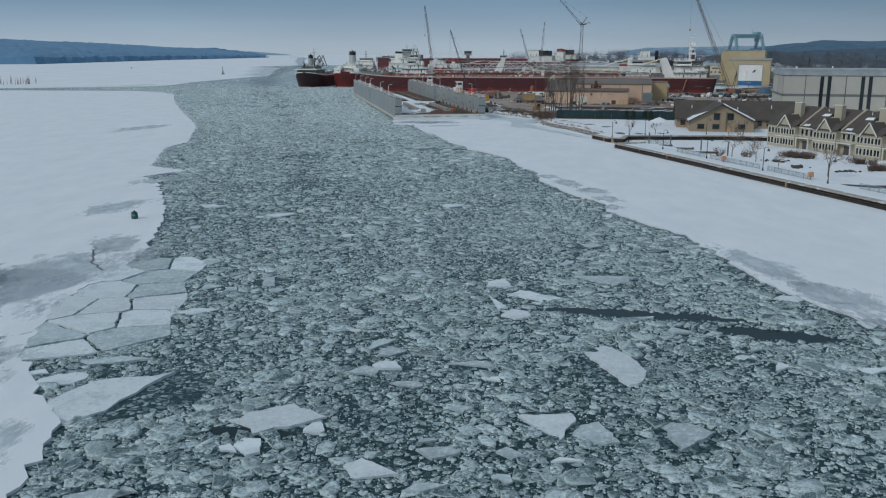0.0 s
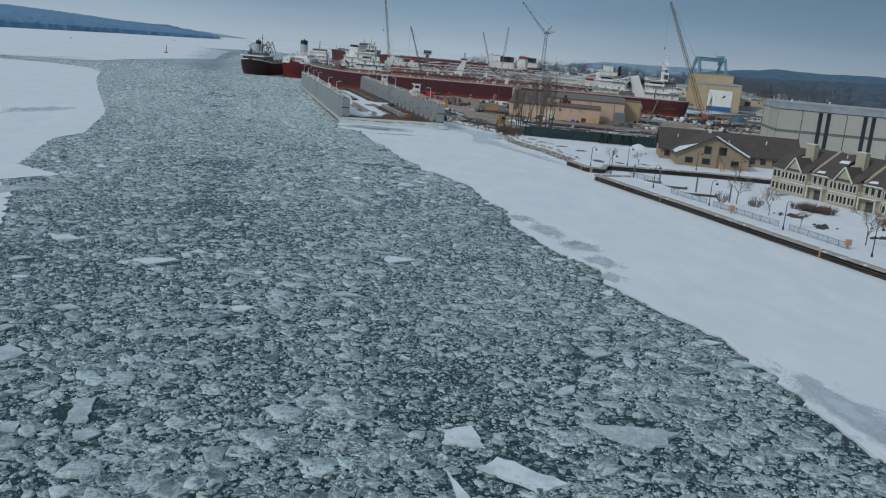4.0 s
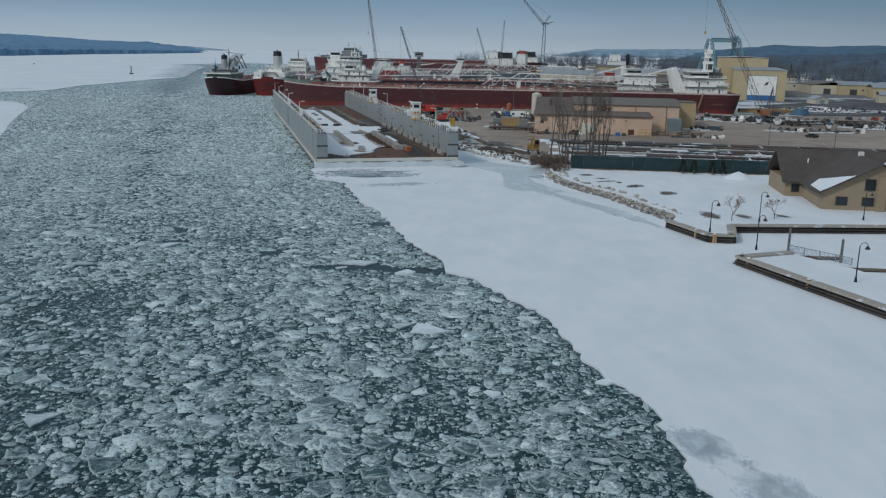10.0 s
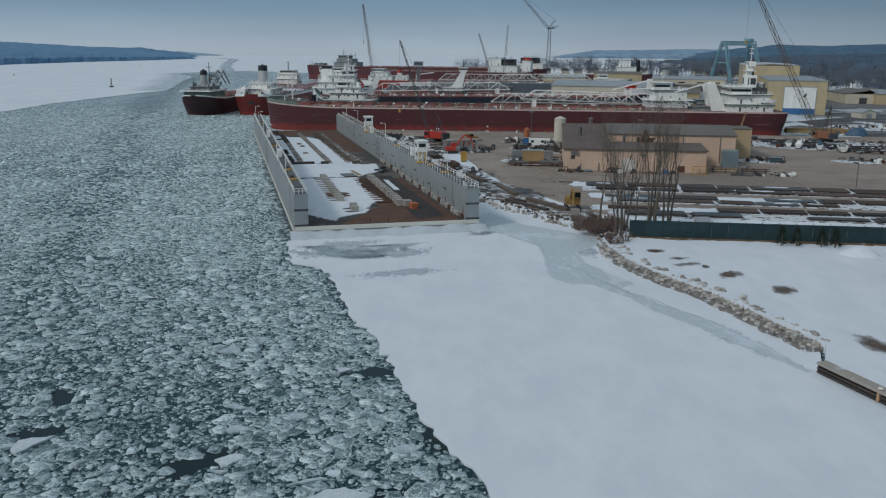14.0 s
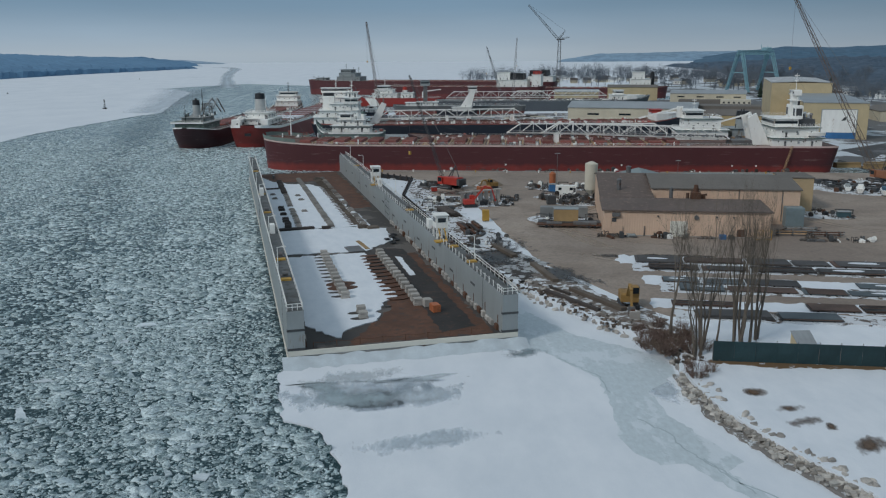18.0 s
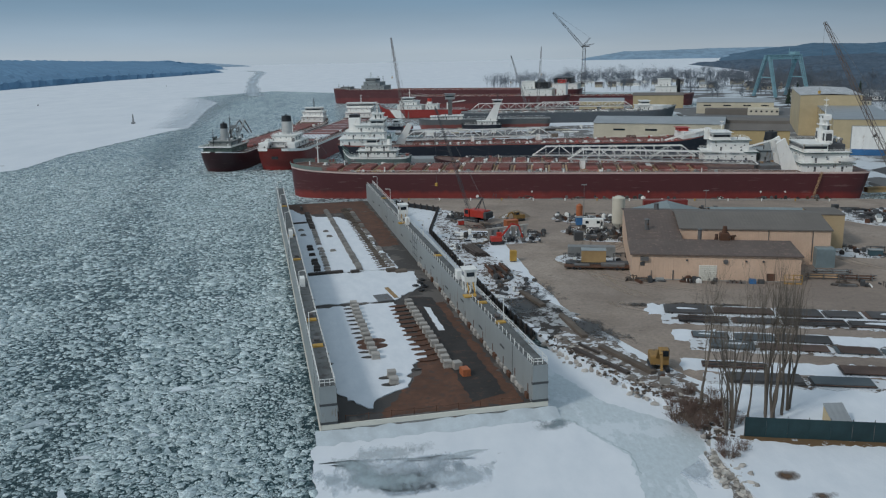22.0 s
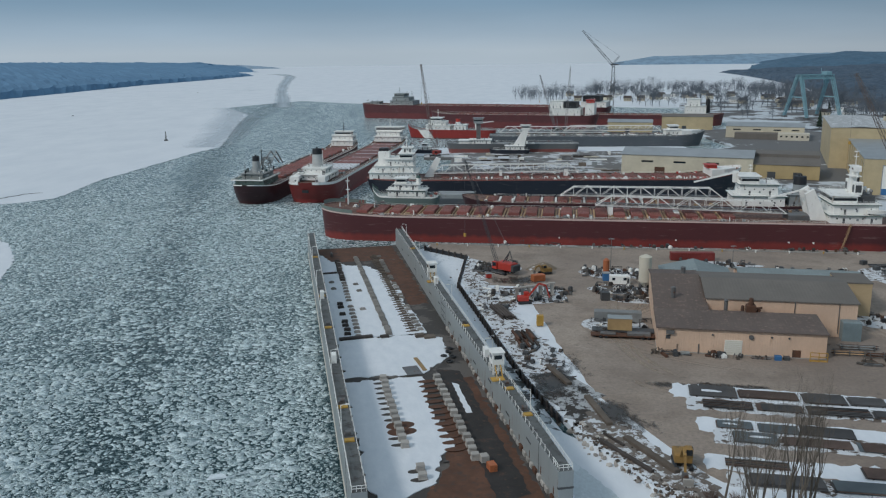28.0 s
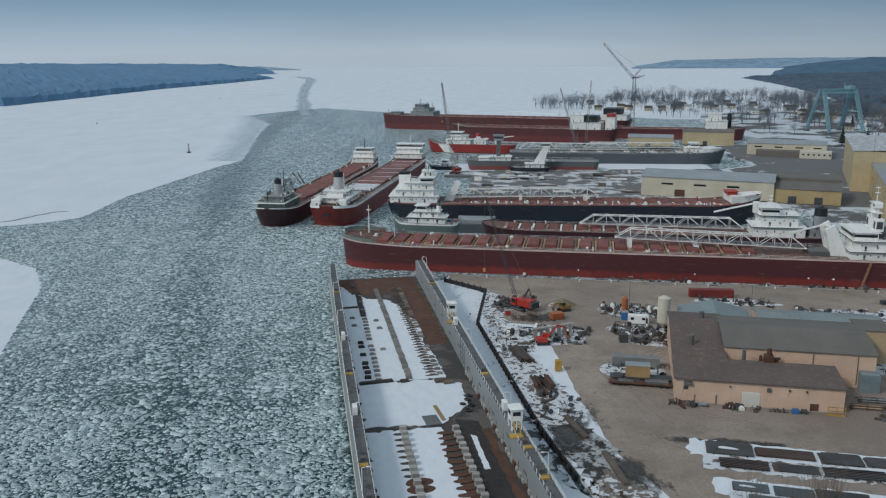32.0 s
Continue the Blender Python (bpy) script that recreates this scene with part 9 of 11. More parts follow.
# green windscreen fence round the yard
fence = thing("screen_fence", pose(44.2, 335.2, 1.1, 0, 0, -10.6), "tall fence hung with dark green windscreen", "fence")
for k in range(25):
    part("post", Solid().tube((0, 0, 0), (0, 0, 3.6), 0.06, n=6), STEEL, fence, "", pose(k * 3.0, 0, 0))
    if k < 24:
        s = Solid()
        cols = 6
        vs = [(3.0 * i / cols, 0.10 * math.sin(3.1 * i / cols + k) * (j == 1), 0.15 + 1.6 * j) for j in range(3) for i in range(cols + 1)]
        s.add(vs, [(j * 7 + i, j * 7 + i + 1, j * 7 + i + 8, j * 7 + i + 7) for j in range(2) for i in range(cols)])
        part("screen_panel", s, SCREEN, fence, "", pose(k * 3.0, -0.08, 0))
part("grass_strip", Solid().prism(ragged([(-0.5, 0.3), (-0.8, -0.9), (8, -1.9), (20, -1.3), (30, -2.0), (46, -1.4), (58, -1.8), (72, -1.2), (72, 0.3), (-0.5, 0.3)], 0.8, 0.22, 61)[:-1], 0.1, 0.26), patchy("dead_grass", (0.16, 0.10, 0.05), (0.62, 0.65, 0.68), 0.75, 0.7, 3.0), fence, "strip of brown dead grass")
for k, (x, y) in enumerate(((69.5, 326.2), (72, 325.6), (76.2, 324.8), (78.5, 324.4))):
    t = thing("cedar", pose(x, y, 1.3), "dark upright cedar before the fence", "tree", "cedars")
    r2 = np.random.default_rng(90 + k)
    s = Solid()
    for i in range(260):
        z = float(r2.uniform(0.2, 3.4))
        w = 1.05 * (1 - z / 4.0) * float(r2.uniform(0.4, 1.1))
        a = float(r2.uniform(0, 6.28))
        p = Vector((w * math.cos(a), w * math.sin(a), z))
        q = p + Vector((math.cos(a) * 0.3, math.sin(a) * 0.3, float(r2.uniform(0.15, 0.4))))
        s.add([tuple(p), tuple(q), tuple(p + Vector((0.16 * math.sin(a), -0.16 * math.cos(a), 0.25)))], [(0, 1, 2)])
    part("crown", s, NEEDLE, t)
    part("trunk", Solid().tube((0, 0, 0), (0, 0, 3.0), 0.12, 0.03, 6), BARK, t)
snow_heap = Solid()
ring = blob(3.4, 71, 20, 0.15, 0.8)
snow_heap.add([(x, y, 0) for x, y in ring] + [(x * 0.55 + 0.2, y * 0.55, 0.95) for x, y in ring] + [(0.2, 0, 1.7)], [(i, (i + 1) % 20, 20 + (i + 1) % 20, 20 + i) for i in range(20)] + [(20 + i, 20 + (i + 1) % 20, 40) for i in range(20)])
smooth(whole("snow_heap", snow_heap, SNOW_CLEAN, pose(80, 319, 1.29), "ploughed heap of clean snow", "snow heap"), 70)


# ---- bare trees ----
def grow(s, p, d, length, r, depth, rng, spread, up, n=4, thin=0.52):
    """Branches by splitting; thinner and shorter each time."""
    bend = Vector(rng.normal(0, 0.10, 3))
    mid = p + d * length * 0.5
    d2 = (d + bend).normalized()
    q = mid + d2 * length * 0.5
    s.tube(p, mid, r, r * 0.8, n, False)
    s.tube(mid, q, r * 0.8, r * 0.6, n, False)
    if depth == 0:
        return
    for i in range(3 if depth > 1 else 4):
        a = Vector(rng.normal(0, 1, 3))
        side = (a - d2 * a.dot(d2)).normalized()
        e = (d2 + side * spread * float(rng.uniform(0.5, 1.2)) + Vector((0, 0, up))).normalized()
        at = p.lerp(q, float(rng.uniform(0.45, 1.0))) if i else q
        grow(s, at, e, length * float(rng.uniform(0.55, 0.8)), r * thin, depth - 1, rng, spread, up, 3, thin)


def tree_mesh(name, seed, h, spread, up, depth=4, r=None, stems=1, material=None, thin=0.52):
    rng, s = np.random.default_rng(seed), Solid()
    for k in range(stems):
        d = Vector((0.12 * math.cos(2.4 * k) * (stems > 1), 0.12 * math.sin(2.4 * k) * (stems > 1), 1)).normalized()
        grow(s, Vector((0.3 * math.cos(2.4 * k) * (stems > 1), 0.3 * math.sin(2.4 * k) * (stems > 1), -0.2)), d, h * 0.42, (r or h * 0.014), depth, rng, spread, up, 6, thin)
    return s.mesh(name, material or BARK)


tall = [tree_mesh("tree", 500 + k, 21, 0.32, 0.4, 5, 0.25, 1 + k % 2, None, 0.45) for k in range(4)]
for k, (x, y, s_) in enumerate(((40.8, 344.5, 1.0), (42.4, 337.2, 0.8), (43.4, 337.8, 1.05), (45.4, 343, 0.95), (46.4, 340, 0.8), (49.2, 339, 1.05), (50.4, 342.6, 1.1), (51.2, 341.4, 0.95), (52.8, 342.2, 1.0), (54.6, 344.2, 1.0), (44.4, 339.8, 0.7))):
    whole("bare_tree", tall[k % 4], None, pose(x, y, 1.1, float(rng.normal(0, 2.5)), float(rng.normal(0, 2.5)), 67 * k) @ Matrix.Scale(s_, 4), "tall bare grey tree on the rubble bank", "tree", "bank trees")
small = [tree_mesh("tree", 520 + k, 4.6, 0.8, 0.1, 6, 0.085, 1, TWIG, 0.64) for k in range(3)]
for k, (x, y, s_) in enumerate(((58.5, 268.6, 1.0), (67.1, 270.8, 0.9), (73.2, 215.8, 1.45), (74.4, 202.3, 1.2), (80.9, 178.1, 1.6), (92, 273, 1.15), (86, 250, 1.0), (75, 190, 0.8))):
    whole("young_tree", small[k % 3], None, pose(x, y, 1.25, 0, 0, 50 * k) @ Matrix.Scale(s_, 4), "small bare ornamental tree in snow", "tree", "young trees")
bush = []
for k in range(3):
    s, r2 = Solid(), np.random.default_rng(540 + k)
    for i in range(34):
        a, t = float(r2.uniform(0, 6.28)), float(r2.uniform(0.1, 0.9))
        p = Vector((0.35 * math.cos(a), 0.35 * math.sin(a), -0.05))
        q = p + Vector((math.cos(a) * t, math.sin(a) * t, float(r2.uniform(0.6, 1.4))))
        s.tube(p, q, 0.03, 0.012, 3, False)
        for j in range(4):
            m_ = p.lerp(q, float(r2.uniform(0.4, 1)))
            s.tube(m_, m_ + Vector(r2.normal(0, 0.28, 3)) + Vector((0, 0, 0.15)), 0.016, 0.008, 3, False)
    bush.append(s.mesh("shrub", SHRUB if k < 2 else TWIG))
spots = [(36 + 9 * float(rng.random()), 338 + 14 * float(rng.random())) for _ in range(30)] + [(69.9, 215.6), (75.2, 213.2), (76.2, 212.6), (40, 333), (39.6, 329), (42.3, 331)]
for k, (x, y) in enumerate(spots):
    whole("shrub", bush[k % 3], None, pose(x, y, 1.25, 0, 0, 40 * k) @ Matrix.Scale(float(rng.uniform(0.9, 1.7)), 4), "leafless russet shrub in the snow", "shrub", "shrubs")
for k in range(46):
    a = float(rng.random())
    x0, y0, x1, y1 = ((85, 213.6, 90, 211), (86, 211.6, 90.5, 208), (96.3, 199.6, 99.4, 196.8), (94.4, 187.6, 98, 186.4))[k % 4]
    whole("shrub", bush[k % 3], None, pose(x0 + a * (x1 - x0) + float(rng.normal(0, 0.5)), y0 + a * (y1 - y0) + float(rng.normal(0, 0.5)), 1.25, 0, 0, 40 * k) @ Matrix.Scale(float(rng.uniform(0.8, 1.3)), 4), "dense russet shrub planted before the houses", "shrub", "shrubs")
garden = []
for k in range(7):
    garden.append(stones[k].copy())
    garden[-1].materials[0] = plain("dark_boulder", (0.075, 0.072, 0.07), 0.9, vary=0.4, fine=3)
for k in range(60):
    x0, y0, w, d = ((79.5, 203.5, 2.6, 2.0), (88.5, 185.4, 2.6, 0.9), (80.5, 193, 2.2, 2.4))[k % 3]
    x, y = x0 + w * float(rng.normal(0, 0.6)), y0 + d * float(rng.normal(0, 0.6))
    whole("garden_stone", garden[k % 7], None, pose(x, y, 1.35, 0, 0, 33 * k) @ Matrix.Scale(float(rng.uniform(0.5, 1.2)), 4), "dark garden boulder poking through snow", "boulder", "garden boulders")
sheet("garden_path", [(79, 168), (84, 166), (92, 166), (110, 172), (110, 169.5), (92, 162.5), (84, 162.5), (79.5, 165.5)], 1.25, 1.34, ASPHALT, "curved asphalt path cleared of snow", "path")

# channel marks
b = thing("can_buoy", pose(-50.8, 138, 0.2), "green can buoy frozen into the ice", "buoy")
part("drum", Solid().tube((0, 0, 0), (0, 0, 1.1), 0.55, 0.5, 14), plain("buoy_green", (0.02, 0.10, 0.075), 0.5), b)
part("top_mark", Solid().tube((0, 0, 1.1), (0, 0, 1.35), 0.3, 0.12, 12), BLACK, b)
part("reflector", Solid().box(-0.3, 0.3, -0.56, -0.48, 0.5, 0.8), plain("buoy_band", (0.10, 0.3, 0.32), 0.4), b)
for x, y in ((-249, 985),):
    b = thing("light_buoy", pose(x, y, 0.2), "tall lighted channel buoy in the ice", "buoy")
    part("hull", Solid().tube((0, 0, 0), (0, 0, 1.0), 2.0, 1.7, 14), BLACK, b)
    tw = Solid()
    truss(tw, 6, 1.1, 1.1, 0.6, 0.6, 2, 0.14, 0.1)
    part("tower", tw, BLACK, b, "", pose(0.5, 0, 1.0, 0, -90, 0))
    part("lantern", Solid().tube((0, 0, 6.9), (0, 0, 8.2), 0.5, 0.4, 8), GREY_DARK, b)
for k, (x, y) in enumerate(((-468, 1310), (-477, 1915))):
    b = thing("ice_shanty", pose(x, y, 0.2, 0, 0, 30 * k) @ Matrix.Scale(0.6, 4), "small dark fishing shanty on the bay ice", "shanty", "ice shanties")
    part("cabin", Solid().slab(-1.2, 1.2, -0.9, 0.9, 0, 2.0, 0.1), GREY_DARK, b)
    part("door", Solid().box(-0.4, 0.4, -0.95, -0.9, 0.1, 1.8), GREY_DARK, b)
reed = Solid()
r2 = np.random.default_rng(9)
for i in range(26):
    x, y, h = float(r2.uniform(-16, 16)), float(r2.uniform(-12, 12)), float(r2.uniform(2.5, 7))
    reed.tube((x, y, 0), (x + float(r2.normal(0, 0.3)), y, h), 0.22, 0.08, 4)
whole("reed_stand", reed, TWIG, pose(-345, 700, 0.2), "thin stand of stakes and reeds in the ice", "reeds", kind="stuff")

# ---- shipyard: cranes, racks, stores ----
def lattice(a, b, w, chord=0.22, web=0.12, tip=0.4):
    """A lattice boom from a to b, as a mesh in world axes relative to a."""
    a, b = Vector(a), Vector(b)
    d = b - a
    s = Solid()
    chord, web = (0.09, 0.05) if w < 1.2 else (chord * 0.65, web * 0.55)
    truss(s, d.length, w, w, w * tip, w * tip, w * 1.3, chord, web, (0, 0, -w / 2))
    turn = d.to_track_quat("X", "Z").to_matrix().to_4x4()
    return s, Matrix.Translation(a) @ turn


def crawler_crane(x, y, z, tip, paint, w, label, boom_paint=None, mast_h=9.0):
    c = thing("crawler_crane", pose(x, y, z, 0, 0, math.degrees(math.atan2(tip[1] - y, tip[0] - x))), label, "crane", "cranes")
    inv = c.matrix_world.inverted()
    for q in (-1, 1):
        t = part("track", Solid().slab(-3.6, 3.6, q * 2.3 - 0.5, q * 2.3 + 0.5, 0, 1.1, 0.3), BLACK, c)
        part("track_frame", Solid().box(-2.6, 2.6, q * 2.3 - 0.55, q * 2.3 + 0.55, 0.35, 0.75), STEEL, t)
    part("turntable", Solid().tube((0, 0, 1.0), (0, 0, 1.5), 1.6, n=14), STEEL, c)
    part("machine_house", Solid().slab(-5.5, 1.2, -1.7, 1.7, 1.5, 4.0, 0.2), paint, c)
    part("counterweight", Solid().slab(-6.6, -5.5, -1.9, 1.9, 1.5, 3.6, 0.2), GREY_DARK, c)
    cab = part("cab", Solid().slab(0.6, 2.6, 0.9, 2.3, 1.5, 4.0, 0.15), paint, c)
    part("cab_window", Solid().box(2.58, 2.64, 1.0, 2.2, 2.4, 3.8).box(0.8, 2.4, 2.28, 2.34, 2.4, 3.8), GLASS, cab)
    root = c.matrix_world @ Vector((1.8, 0, 2.0))
    s, m_ = lattice(root, tip, w)
    part("boom", s, boom_paint or paint, c, "lattice boom", inv @ m_)
    head = inv @ Vector(tip)
    g = Vector((-3.5, 0, 2 + mast_h))
    part("mast", Solid().beam((-1, -0.8, 3.8), tuple(g), 0.25).beam((-1, 0.8, 3.8), tuple(g), 0.25).beam((-5, 0, 3.8), tuple(g), 0.2), boom_paint or paint, c)
    part("pendant", Solid().tube(tuple(g), tuple(head), 0.06, n=3, caps=False), STEEL, c)
    low = head + Vector((0.5, 0, -min(head.z * 0.75, 26)))
    h = part("hoist_rope", Solid().tube(tuple(head + Vector((0.5, 0, 0))), tuple(low), 0.05, n=3, caps=False), STEEL, c)
    part("hook_block", Solid().slab(low.x - 0.4, low.x + 0.4, -0.3, 0.3, low.z - 1.2, low.z, 0.1), YELLOW, h)
    return c


crawler_crane(16.5, 504, 1.42, (4.5, 516, 38.7), RED, 0.9, "red crawler crane with a dark lattice boom in the yard", GREY_DARK, 6)
crawler_crane(168, 504, 1.42, (154.9, 551, 66), plain("crane_rust", (0.30, 0.13, 0.07), 0.6), 2.2, "rusty crawler crane with a long lattice boom", plain("boom_brown", (0.13, 0.10, 0.085), 0.6), 12)
crawler_crane(-8, 838, 1.5, (-16.7, 821, 67), RED, 2.0, "crawler crane with a tall grey lattice boom", plain("boom_grey", (0.20, 0.17, 0.16), 0.6), 12)
crawler_crane(104, 1020, 1.4, (95.5, 1083, 52), BLACK, 2.0, "distant dark crawler crane", plain("boom_slate", (0.16, 0.17, 0.18), 0.6), 10)
crawler_crane(113, 1022, 1.4, (122.5, 1062, 60), BLACK, 2.2, "distant dark crawler crane", STEEL, 10)
tc = thing("tower_crane", pose(181, 1152, 1.3), "slender luffing crane beyond the far berths", "crane", "cranes")
CRANE_DARK = plain("crane_slate", (0.11, 0.115, 0.12), 0.6)
s, m_ = lattice((181, 1152, 1.3), (181, 1152, 60), 4.6, 0.4, 0.26, 0.55)
inv = tc.matrix_world.inverted()
part("tower", s, CRANE_DARK, tc, "lattice tower", inv @ m_)
s, m_ = lattice((181, 1152, 59), (148.5, 1154, 95.6), 2.4, 0.34, 0.22, 0.5)
part("jib", s, CRANE_DARK, tc, "raised lattice jib", inv @ m_)
for tip_ in ((187.5, 1150, 68.5), (192, 1150, 62)):
    s, m_ = lattice((181, 1152, 60), tip_, 1.6, 0.3, 0.2, 0.6)
    part("counter_jib", s, CRANE_DARK, tc, "", inv @ m_)
part("machine_deck", Solid().slab(-2, 6, -2.5, 2.5, 57.6, 58.6, 0.1), CRANE_DARK, tc)
part("jib_stay", Solid().tube((6.5, -2, 67.2), (-32.5, 2, 94.3), 0.12, n=4, caps=False), CRANE_DARK, tc)

gan = thing("gantry_crane", pose(398, 1150, 1.3, 0, 0, 12), "tall pale-blue shipyard gantry crane", "crane", "cranes")
for y0, y1 in ((-4.4, -2.4), (2.4, 4.4)):
    g_ = Solid()
    truss(g_, 40, 2.0, 4.2, None, None, 3.4, 0.7, 0.4, (-20, (y0 + y1) / 2, 41.2))
    part("main_girder", g_.box(-20, 20, y0, y1, 41.0, 42.4), TEAL, gan, "blue lattice girder")
part("trolley", Solid().slab(11, 17, -4.6, 4.6, 45.6, 48.6, 0.3), TEAL, gan)
part("machine_cab", Solid().slab(12, 16, -2, 2, 36.5, 41, 0.3).beam((14, 0, 41), (14, 0, 45), 0.8), TEAL, gan, "blue hoist cab below the girder")
for x, h in ((7, 7.5), (15, 5.5), (18.5, 3.5)):
    part("aerial", Solid().tube((x, 0, 45), (x, 0, 45 + h), 0.35, 0.15, 6), TEAL, gan)
for q in (-1, 1):
    for r in (-1, 1):
        d = Vector((q * 1.5, r * 17, -42))
        leg = Solid()
        truss(leg, d.length, 2.6, 2.6, 2.0, 2.0, 4.5, 0.6, 0.35)
        m_ = Matrix.Translation((q * 18.5, r * 2.6, 42)) @ d.to_track_quat("X", "Z").to_matrix().to_4x4()
        part("leg", leg, TEAL, gan, "blue lattice leg", m_)
        part("bogie", Solid().slab(q * 20 - 2, q * 20 + 2, r * 19.6 - 3, r * 19.6 + 3, -0.1, 1.6, 0.2), STEEL, gan)
    part("cross_tie", Solid().beam((q * 19.2, -11, 22), (q * 19.2, 11, 22), 1.1), TEAL, gan)

# steel plates and beams laid out in rows on snow
rng = np.random.default_rng(33)
RACKS = (((50, 398), (160, 374), 5.2), ((51, 391), (158, 367.5), 4.2), ((50.5, 380.5), (150, 358), 4.2), ((52, 374.5), (150, 352), 4.2), ((47, 364), (140, 344.5), 4.0), ((49, 357.5), (118, 343), 3.4))
plate_mats = [plain("plate_rust", (0.115, 0.075, 0.06), 0.8, vary=0.35, by_piece=0.4), plain("plate_dark", (0.075, 0.072, 0.072), 0.7, vary=0.35, by_piece=0.4), plain("plate_blue", (0.085, 0.105, 0.115), 0.6, vary=0.2, by_piece=0.2)]
for r, ((x0, y0), (x1, y1), w) in enumerate(RACKS):
    d, a = math.hypot(x1 - x0, y1 - y0), math.atan2(y1 - y0, x1 - x0)
    c, s_ = math.cos(a), math.sin(a)
    line = [(x0 - s_ * o + c * t, y0 + c * o + s_ * t) for t, o in ((-3, -w * 0.75), (d, -w * 0.75), (d, w * 0.75), (-3, w * 0.75))]
    sheet("rack_snow", ragged(line + [line[0]], 1.2, 0.4, 700 + r)[:-1], 1.3, 1.45 + 0.006 * r, DIRTY_SNOW if r % 2 else SNOW_CLEAN, "snow between the stored plates", "snow strip")
    t = 0.5
    while t < d - 4:
        ln = float(rng.uniform(7, 14))
        if rng.random() < (0.9 if r < 4 else 0.45):
            ww = w * float(rng.uniform(0.75, 1.2))
            p = thing("steel_plate_pile", pose(x0 + c * (t + ln / 2), y0 + s_ * (t + ln / 2), 1.45, 0, 0, math.degrees(a) + float(rng.normal(0, 1.0))), "stack of dark steel plates on sleepers in the yard", "steel stock", "plate rows")
            for q in (-0.35, 0, 0.35):
                part("sleeper", Solid().slab(q * ln - 0.15, q * ln + 0.15, -ww / 2, ww / 2, 0, 0.2, 0.02), TIMBER_DARK, p)
            n = int(rng.integers(1, 4))
            if r in (1, 4) and rng.random() < 0.5:
                for j in range(max(2, int(ww / 0.7))):
                    yy = -ww / 2 + 0.7 * (j + 0.5)
                    part("beam", Solid().box(-ln / 2, ln / 2, yy - 0.18, yy + 0.18, 0.2, 0.24).box(-ln / 2, ln / 2, yy - 0.02, yy + 0.02, 0.24, 0.5).box(-ln / 2, ln / 2, yy - 0.18, yy + 0.18, 0.5, 0.54), plate_mats[int(rng.integers(0, 2))], p)
            else:
                for j in range(n):
                    o, e = float(rng.normal(0, 0.15)), float(rng.uniform(0, 1.2)) * (j > 0)
                    part("plate", Solid().slab(-ln / 2 + e, ln / 2 - e * 0.5, -ww / 2 + o, ww / 2 + o, 0.2 + 0.1 * j, 0.29 + 0.1 * j, 0.01), plate_mats[int(rng.integers(0, 3)) if rng.random() < 0.3 else int(rng.integers(0, 2))], p)
                if rng.random() < 0.3:
                    part("snow_cover", Solid().prism(blob(ln * 0.22, int(rng.integers(0, 999)), 16, 0.3, 0.25), 0.22 + 0.1 * n, 0.3 + 0.1 * n), SNOW_CLEAN, p, "snow left on the plates", pose(float(rng.uniform(-2, 2)), 0, 0))
        t += ln + float(rng.uniform(0.3, 1.0))


def beam_at(x0, y0, x1, y1, w, h, material, label, z=1.47):
    d, a = math.hypot(x1 - x0, y1 - y0), math.degrees(math.atan2(y1 - y0, x1 - x0))
    s = Solid().slab(0, d, -w / 2, w / 2, 0.0, h, 0.06)
    return whole("timber_beam", s, material, pose(x0, y0, z, 0, 0, a), label, "beam", "stored beams")


for b in ((27.3, 395, 29.5, 380.5), (31.4, 374.4, 37.7, 360.2), (21, 414, 24.5, 402)):
    beam_at(*b, 1.3, 0.7, TIMBER, "long weathered timber beam on the snowy bank")
beam_at(26.2, 373.6, 33.3, 360.4, 0.8, 0.6, TIMBER_DARK, "long dark steel beam on the snowy bank")
beam_at(27.6, 376.6, 30.4, 371.2, 0.5, 0.4, TIMBER_DARK, "short dark beam half buried in snow")
whole("concrete_slab", Solid().slab(-0.9, 0.9, -0.2, 0.2, 0, 1.7, 0.05), CONCRETE, pose(38.3, 355.6, 1.2, 8, 0, -8), "grey concrete slab leaning on the bank", "slab")
pipe = Solid().tube((0, -6, 0.3), (0, 6, 0.3), 0.3, n=10).mesh("steel_pipe", plain("pipe_rust", (0.10, 0.08, 0.07), 0.7, vary=0.4, by_piece=0.35))
for k in range(13):
    whole("steel_pipe", pipe, None, pose(11.5 + 0.62 * (k % 7), 457 + 0.4 * (k % 3), 1.47 + 0.56 * (k // 7), 0, 0, 14 + (k % 3)), "rusty steel pipe in a stack by the seawall", "pipe", "stacked pipes")
for k in range(16):
    x, y = 14.6 + 0.9 * (k % 6) + 0.3 * (k // 6), 439 + 0.5 * (k % 4) - 5 * (k // 11)
    beam_at(x, y, x + 1.2, y - 7.5, 0.6, 0.55, TIMBER_DARK if k % 2 else RUST, "dark pile stub stacked in the yard", 1.47 + 0.5 * (k % 5 == 0))


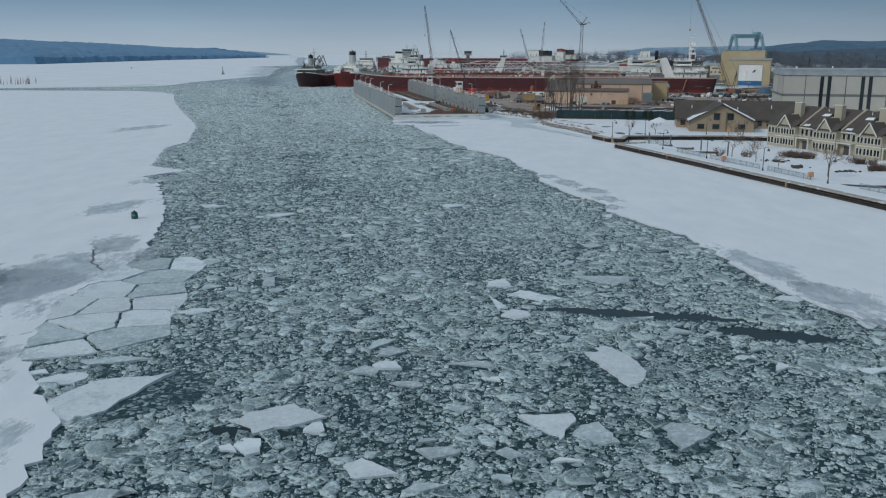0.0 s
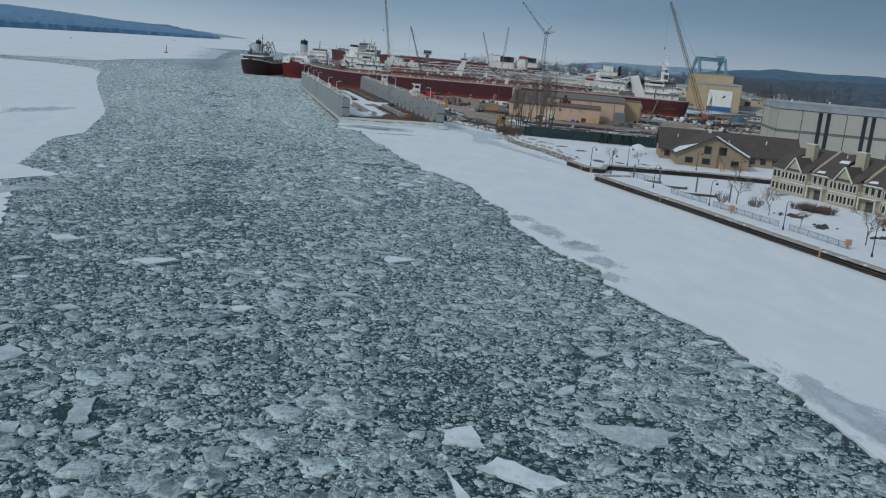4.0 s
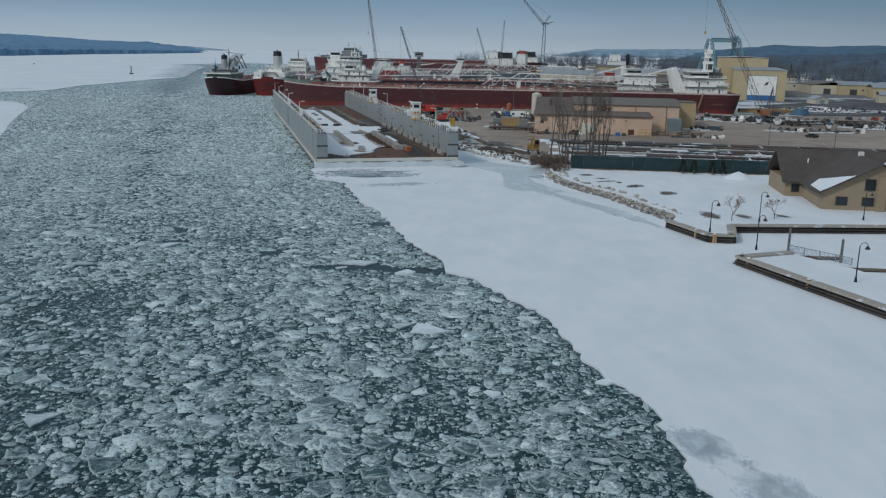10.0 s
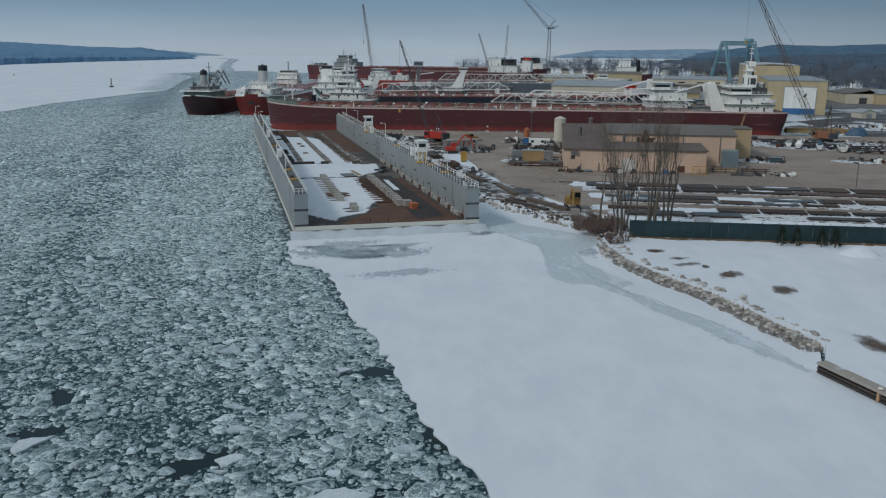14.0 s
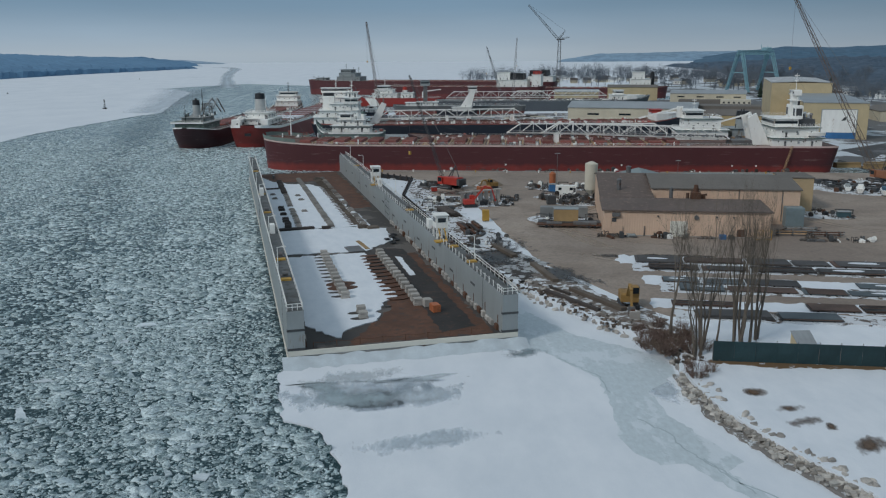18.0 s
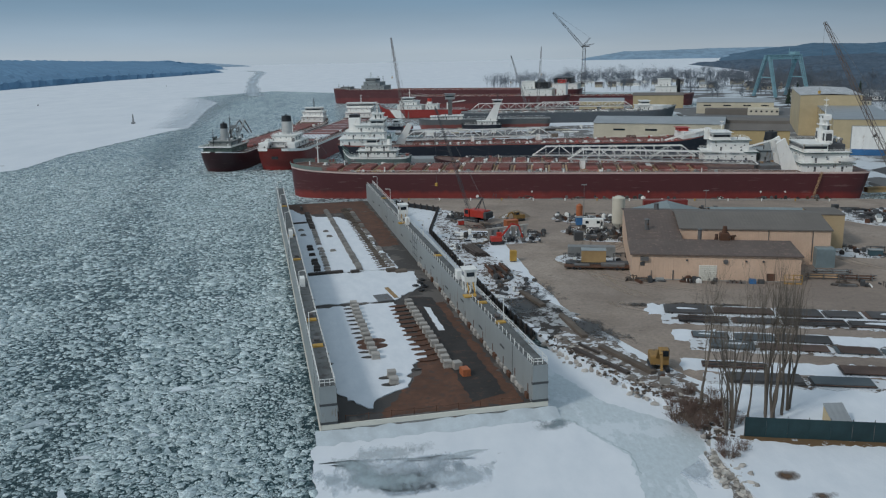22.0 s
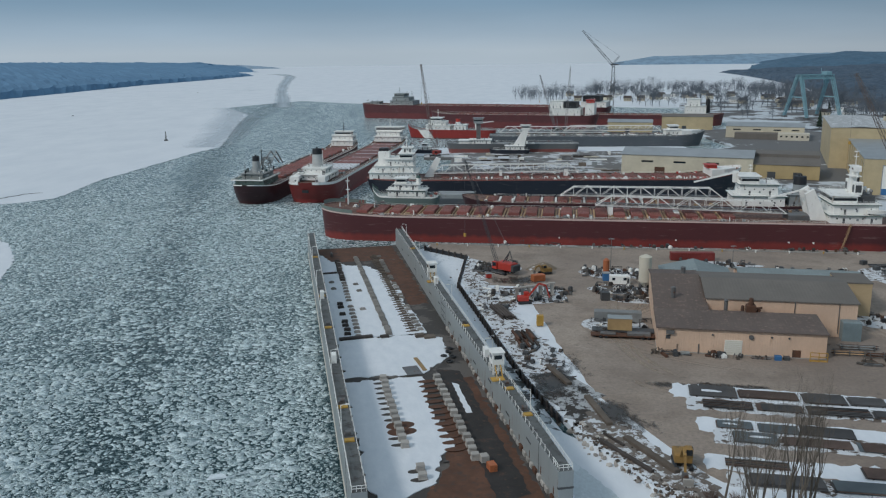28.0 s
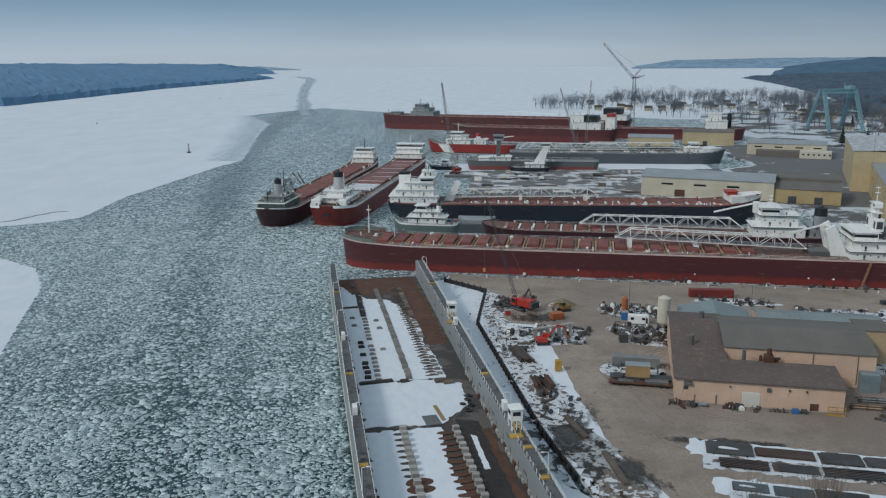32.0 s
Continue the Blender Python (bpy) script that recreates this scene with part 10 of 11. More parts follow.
def box_thing(name, x, y, w, d, h, turn, material, label, category, z=1.43, extra=None):
    b = thing(name, pose(x, y, z, 0, 0, turn), label, category)
    body = part("body", Solid().slab(-w / 2, w / 2, -d / 2, d / 2, 0.15, h, 0.08), material, b)
    part("base_frame", Solid().box(-w / 2 + 0.05, w / 2 - 0.05, -d / 2 + 0.05, d / 2 - 0.05, 0, 0.15), GREY_DARK, b)
    if extra == "windows":
        for k in (-0.3, 0.25):
            part("window", Solid().box(k * w - 0.5, k * w + 0.5, -d / 2 - 0.04, -d / 2, h * 0.5, h * 0.8), GLASS, body)
        part("door", Solid().box(w * 0.42 - 0.4, w * 0.42 + 0.3, -d / 2 - 0.05, -d / 2, 0.2, 2.1), GREY_DARK, body)
    elif extra == "ribs":
        n = int(w / 0.6)
        for k in range(n):
            part("rib", Solid().box(-w / 2 + w * (k + 0.5) / n - 0.08, -w / 2 + w * (k + 0.5) / n + 0.08, -d / 2 - 0.05, -d / 2, 0.3, h - 0.15), material, body)
    elif extra == "lid":
        part("lid", Solid().slab(-w / 2 - 0.1, w / 2 + 0.1, -d / 2 - 0.1, d / 2 + 0.1, h, h + 0.15, 0.04), GREY_PAINT, body)
    return b


box_thing("shipping_container", 86, 518.5, 15.5, 2.6, 2.9, -4, plain("container_maroon", (0.22, 0.035, 0.03), 0.55), "long maroon container by the moored ship", "container", extra="ribs")
box_thing("dark_crate", 45.4, 469.6, 2.6, 2.2, 2.6, 0, GREY_DARK, "dark steel crate in the snow", "crate", extra="ribs")
box_thing("site_trailer", 53.6, 488, 6.5, 2.6, 2.8, -8, WHITE, "white site trailer beside the workshop", "trailer", extra="windows")
box_thing("plywood_crate", 43.6, 439.5, 6.4, 3.2, 3.3, -10, PINE, "tan plywood crate on a flat trailer", "crate", 2.2, "lid")
tr = thing("flat_trailer", pose(43.6, 434.6, 1.43, 0, 0, -10), "long flat trailer loaded with gear", "trailer")
part("bed", Solid().slab(-8.5, 8.5, -1.3, 1.3, 0.6, 0.9, 0.05), RUST, tr)
for x in (-6, -4.5, 5, 6.5):
    for y in (-1.2, 1.2):
        part("wheel", Solid().tube((x, y - 0.15, 0.4), (x, y + 0.15, 0.4), 0.4, n=12), BLACK, tr)
part("load", Solid().slab(1, 7, -1, 1, 0.9, 1.6, 0.1).slab(-6, -2, -0.8, 0.9, 0.9, 1.3, 0.1), STEEL, tr)
part("rack", Solid().box(-8.2, 8.4, 5.2 - 2.1, 5.2 + 1.3, 0.5, 0.72), GREY_DARK, tr, "low steel rack")
box_thing("blue_tank", 50, 492, 2.2, 2.2, 2.6, 0, BLUE, "blue plastic tank in the snow", "tank", extra="lid")
box_thing("orange_skip", 27.6, 492.5, 4.2, 2.4, 2.2, 20, ORANGE, "orange-red steel skip in the yard", "skip", extra="ribs")
box_thing("yellow_cage", 22.8, 445.5, 1.8, 1.6, 3.0, 0, YELLOW, "yellow steel man-basket cage", "cage", extra="ribs")
box_thing("red_welder", 11.5, 497, 1.8, 1.4, 1.5, 10, RED, "small red welding set", "machine", extra="lid")
box_thing("grey_container", 45, 449, 13, 2.8, 2.9, -10, plain("grey_box", (0.23, 0.24, 0.24), 0.6), "grey flat-roofed container row", "container", extra="ribs")
box_thing("dumpster", 121, 441, 3.4, 1.8, 1.6, -10, plain("dumpster_blue", (0.05, 0.10, 0.12), 0.6), "dark blue dumpster beside the annex", "dumpster", extra="lid")
shed = thing("small_shed", pose(58.2, 336.6, 1.3, 0, 0, 0), "small tan shed with a grey lean-to roof behind the fence", "shed")
part("wall", Solid().add([(0, 0, 0), (2.8, 0, 0), (2.8, 3.3, 0), (0, 3.3, 0), (0, 0, 0.9), (2.8, 0, 0.9), (2.8, 3.3, 2.5), (0, 3.3, 2.5)], [(3, 2, 1, 0), (4, 5, 6, 7), (0, 1, 5, 4), (1, 2, 6, 5), (2, 3, 7, 6), (3, 0, 4, 7)]), TAN_WALL, shed)
part("roof", Solid().add([(-0.1, -0.3, 0.82), (2.95, -0.3, 0.82), (2.95, 3.4, 2.62), (-0.1, 3.4, 2.62), (-0.1, -0.3, 0.95), (2.95, -0.3, 0.95), (2.95, 3.4, 2.75), (-0.1, 3.4, 2.75)], [(3, 2, 1, 0), (4, 5, 6, 7), (0, 1, 5, 4), (1, 2, 6, 5), (2, 3, 7, 6), (3, 0, 4, 7)]), METAL_ROOF, shed, "grey sheet roof")
silo = thing("silo", pose(60.2, 481.5, 1.43), "cream steel silo beside the workshop", "silo")
smooth(part("shell", Solid().tube((0, 0, 2.5), (0, 0, 10.5), 2.0, 2.0, 20).tube((0, 0, 10.5), (0, 0, 11.2), 2.0, 0.5, 20), CREAM, silo))
smooth(part("cone", Solid().tube((0, 0, 0.8), (0, 0, 2.5), 0.5, 2.0, 20), CREAM, silo))
for a in range(4):
    part("leg", Solid().beam((1.8 * math.cos(a * 1.57), 1.8 * math.sin(a * 1.57), 0), (1.8 * math.cos(a * 1.57), 1.8 * math.sin(a * 1.57), 3), 0.2), STEEL, silo)
cyl = thing("propane_tank", pose(51.4, 499.5, 1.43), "upright orange gas cylinder tank", "tank")
smooth(part("shell", Solid().tube((0, 0, 0.3), (0, 0, 5.0), 1.1, 1.1, 16).tube((0, 0, 5.0), (0, 0, 5.7), 1.1, 0.3, 16), ORANGE, cyl))
part("base", Solid().box(-1, 1, -1, 1, 0, 0.3), CONCRETE, cyl)
for x, y, h in ((54, 505, 11), (120, 392, 9), (96, 505, 8), (131, 372, 12)):
    u = thing("light_pole", pose(x, y, 1.43), "thin grey yard light pole", "light pole", "yard poles")
    part("pole", Solid().tube((0, 0, 0), (0, 0, h), 0.12, 0.08, 8), STEEL, u)
    part("head", Solid().slab(-0.9, 0.9, -0.15, 0.15, h, h + 0.25, 0.05), GREY_PAINT, u)


def excavator(name, x, y, turn, paint, label, boom_paint=None, reach=1.0, size=1.0):
    e = thing(name, pose(x, y, 1.45, 0, 0, turn) @ Matrix.Scale(size, 4), label, "excavator")
    for q in (-1, 1):
        part("track", Solid().slab(-2.0, 2.0, q * 1.1 - 0.3, q * 1.1 + 0.3, 0, 0.8, 0.2), BLACK, e)
    part("body", Solid().slab(-2.0, 1.2, -1.3, 1.3, 0.9, 2.2, 0.2), paint, e)
    cab = part("cab", Solid().slab(0.0, 1.5, 0.2, 1.3, 2.0, 3.3, 0.15), paint, e)
    part("cab_window", Solid().box(1.48, 1.53, 0.3, 1.2, 2.3, 3.2).box(0.2, 1.3, 1.28, 1.33, 2.3, 3.2), GLASS, cab)
    part("boom", Solid().beam((1.0, -0.3, 2.0), (3.6 * reach, -0.3, 5.0 * reach), 0.5).beam((3.6 * reach, -0.3, 5.0 * reach), (5.4 * reach, -0.3, 4.4 * reach), 0.45), boom_paint or paint, e)
    part("stick", Solid().beam((5.4 * reach, -0.3, 4.4 * reach), (6.4 * reach, -0.3, 1.4), 0.35), boom_paint or paint, e)
    part("bucket", Solid().prism([(6.0 * reach, -0.8), (7.0 * reach, -0.8), (7.0 * reach, 0.2), (6.0 * reach, 0.2)], 0.5, 1.5, 0.2), STEEL, e)


OCHRE = plain("worn_ochre", (0.34, 0.20, 0.06), 0.65, vary=0.4, fine=2.0, stain=(0.10, 0.07, 0.045), amount=0.2)
excavator("excavator", 39.4, 363.4, 262, OCHRE, "yellow excavator parked on the rubble bank", None, 0.8, 1.22)
excavator("red_excavator", 20.6, 467.4, 5, RED, "red long-armed excavator by concrete frames", RED, 1.2)
excavator("yellow_loader", 31, 501.4, 200, OCHRE, "yellow loader by the gravel heap", None, 0.6)
for k in range(7):
    f = thing("concrete_pier", pose(18.6 + 1.9 * k, 470.4 + 0.9 * k, 1.45, 0, 0, 8), "grey concrete frame post with white snow cap", "concrete pier", "concrete piers")
    part("column", Solid().slab(-0.5, 0.5, -0.4, 0.4, 0, 3.6, 0.05), GREY_PAINT if k % 2 else CONCRETE, f)
    part("cap", Solid().slab(-1.0, 1.0, -0.5, 0.5, 3.6, 4.0, 0.05), CONCRETE, f)
    part("foot", Solid().slab(-0.9, 0.9, -0.9, 0.9, 0, 0.4, 0.05), CONCRETE, f)
heap = Solid()
ring = blob(5.5, 72, 20, 0.2, 0.7)
heap.add([(x, y, 0) for x, y in ring] + [(x * 0.5, y * 0.5, 1.6) for x, y in ring] + [(0.2, 0, 2.6)], [(i, (i + 1) % 20, 20 + (i + 1) % 20, 20 + i) for i in range(20)] + [(20 + i, 20 + (i + 1) % 20, 40) for i in range(20)])
smooth(whole("gravel_mound", heap, patchy("heap_gravel", (0.22, 0.17, 0.12), (0.6, 0.62, 0.64), 0.7, 0.3, 2), pose(31, 508, 1.4), "brown gravel heap dusted with snow", "gravel heap"), 70)

# islands of snow with scrap, gear and offcuts
SCRAP = ((54, 500, 10, 6, 1, 62), (53, 480, 9, 4.5, 2, 48), (56, 469, 8, 3, 3, 36), (44, 444, 8, 6, 4, 18), (92, 511, 12, 4, 5, 34), (122, 496, 14, 7, 6, 44), (27, 476, 9, 8, 7, 40), (15, 511, 7, 7, 8, 40), (168, 490, 26, 14, 9, 70), (62, 420, 14, 1.2, 10, 18), (105, 412, 8, 1.6, 11, 14), (118, 445, 6, 6, 12, 14),
         (12, 470, 5, 14, 13, 26), (20, 420, 5, 8, 14, 20), (200, 460, 16, 9, 15, 40), (160, 440, 16, 5, 16, 26), (225, 560, 24, 14, 17, 46), (195, 540, 8, 12, 18, 26), (130, 530, 22, 1.5, 19, 18), (60, 541, 40, 2, 20, 22), (230, 470, 24, 10, 21, 40))
scrap_mats = (STEEL, TIMBER_DARK, GREY_DARK, GREY_DARK, BLACK, WHITE, GREY_DARK, DOCK_DECK, STEEL, RUST)
for x, y, rx, ry, seed, n in SCRAP:
    if ry > 2:
        whole("snow_island", Solid().prism([(px * rx * 1.15, py * ry * 1.15) for px, py in blob(1.0, 800 + seed, 30, 0.22)], 0, 0.06), DIRTY_SNOW, pose(x, y, 1.413 + 0.0012 * seed, 0, 0, -10), "trampled dirty snow round stored gear", "snow patch", "snow patches", "structure")
    r2 = np.random.default_rng(900 + seed)
    for k in range(int(n * 1.5)):
        px, py = float(r2.uniform(-1, 1)) * rx, float(r2.uniform(-1, 1)) * ry
        a, h, ln = float(r2.normal(-10, 14)) + 90 * int(r2.integers(0, 2)), float(r2.uniform(0.3, 1.5)), float(r2.uniform(0.8, 4.5))
        mt = scrap_mats[int(r2.integers(0, len(scrap_mats)))]
        m_ = pose(x, y, 1.46, 0, 0, -10) @ pose(px, py, 0, 0, 0, a)
        kind = k % 5
        if kind == 0:
            whole("pipe_length", Solid().tube((-ln / 2, 0, 0.2), (ln / 2, 0, 0.2), 0.2, n=8), mt, m_, "short worn pipe lying in the yard", "pipe", "yard gear")
        elif kind == 1:
            s = Solid()
            for q in (-1, 1):
                s.box(-ln / 2, ln / 2, q * 0.5 - 0.06, q * 0.5 + 0.06, h - 0.12, h)
                for e in (-1, 1):
                    s.box(e * ln * 0.45 - 0.06, e * ln * 0.45 + 0.06, q * 0.5 - 0.06, q * 0.5 + 0.06, 0, h)
            s.box(-0.06, 0.06, -0.5, 0.5, h - 0.1, h - 0.02)
            whole("steel_trestle", s, mt, m_, "steel trestle standing in dirty snow", "trestle", "yard gear")
        elif kind == 2:
            whole("gear_box", Solid().slab(-0.7, 0.7, -0.5, 0.5, 0, h, 0.08).slab(-0.5, 0.3, -0.4, 0.4, h, h + 0.25, 0.05), mt, m_, "weathered gear box in the yard", "box", "yard gear")
        elif kind == 3:
            whole("timber_offcut", Solid().slab(-ln / 2, ln / 2, -0.4, 0.4, 0, 0.25, 0.03).slab(-ln / 2 + 0.2, ln / 2 - 0.3, -0.35, 0.3, 0.25, 0.5, 0.03), TIMBER if k % 2 else mt, m_, "bundle of old planks in the yard", "planks", "yard gear")
        else:
            whole("cable_drum", Solid().tube((0, -0.35, 0.6), (0, -0.25, 0.6), 0.6, n=14).tube((0, -0.25, 0.6), (0, 0.25, 0.6), 0.35, n=10).tube((0, 0.25, 0.6), (0, 0.35, 0.6), 0.6, n=14), mt, m_, "worn cable drum standing in the yard", "cable drum", "yard gear")


# ---- cars ----
def car(m, paint, label):
    c = thing("car", m, label, "car", "parked cars")
    prof = [(-2.2, 0.35), (2.2, 0.35), (2.25, 0.75), (1.3, 0.95), (0.6, 1.45), (-1.4, 1.45), (-2.1, 0.95)]
    s = Solid()
    for q in (0,):
        vs = [(x, y, z) for y in (-0.85, 0.85) for x, z in prof]
        k = len(prof)
        s.add(vs, [tuple(range(k)), tuple(range(2 * k - 1, k - 1, -1))] + [(i, k + i, k + (i + 1) % k, (i + 1) % k) for i in range(k)])
    part("body", s, paint, c)
    part("window", Solid().box(-1.3, 0.5, -0.88, 0.88, 1.0, 1.38), GLASS, c)
    part("windscreen", Solid().add([(1.22, -0.75, 1.0), (1.22, 0.75, 1.0), (0.66, 0.75, 1.42), (0.66, -0.75, 1.42)], [(0, 1, 2, 3)]), GLASS, c)
    for x in (-1.35, 1.35):
        for y in (-0.8, 0.8):
            part("wheel", Solid().tube((x, y - 0.12, 0.33), (x, y + 0.12, 0.33), 0.33, n=12), BLACK, c)
    return c


paints = [plain("car_" + n_, c_, 0.35, vary=0.05) for n_, c_ in (("dark", (0.03, 0.03, 0.035)), ("silver", (0.4, 0.41, 0.42)), ("red", (0.3, 0.03, 0.03)), ("blue", (0.03, 0.07, 0.2)), ("white", (0.7, 0.7, 0.7)))]
names = ("black car parked on the lot", "silver car parked on the lot", "red car parked on the lot", "blue car parked on the lot", "white car parked on the lot")
proto = [car(pose(205 + 6 * k, 500, 1.43, 0, 0, 80), paints[k], names[k]) for k in range(5)]
rng = np.random.default_rng(4)
for k in range(10):
    row = k // 5
    copy_thing(proto[int(rng.integers(0, 5))], pose(256 + 7.4 * (k % 5) + 14 * row, 545 + 26 * row + 2.2 * (k % 5), 1.43, 0, 0, 75 + 180 * int(rng.integers(0, 2)) + float(rng.normal(0, 3))))
pick = car(pose(146.6, 417, 1.43, 0, 0, 120), paints[0], "black pickup parked by the plate rows")


# ---- laid-up boats, stores and sheds on the east side ----
def laid_up_boat(m, length, cover, label):
    b = thing("laid_up_boat", m, label, "boat", "laid-up boats")
    w = length * 0.3
    out = [(-length / 2, -w * 0.42), (length * 0.1, -w / 2), (length * 0.38, -w * 0.3), (length / 2, 0), (length * 0.38, w * 0.3), (length * 0.1, w / 2), (-length / 2, w * 0.42)]
    n = len(out)
    low = [(x * 0.92, y * 0.55, 0.35) for x, y in out]
    top = [(x, y, 1.7 + 0.5 * max(0, x / length)) for x, y in out]
    part("hull", Solid().add(low + top, [tuple(range(n))[::-1], tuple(range(n, 2 * n))] + [(i, (i + 1) % n, n + (i + 1) % n, n + i) for i in range(n)]), WHITE, b, "white hull")
    part("cabin", Solid().slab(-length * 0.25, length * 0.18, -w * 0.3, w * 0.3, 1.7, 2.7, 0.15), cover, b)
    part("cabin_window", Solid().box(-length * 0.2, length * 0.12, -w * 0.3 - 0.03, w * 0.3 + 0.03, 2.1, 2.4), GLASS, b)
    for x in (-length * 0.3, length * 0.2):
        part("boat_stand", Solid().box(x - 0.15, x + 0.15, -w * 0.4, w * 0.4, 0, 0.25).beam((x, -w * 0.4, 0), (x, -w * 0.25, 0.8), 0.12).beam((x, w * 0.4, 0), (x, w * 0.25, 0.8), 0.12), STEEL, b)
    return b


TARP = plain("blue_tarp", (0.05, 0.12, 0.19), 0.6)
r2 = np.random.default_rng(71)
boats = [laid_up_boat(pose(148, 481, 1.45, 0, 0, 60), 9, WHITE, "white motor boat laid up on stands"), laid_up_boat(pose(153, 476, 1.45, 0, 0, 66), 8, TARP, "white boat with blue cover on stands"), laid_up_boat(pose(158, 470, 1.45, 0, 0, 70), 10, GREY_PAINT, "white boat with grey cover on stands")]
for k in range(0, 13, 5):
    x, y = 146 + 4.2 * (k % 12) * 0.62 + 14 * (k // 12), 486 - 3.2 * (k % 12) + 16 * (k // 12)
    copy_thing(boats[int(r2.integers(3))], pose(x + float(r2.normal(0, 0.7)), y + float(r2.normal(0, 0.7)), 1.45, 0, 0, 65 + 180 * (k % 2) + float(r2.normal(0, 6))) @ Matrix.Scale(0.8, 4))
heap = Solid()
ring = blob(5.0, 23, 18, 0.18, 0.6)
heap.add([(x, y, 0) for x, y in ring] + [(x * 0.6, y * 0.6, 2.6) for x, y in ring] + [(0.4, 0, 3.4)], [(i, (i + 1) % 18, 18 + (i + 1) % 18, 18 + i) for i in range(18)] + [(18 + i, 18 + (i + 1) % 18, 36) for i in range(18)])
whole("tarpaulin", heap, TARP, pose(197, 529, 1.42, 0, 0, -10), "blue tarpaulin over a stack of goods", "tarpaulin")
for k, (x, y, l_) in enumerate(((190, 541, 12), (185, 536, 9), (193, 536, 8), (176, 541, 10))):
    st = thing("timber_stack", pose(x, y, 1.42, 0, 0, -10 + 4 * k), "stack of pale new timber in the yard", "timber stack", "timber stacks")
    for i in range(4):
        part("timber_layer", Solid().slab(-l_ / 2, l_ / 2, -1.6 + 0.1 * i, 1.6 - 0.12 * i, 0.5 * i, 0.5 * i + 0.44, 0.03), PINE, st)
for k in range(26):
    x, y = 144 + 2.9 * (k % 9) + float(r2.normal(0, 0.5)), 492 - 3.4 * (k % 9) + 9 * (k // 9) + float(r2.normal(0, 0.6))
    if k % 3:
        rack = thing("pipe_rack", pose(x, y, 1.43, 0, 0, -12 + float(r2.normal(0, 4))), "low rack of dark steel sections in trodden snow", "rack", "dark racks")
        for q in (-2.2, 2.2):
            part("bearer", Solid().box(q - 0.12, q + 0.12, -0.9, 0.9, 0, 0.5), STEEL, rack)
        for q in range(3 + k % 2):
            part("section", Solid().box(-3.2, 3.2, -0.8 + 0.45 * q, -0.5 + 0.45 * q, 0.5, 0.8 + 0.1 * (q % 2)), (TIMBER_DARK, STEEL, BLACK)[(k + q) % 3], rack)
    else:
        whole("gear_crate", Solid().slab(-1.0, 1.0, -0.8, 0.8, 0, 1.2 + 0.1 * (k % 4), 0.06).box(-1.03, 1.03, -0.1, 0.1, 0, 1.2), (GREY_DARK, BLUE, GREY_PAINT)[k % 3], pose(x, y, 1.43, 0, 0, 11 * k), "small steel gear crate on the snowy lot", "crate", "gear crates")
for k in range(9):
    whole("plate_trestle", Solid().slab(-9, 9, -0.8, 0.8, 0.9, 1.2, 0.03).box(-7, -6.5, -0.8, 0.8, 0, 0.9).box(-0.3, 0.3, -0.8, 0.8, 0, 0.9).box(6.5, 7, -0.8, 0.8, 0, 0.9), TIMBER_DARK, pose(168 + 3.0 * (k % 3) + 22 * (k // 3), 462 + 7 * (k % 3) + 2 * (k // 3), 1.43, 0, 0, -10), "dark steel rack on trestles in the snow", "rack", "dark racks")
for k, (x, y, w, d, h, turn, mt) in enumerate(((312, 752, 30, 46, 6.5, -14, BEIGE_WALL), (328, 742, 26, 30, 7, -14, TAN_WALL), (352, 740, 30, 28, 6.5, -14, YELLOW_WALL), (384, 738, 30, 30, 6, -14, TAN_WALL), (300, 806, 36, 20, 5.5, -14, BEIGE_WALL), (420, 760, 34, 24, 6, -14, BEIGE_WALL), (345, 800, 34, 20, 6, -14, TAN_WALL))):
    b = thing("warehouse", pose(x, y, 1.3, 0, 0, turn), "tan low-roofed warehouse beyond the parking lot", "warehouse", "warehouses")
    body = part("wall", walls(0, w, 0, d, 0, h), mt, b)
    part("roof", Solid().gable(0, w, 0, d, h, h + 2.2, 0.4, 0.25, "y" if k % 2 == 0 else "x"), METAL_ROOF if k % 3 else SHED_ROOF_GREY, body)
    part("loading_door", Solid().box(w * 0.3, w * 0.3 + 5, -0.08, 0, 0, 4.0), GREY_DARK, body)
    for i in range(3):
        part("window", Solid().box(w * 0.62 + 3 * i, w * 0.62 + 3 * i + 1.4, -0.07, 0, 3.2, 4.2), GLASS, body)
b = thing("storage_shed", pose(249.3, 619, 1.3, 0, 0, 3), "cream gabled storage shed on the lot", "shed")
body = part("wall", walls(0, 8, 0, 10, 0, 3.0), CREAM, b)
part("gable_end", Solid().add([(0, -0.02, 3.0), (8, -0.02, 3.0), (4, -0.02, 4.6), (0, 0.2, 3.0), (8, 0.2, 3.0), (4, 0.2, 4.6)], [(0, 1, 2), (5, 4, 3), (0, 3, 4, 1), (1, 4, 5, 2), (2, 5, 3, 0)]), CREAM, body)
part("roof", Solid().gable(0, 8, 0, 10, 3.0, 4.7, 0.3, 0.15, "y"), METAL_ROOF, body)
part("door", Solid().box(2.6, 5.4, -0.08, 0, 0, 2.5), GREY_PAINT, body)
whole("snow_strip", Solid().prism(ragged([(232, 598), (236, 556), (262, 552), (300, 566), (300, 574), (262, 566), (244, 570), (240, 600)], 2, 0.6, 33), 0, 0.05), DIRTY_SNOW, pose(0, 0, 1.412), "ploughed dirty snow along the lot", "snow bank", kind="structure")


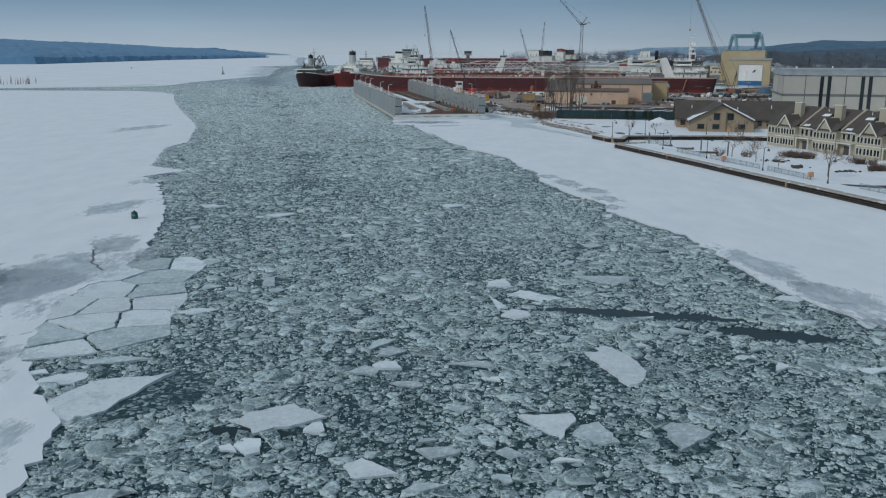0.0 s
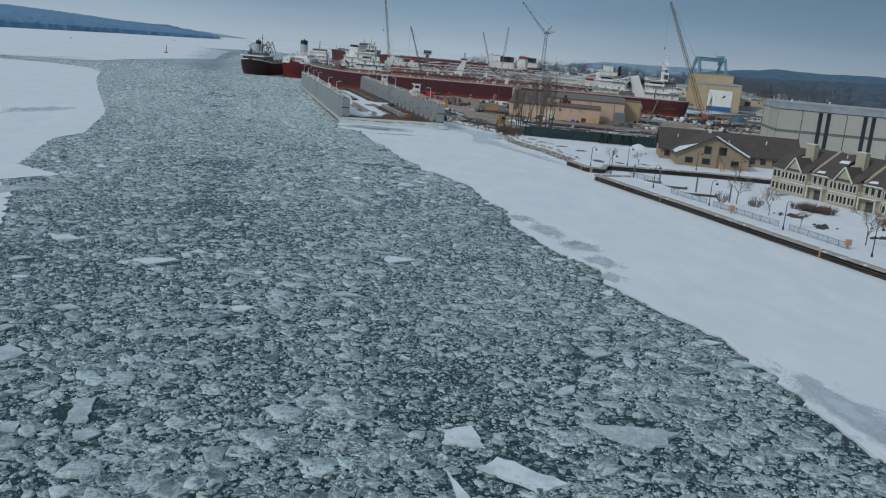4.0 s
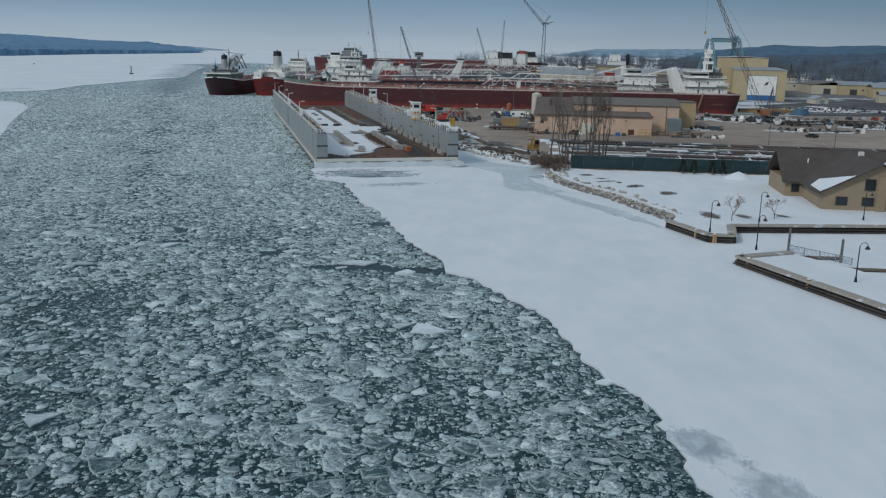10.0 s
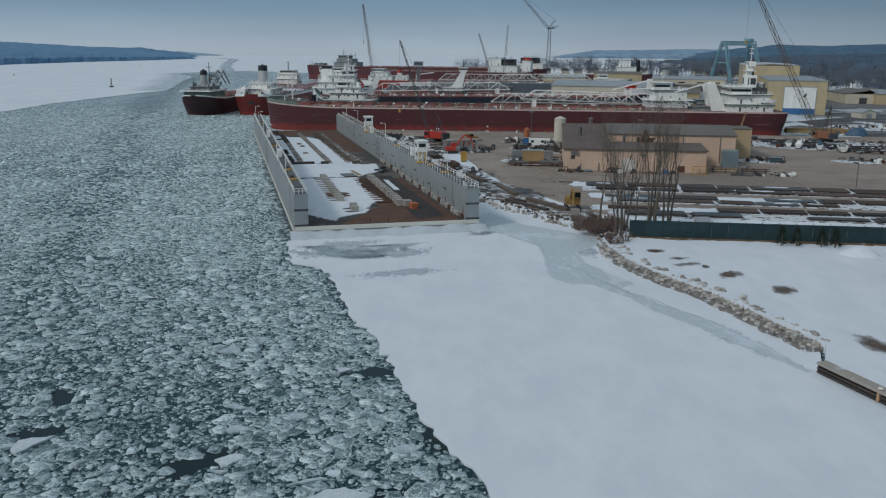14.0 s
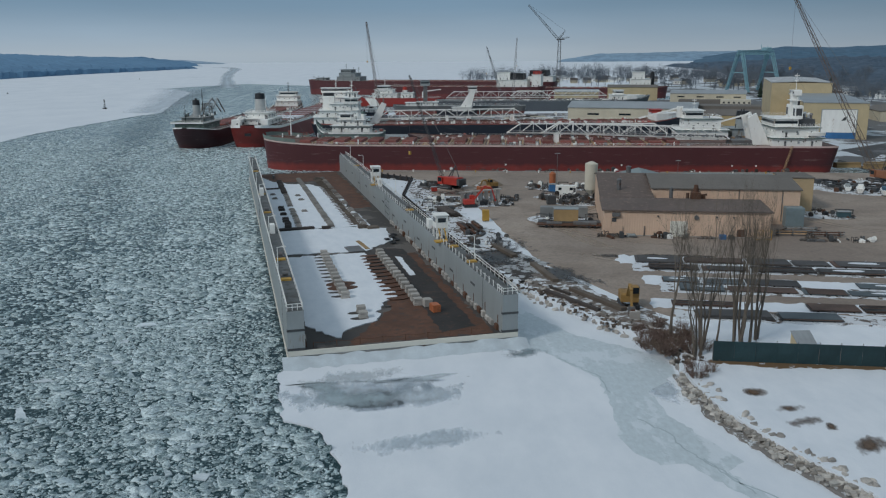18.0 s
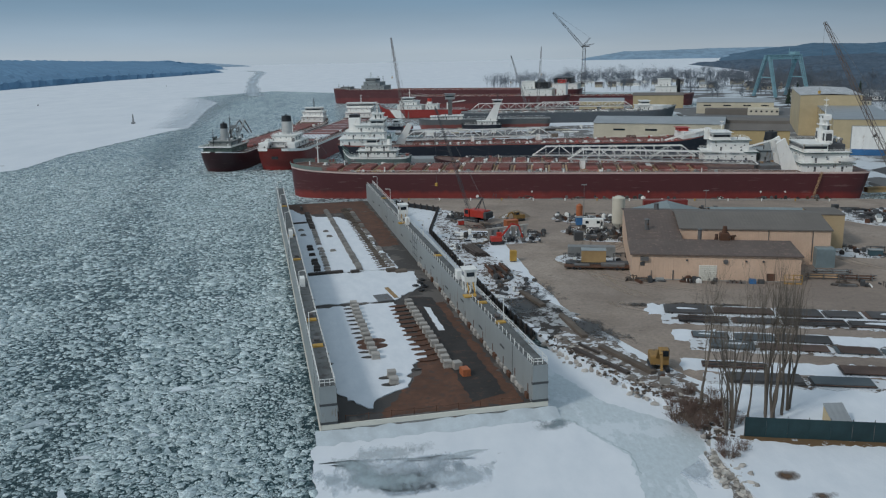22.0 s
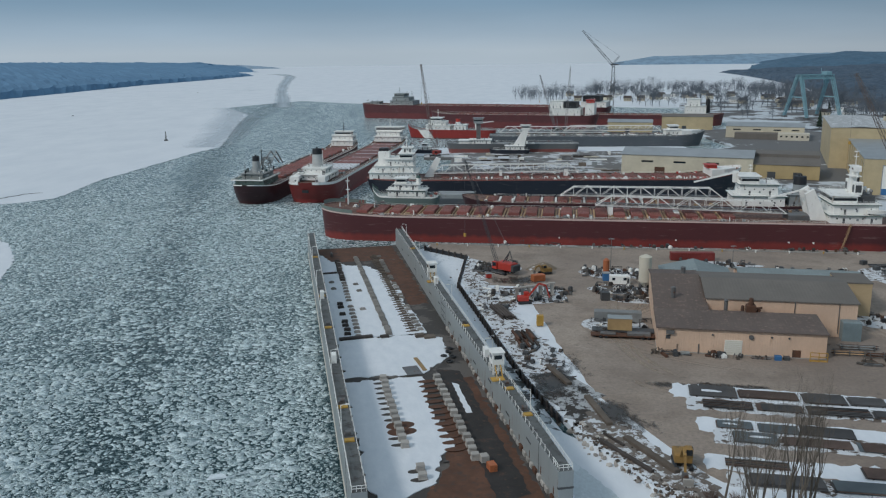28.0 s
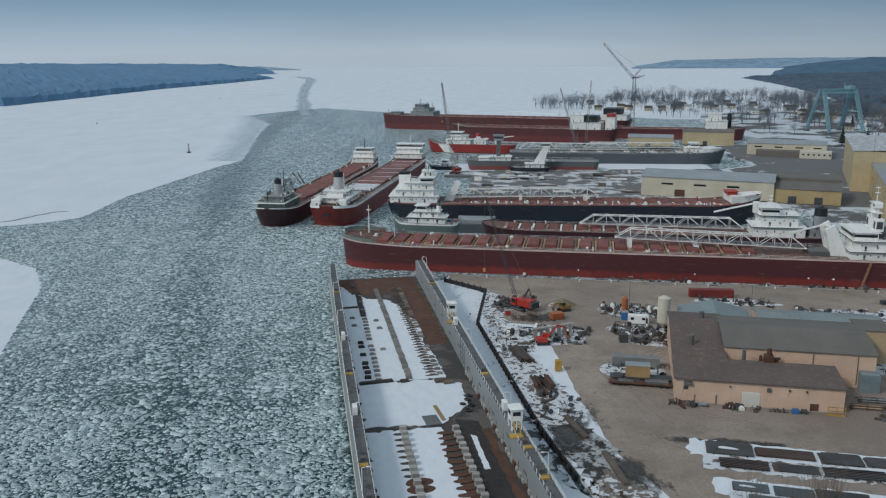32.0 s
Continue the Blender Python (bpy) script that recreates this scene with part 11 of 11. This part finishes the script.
# ---- stores along the middle quay ----
r2 = np.random.default_rng(88)
store_mats = (GREY_PAINT, CONCRETE, TIMBER, STEEL, WHITE, TIMBER_DARK, SNOW_CLEAN, CREAM)
for k in range(110):
    x, y = float(r2.uniform(4, 178)), float(r2.choice((704, 712, 722, 736, 752, 778, 806, 822, 832))) + float(r2.normal(0, 2.2))
    ln, h, mt = float(r2.uniform(3, 14)), float(r2.uniform(0.6, 2.4)), store_mats[int(r2.integers(0, 8))]
    if not (2 < x < 180 and 697 < y < 845) or (x < 8 and y > 820):
        continue
    m_ = pose(x, y, 1.5, 0, 0, -3.5 + float(r2.normal(0, 2)))
    if k % 3 == 0:
        st = thing("pipe_stack", m_, "stack of pipes stored on the snowy quay", "pipe stack", "quay stores")
        pipe = Solid().tube((-ln / 2, 0, 0), (ln / 2, 0, 0), 0.3, n=7).mesh("pipe", mt)
        for i in range(7):
            part("pipe", pipe, None, st, "", pose(0, 0.62 * i - 0.93 if i < 4 else 0.62 * (i - 4) - 0.62, 0.3 if i < 4 else 0.82))
    elif k % 3 == 1:
        whole("plate_pack", Solid().slab(-ln / 2, ln / 2, -1.4, 1.4, 0.2, 0.5, 0.03).slab(-ln / 2 + 0.3, ln / 2 - 0.2, -1.3, 1.2, 0.5, 0.8, 0.03).box(-ln / 3, -ln / 3 + 0.3, -1.4, 1.4, 0, 0.2).box(ln / 3, ln / 3 + 0.3, -1.4, 1.4, 0, 0.2), mt, m_, "stack of plates stored on the snowy quay", "plate stack", "quay stores")
    else:
        whole("store_crate", Solid().slab(-ln / 5, ln / 5, -1.1, 1.1, 0, h, 0.06).slab(-ln / 5 - 0.1, ln / 5 + 0.1, -1.2, 1.2, h, h + 0.15, 0.03), mt, m_, "store crate standing on the snowy quay", "crate", "quay stores")


# ---- town and trees beyond the yard ----
def cottage(m, wall, label):
    h = thing("far_house", m, label, "house", "far houses")
    b = part("wall", Solid().box(0, 11, 0, 8, 0, 4.5), wall, h)
    part("roof", Solid().gable(0, 11, 0, 8, 4.5, 7.6, 0.4, 0.2, "x"), METAL_ROOF if wall is WHITE else SHINGLE, h)
    for x in (2, 5.5, 9):
        part("window", Solid().box(x - 0.5, x + 0.5, -0.06, 0, 1.6, 3.0), GLASS, b)
    return h


rng = np.random.default_rng(8)
homes = [cottage(pose(470, 1250, 1.25, 0, 0, -20), WHITE, "white cottage with a snowy roof among bare trees"), cottage(pose(520, 1330, 1.25, 0, 0, 10), BEIGE_WALL, "beige cottage among bare trees"), cottage(pose(410, 1400, 1.25, 0, 0, 30), SIDING, "cream cottage among bare trees")]
for k in range(24):
    copy_thing(homes[k % 3], pose(float(rng.uniform(190, 480)), float(rng.uniform(1470, 1640)), 1.25, 0, 0, float(rng.uniform(-40, 40))))
for k in range(40):
    copy_thing(homes[k % 3], pose(float(rng.uniform(380, 570)), float(rng.uniform(1000, 1500)), 1.25, 0, 0, float(rng.uniform(-40, 40))))
sheet("town_road", [(330, 1010), (470, 1080), (560, 1200), (600, 1400), (612, 1398), (574, 1192), (480, 1070), (335, 1000)], 1.2, 1.32, ASPHALT, "grey curving town road", "road")
def twiggy(solid, x, y, z, h, rng, twigs=150):
    """A bare far tree: forked trunk and an uneven haze of fine twigs round each limb's end."""
    fork = Vector((x + float(rng.normal(0, 0.02)) * h, y, z + h * float(rng.uniform(0.16, 0.3))))
    solid.tube((x, y, z - 0.3), fork, h * 0.02, h * 0.014, 4, False)
    ends, wide = [], float(rng.uniform(0.22, 0.42))
    for _ in range(7):
        a, r = float(rng.uniform(0, 6.28)), float(rng.uniform(0.05, 1.0)) * wide * h
        e = Vector((x + r * math.cos(a), y + r * math.sin(a), z + h * float(rng.uniform(0.42, 0.9))))
        solid.tube(fork, e, h * 0.010, h * 0.004, 3, False)
        ends.append((e, h * float(rng.uniform(0.07, 0.15))))
    for i in range(twigs):
        e, w = ends[int(rng.integers(7))]
        a = e + Vector(rng.normal(0, 1, 3)) * w
        a.z = max(a.z, z + h * 0.15)
        d = (a - fork).normalized() + Vector(rng.normal(0, 0.4, 3))
        side = d.cross(Vector(rng.normal(0, 1, 3))).normalized() * (h * 0.0065)
        b = a + d * h * float(rng.uniform(0.05, 0.12))
        solid.add([a - side, a + side, b], [(0, 1, 2)])


# Bark of the far trees, its colour shifted to blue-grey for haze.
HAZED_BARK = plain("haze_blue_bark", (0.145, 0.17, 0.20), 0.9, vary=0.3, coarse=0.02)
SHORE_Y, SHORE_X = [880, 1030, 1050, 1330, 1345, 1420, 1500, 1610, 1740, 1820, 1900], [420, 420, 330, 310, 300, 160, 85, 120, 265, 520, 790]
crowns = []
for k in range(5):
    s = Solid()
    twiggy(s, 0, 0, 0, 18, np.random.default_rng(600 + k), 420)
    crowns.append(s.mesh("tree", HAZED_BARK))
clumps = [(float(rng.uniform(260, 620)), float(rng.uniform(1120, 1700))) for _ in range(60)]
k = 0
while k < 230:
    cx, cy = clumps[int(rng.integers(60))]
    x, y = cx + float(rng.normal(0, 14)), cy + float(rng.normal(0, 28))
    if x < np.interp(y, SHORE_Y, SHORE_X) + 6:
        continue
    whole("far_tree", crowns[k % 5], None, pose(x, y, 1.1, 0, 0, 37 * k) @ Matrix.Scale(float(rng.choice((0.5, 0.65, 0.8, 1.0, 1.35))), 4), "bare grey tree among the far houses", "tree", "far trees")
    k += 1
for k in range(60):
    x, y = float(rng.uniform(330, 700)), float(rng.uniform(640, 1000))
    whole("far_tree", crowns[k % 5], None, pose(x, y, 1.1, 0, 0, 37 * k) @ Matrix.Scale(float(rng.uniform(0.7, 1.2)), 4), "bare grey tree among the far houses", "tree", "far trees")
# the dense belt along the point's shore
grove = Solid()
k = 0
knots = [float(rng.uniform(1400, 1880)) for _ in range(15)]
while k < 300:
    pick = int(rng.integers(15))
    y = knots[pick] + float(rng.normal(0, 4 + pick % 4 * 5))
    x = float(np.interp(y, SHORE_Y, SHORE_X)) + 8 + abs(float(rng.normal(0, 60)))
    twiggy(grove, x, y, 1.0, float(rng.uniform(7, 15)) + 3.5 * (pick % 4), rng, 150)
    k += 1
while k < 900:
    y = float(rng.uniform(880, 1800))
    x = float(np.interp(y, [880, 1000, 1080, 1250, 1437, 1600, 1800], [600, 440, 455, 480, 490, 510, 530])) + float(rng.exponential(45 if y > 1000 else 90))
    twiggy(grove, x, y, 1.0, float(rng.uniform(8, 20)), rng, 110)
    k += 1
whole("bare_grove", grove, HAZED_BARK, pose(0, 0, 0), "belt of bare grey trees along the snowy point", "trees", kind="stuff")
fir = Solid()
r2 = np.random.default_rng(3)
fir.tube((0, 0, -0.2), (0, 0, 14), 0.3, 0.05, 6)
for j in range(9):
    z, w = 2 + j * 1.5, 3.4 * (1 - j / 9.5)
    ring = blob(w, 30 + j, 12, 0.25)
    fir.add([(x, y, z - 0.6) for x, y in ring] + [(0, 0, z + 2.0)], [(i, (i + 1) % 12, 12) for i in range(12)])
fir = fir.mesh("fir", NEEDLE)
for k, (x, y) in enumerate(((368, 1010), (352, 1025), (470, 1120), (500, 1300), (560, 1500), (620, 1250), (430, 1180), (640, 900), (660, 800))):
    whole("fir_tree", fir, None, pose(x, y, 1.2, 0, 0, 40 * k) @ Matrix.Scale(1 + 0.1 * (k % 3), 4), "dark conifer among bare trees", "tree", "far firs")
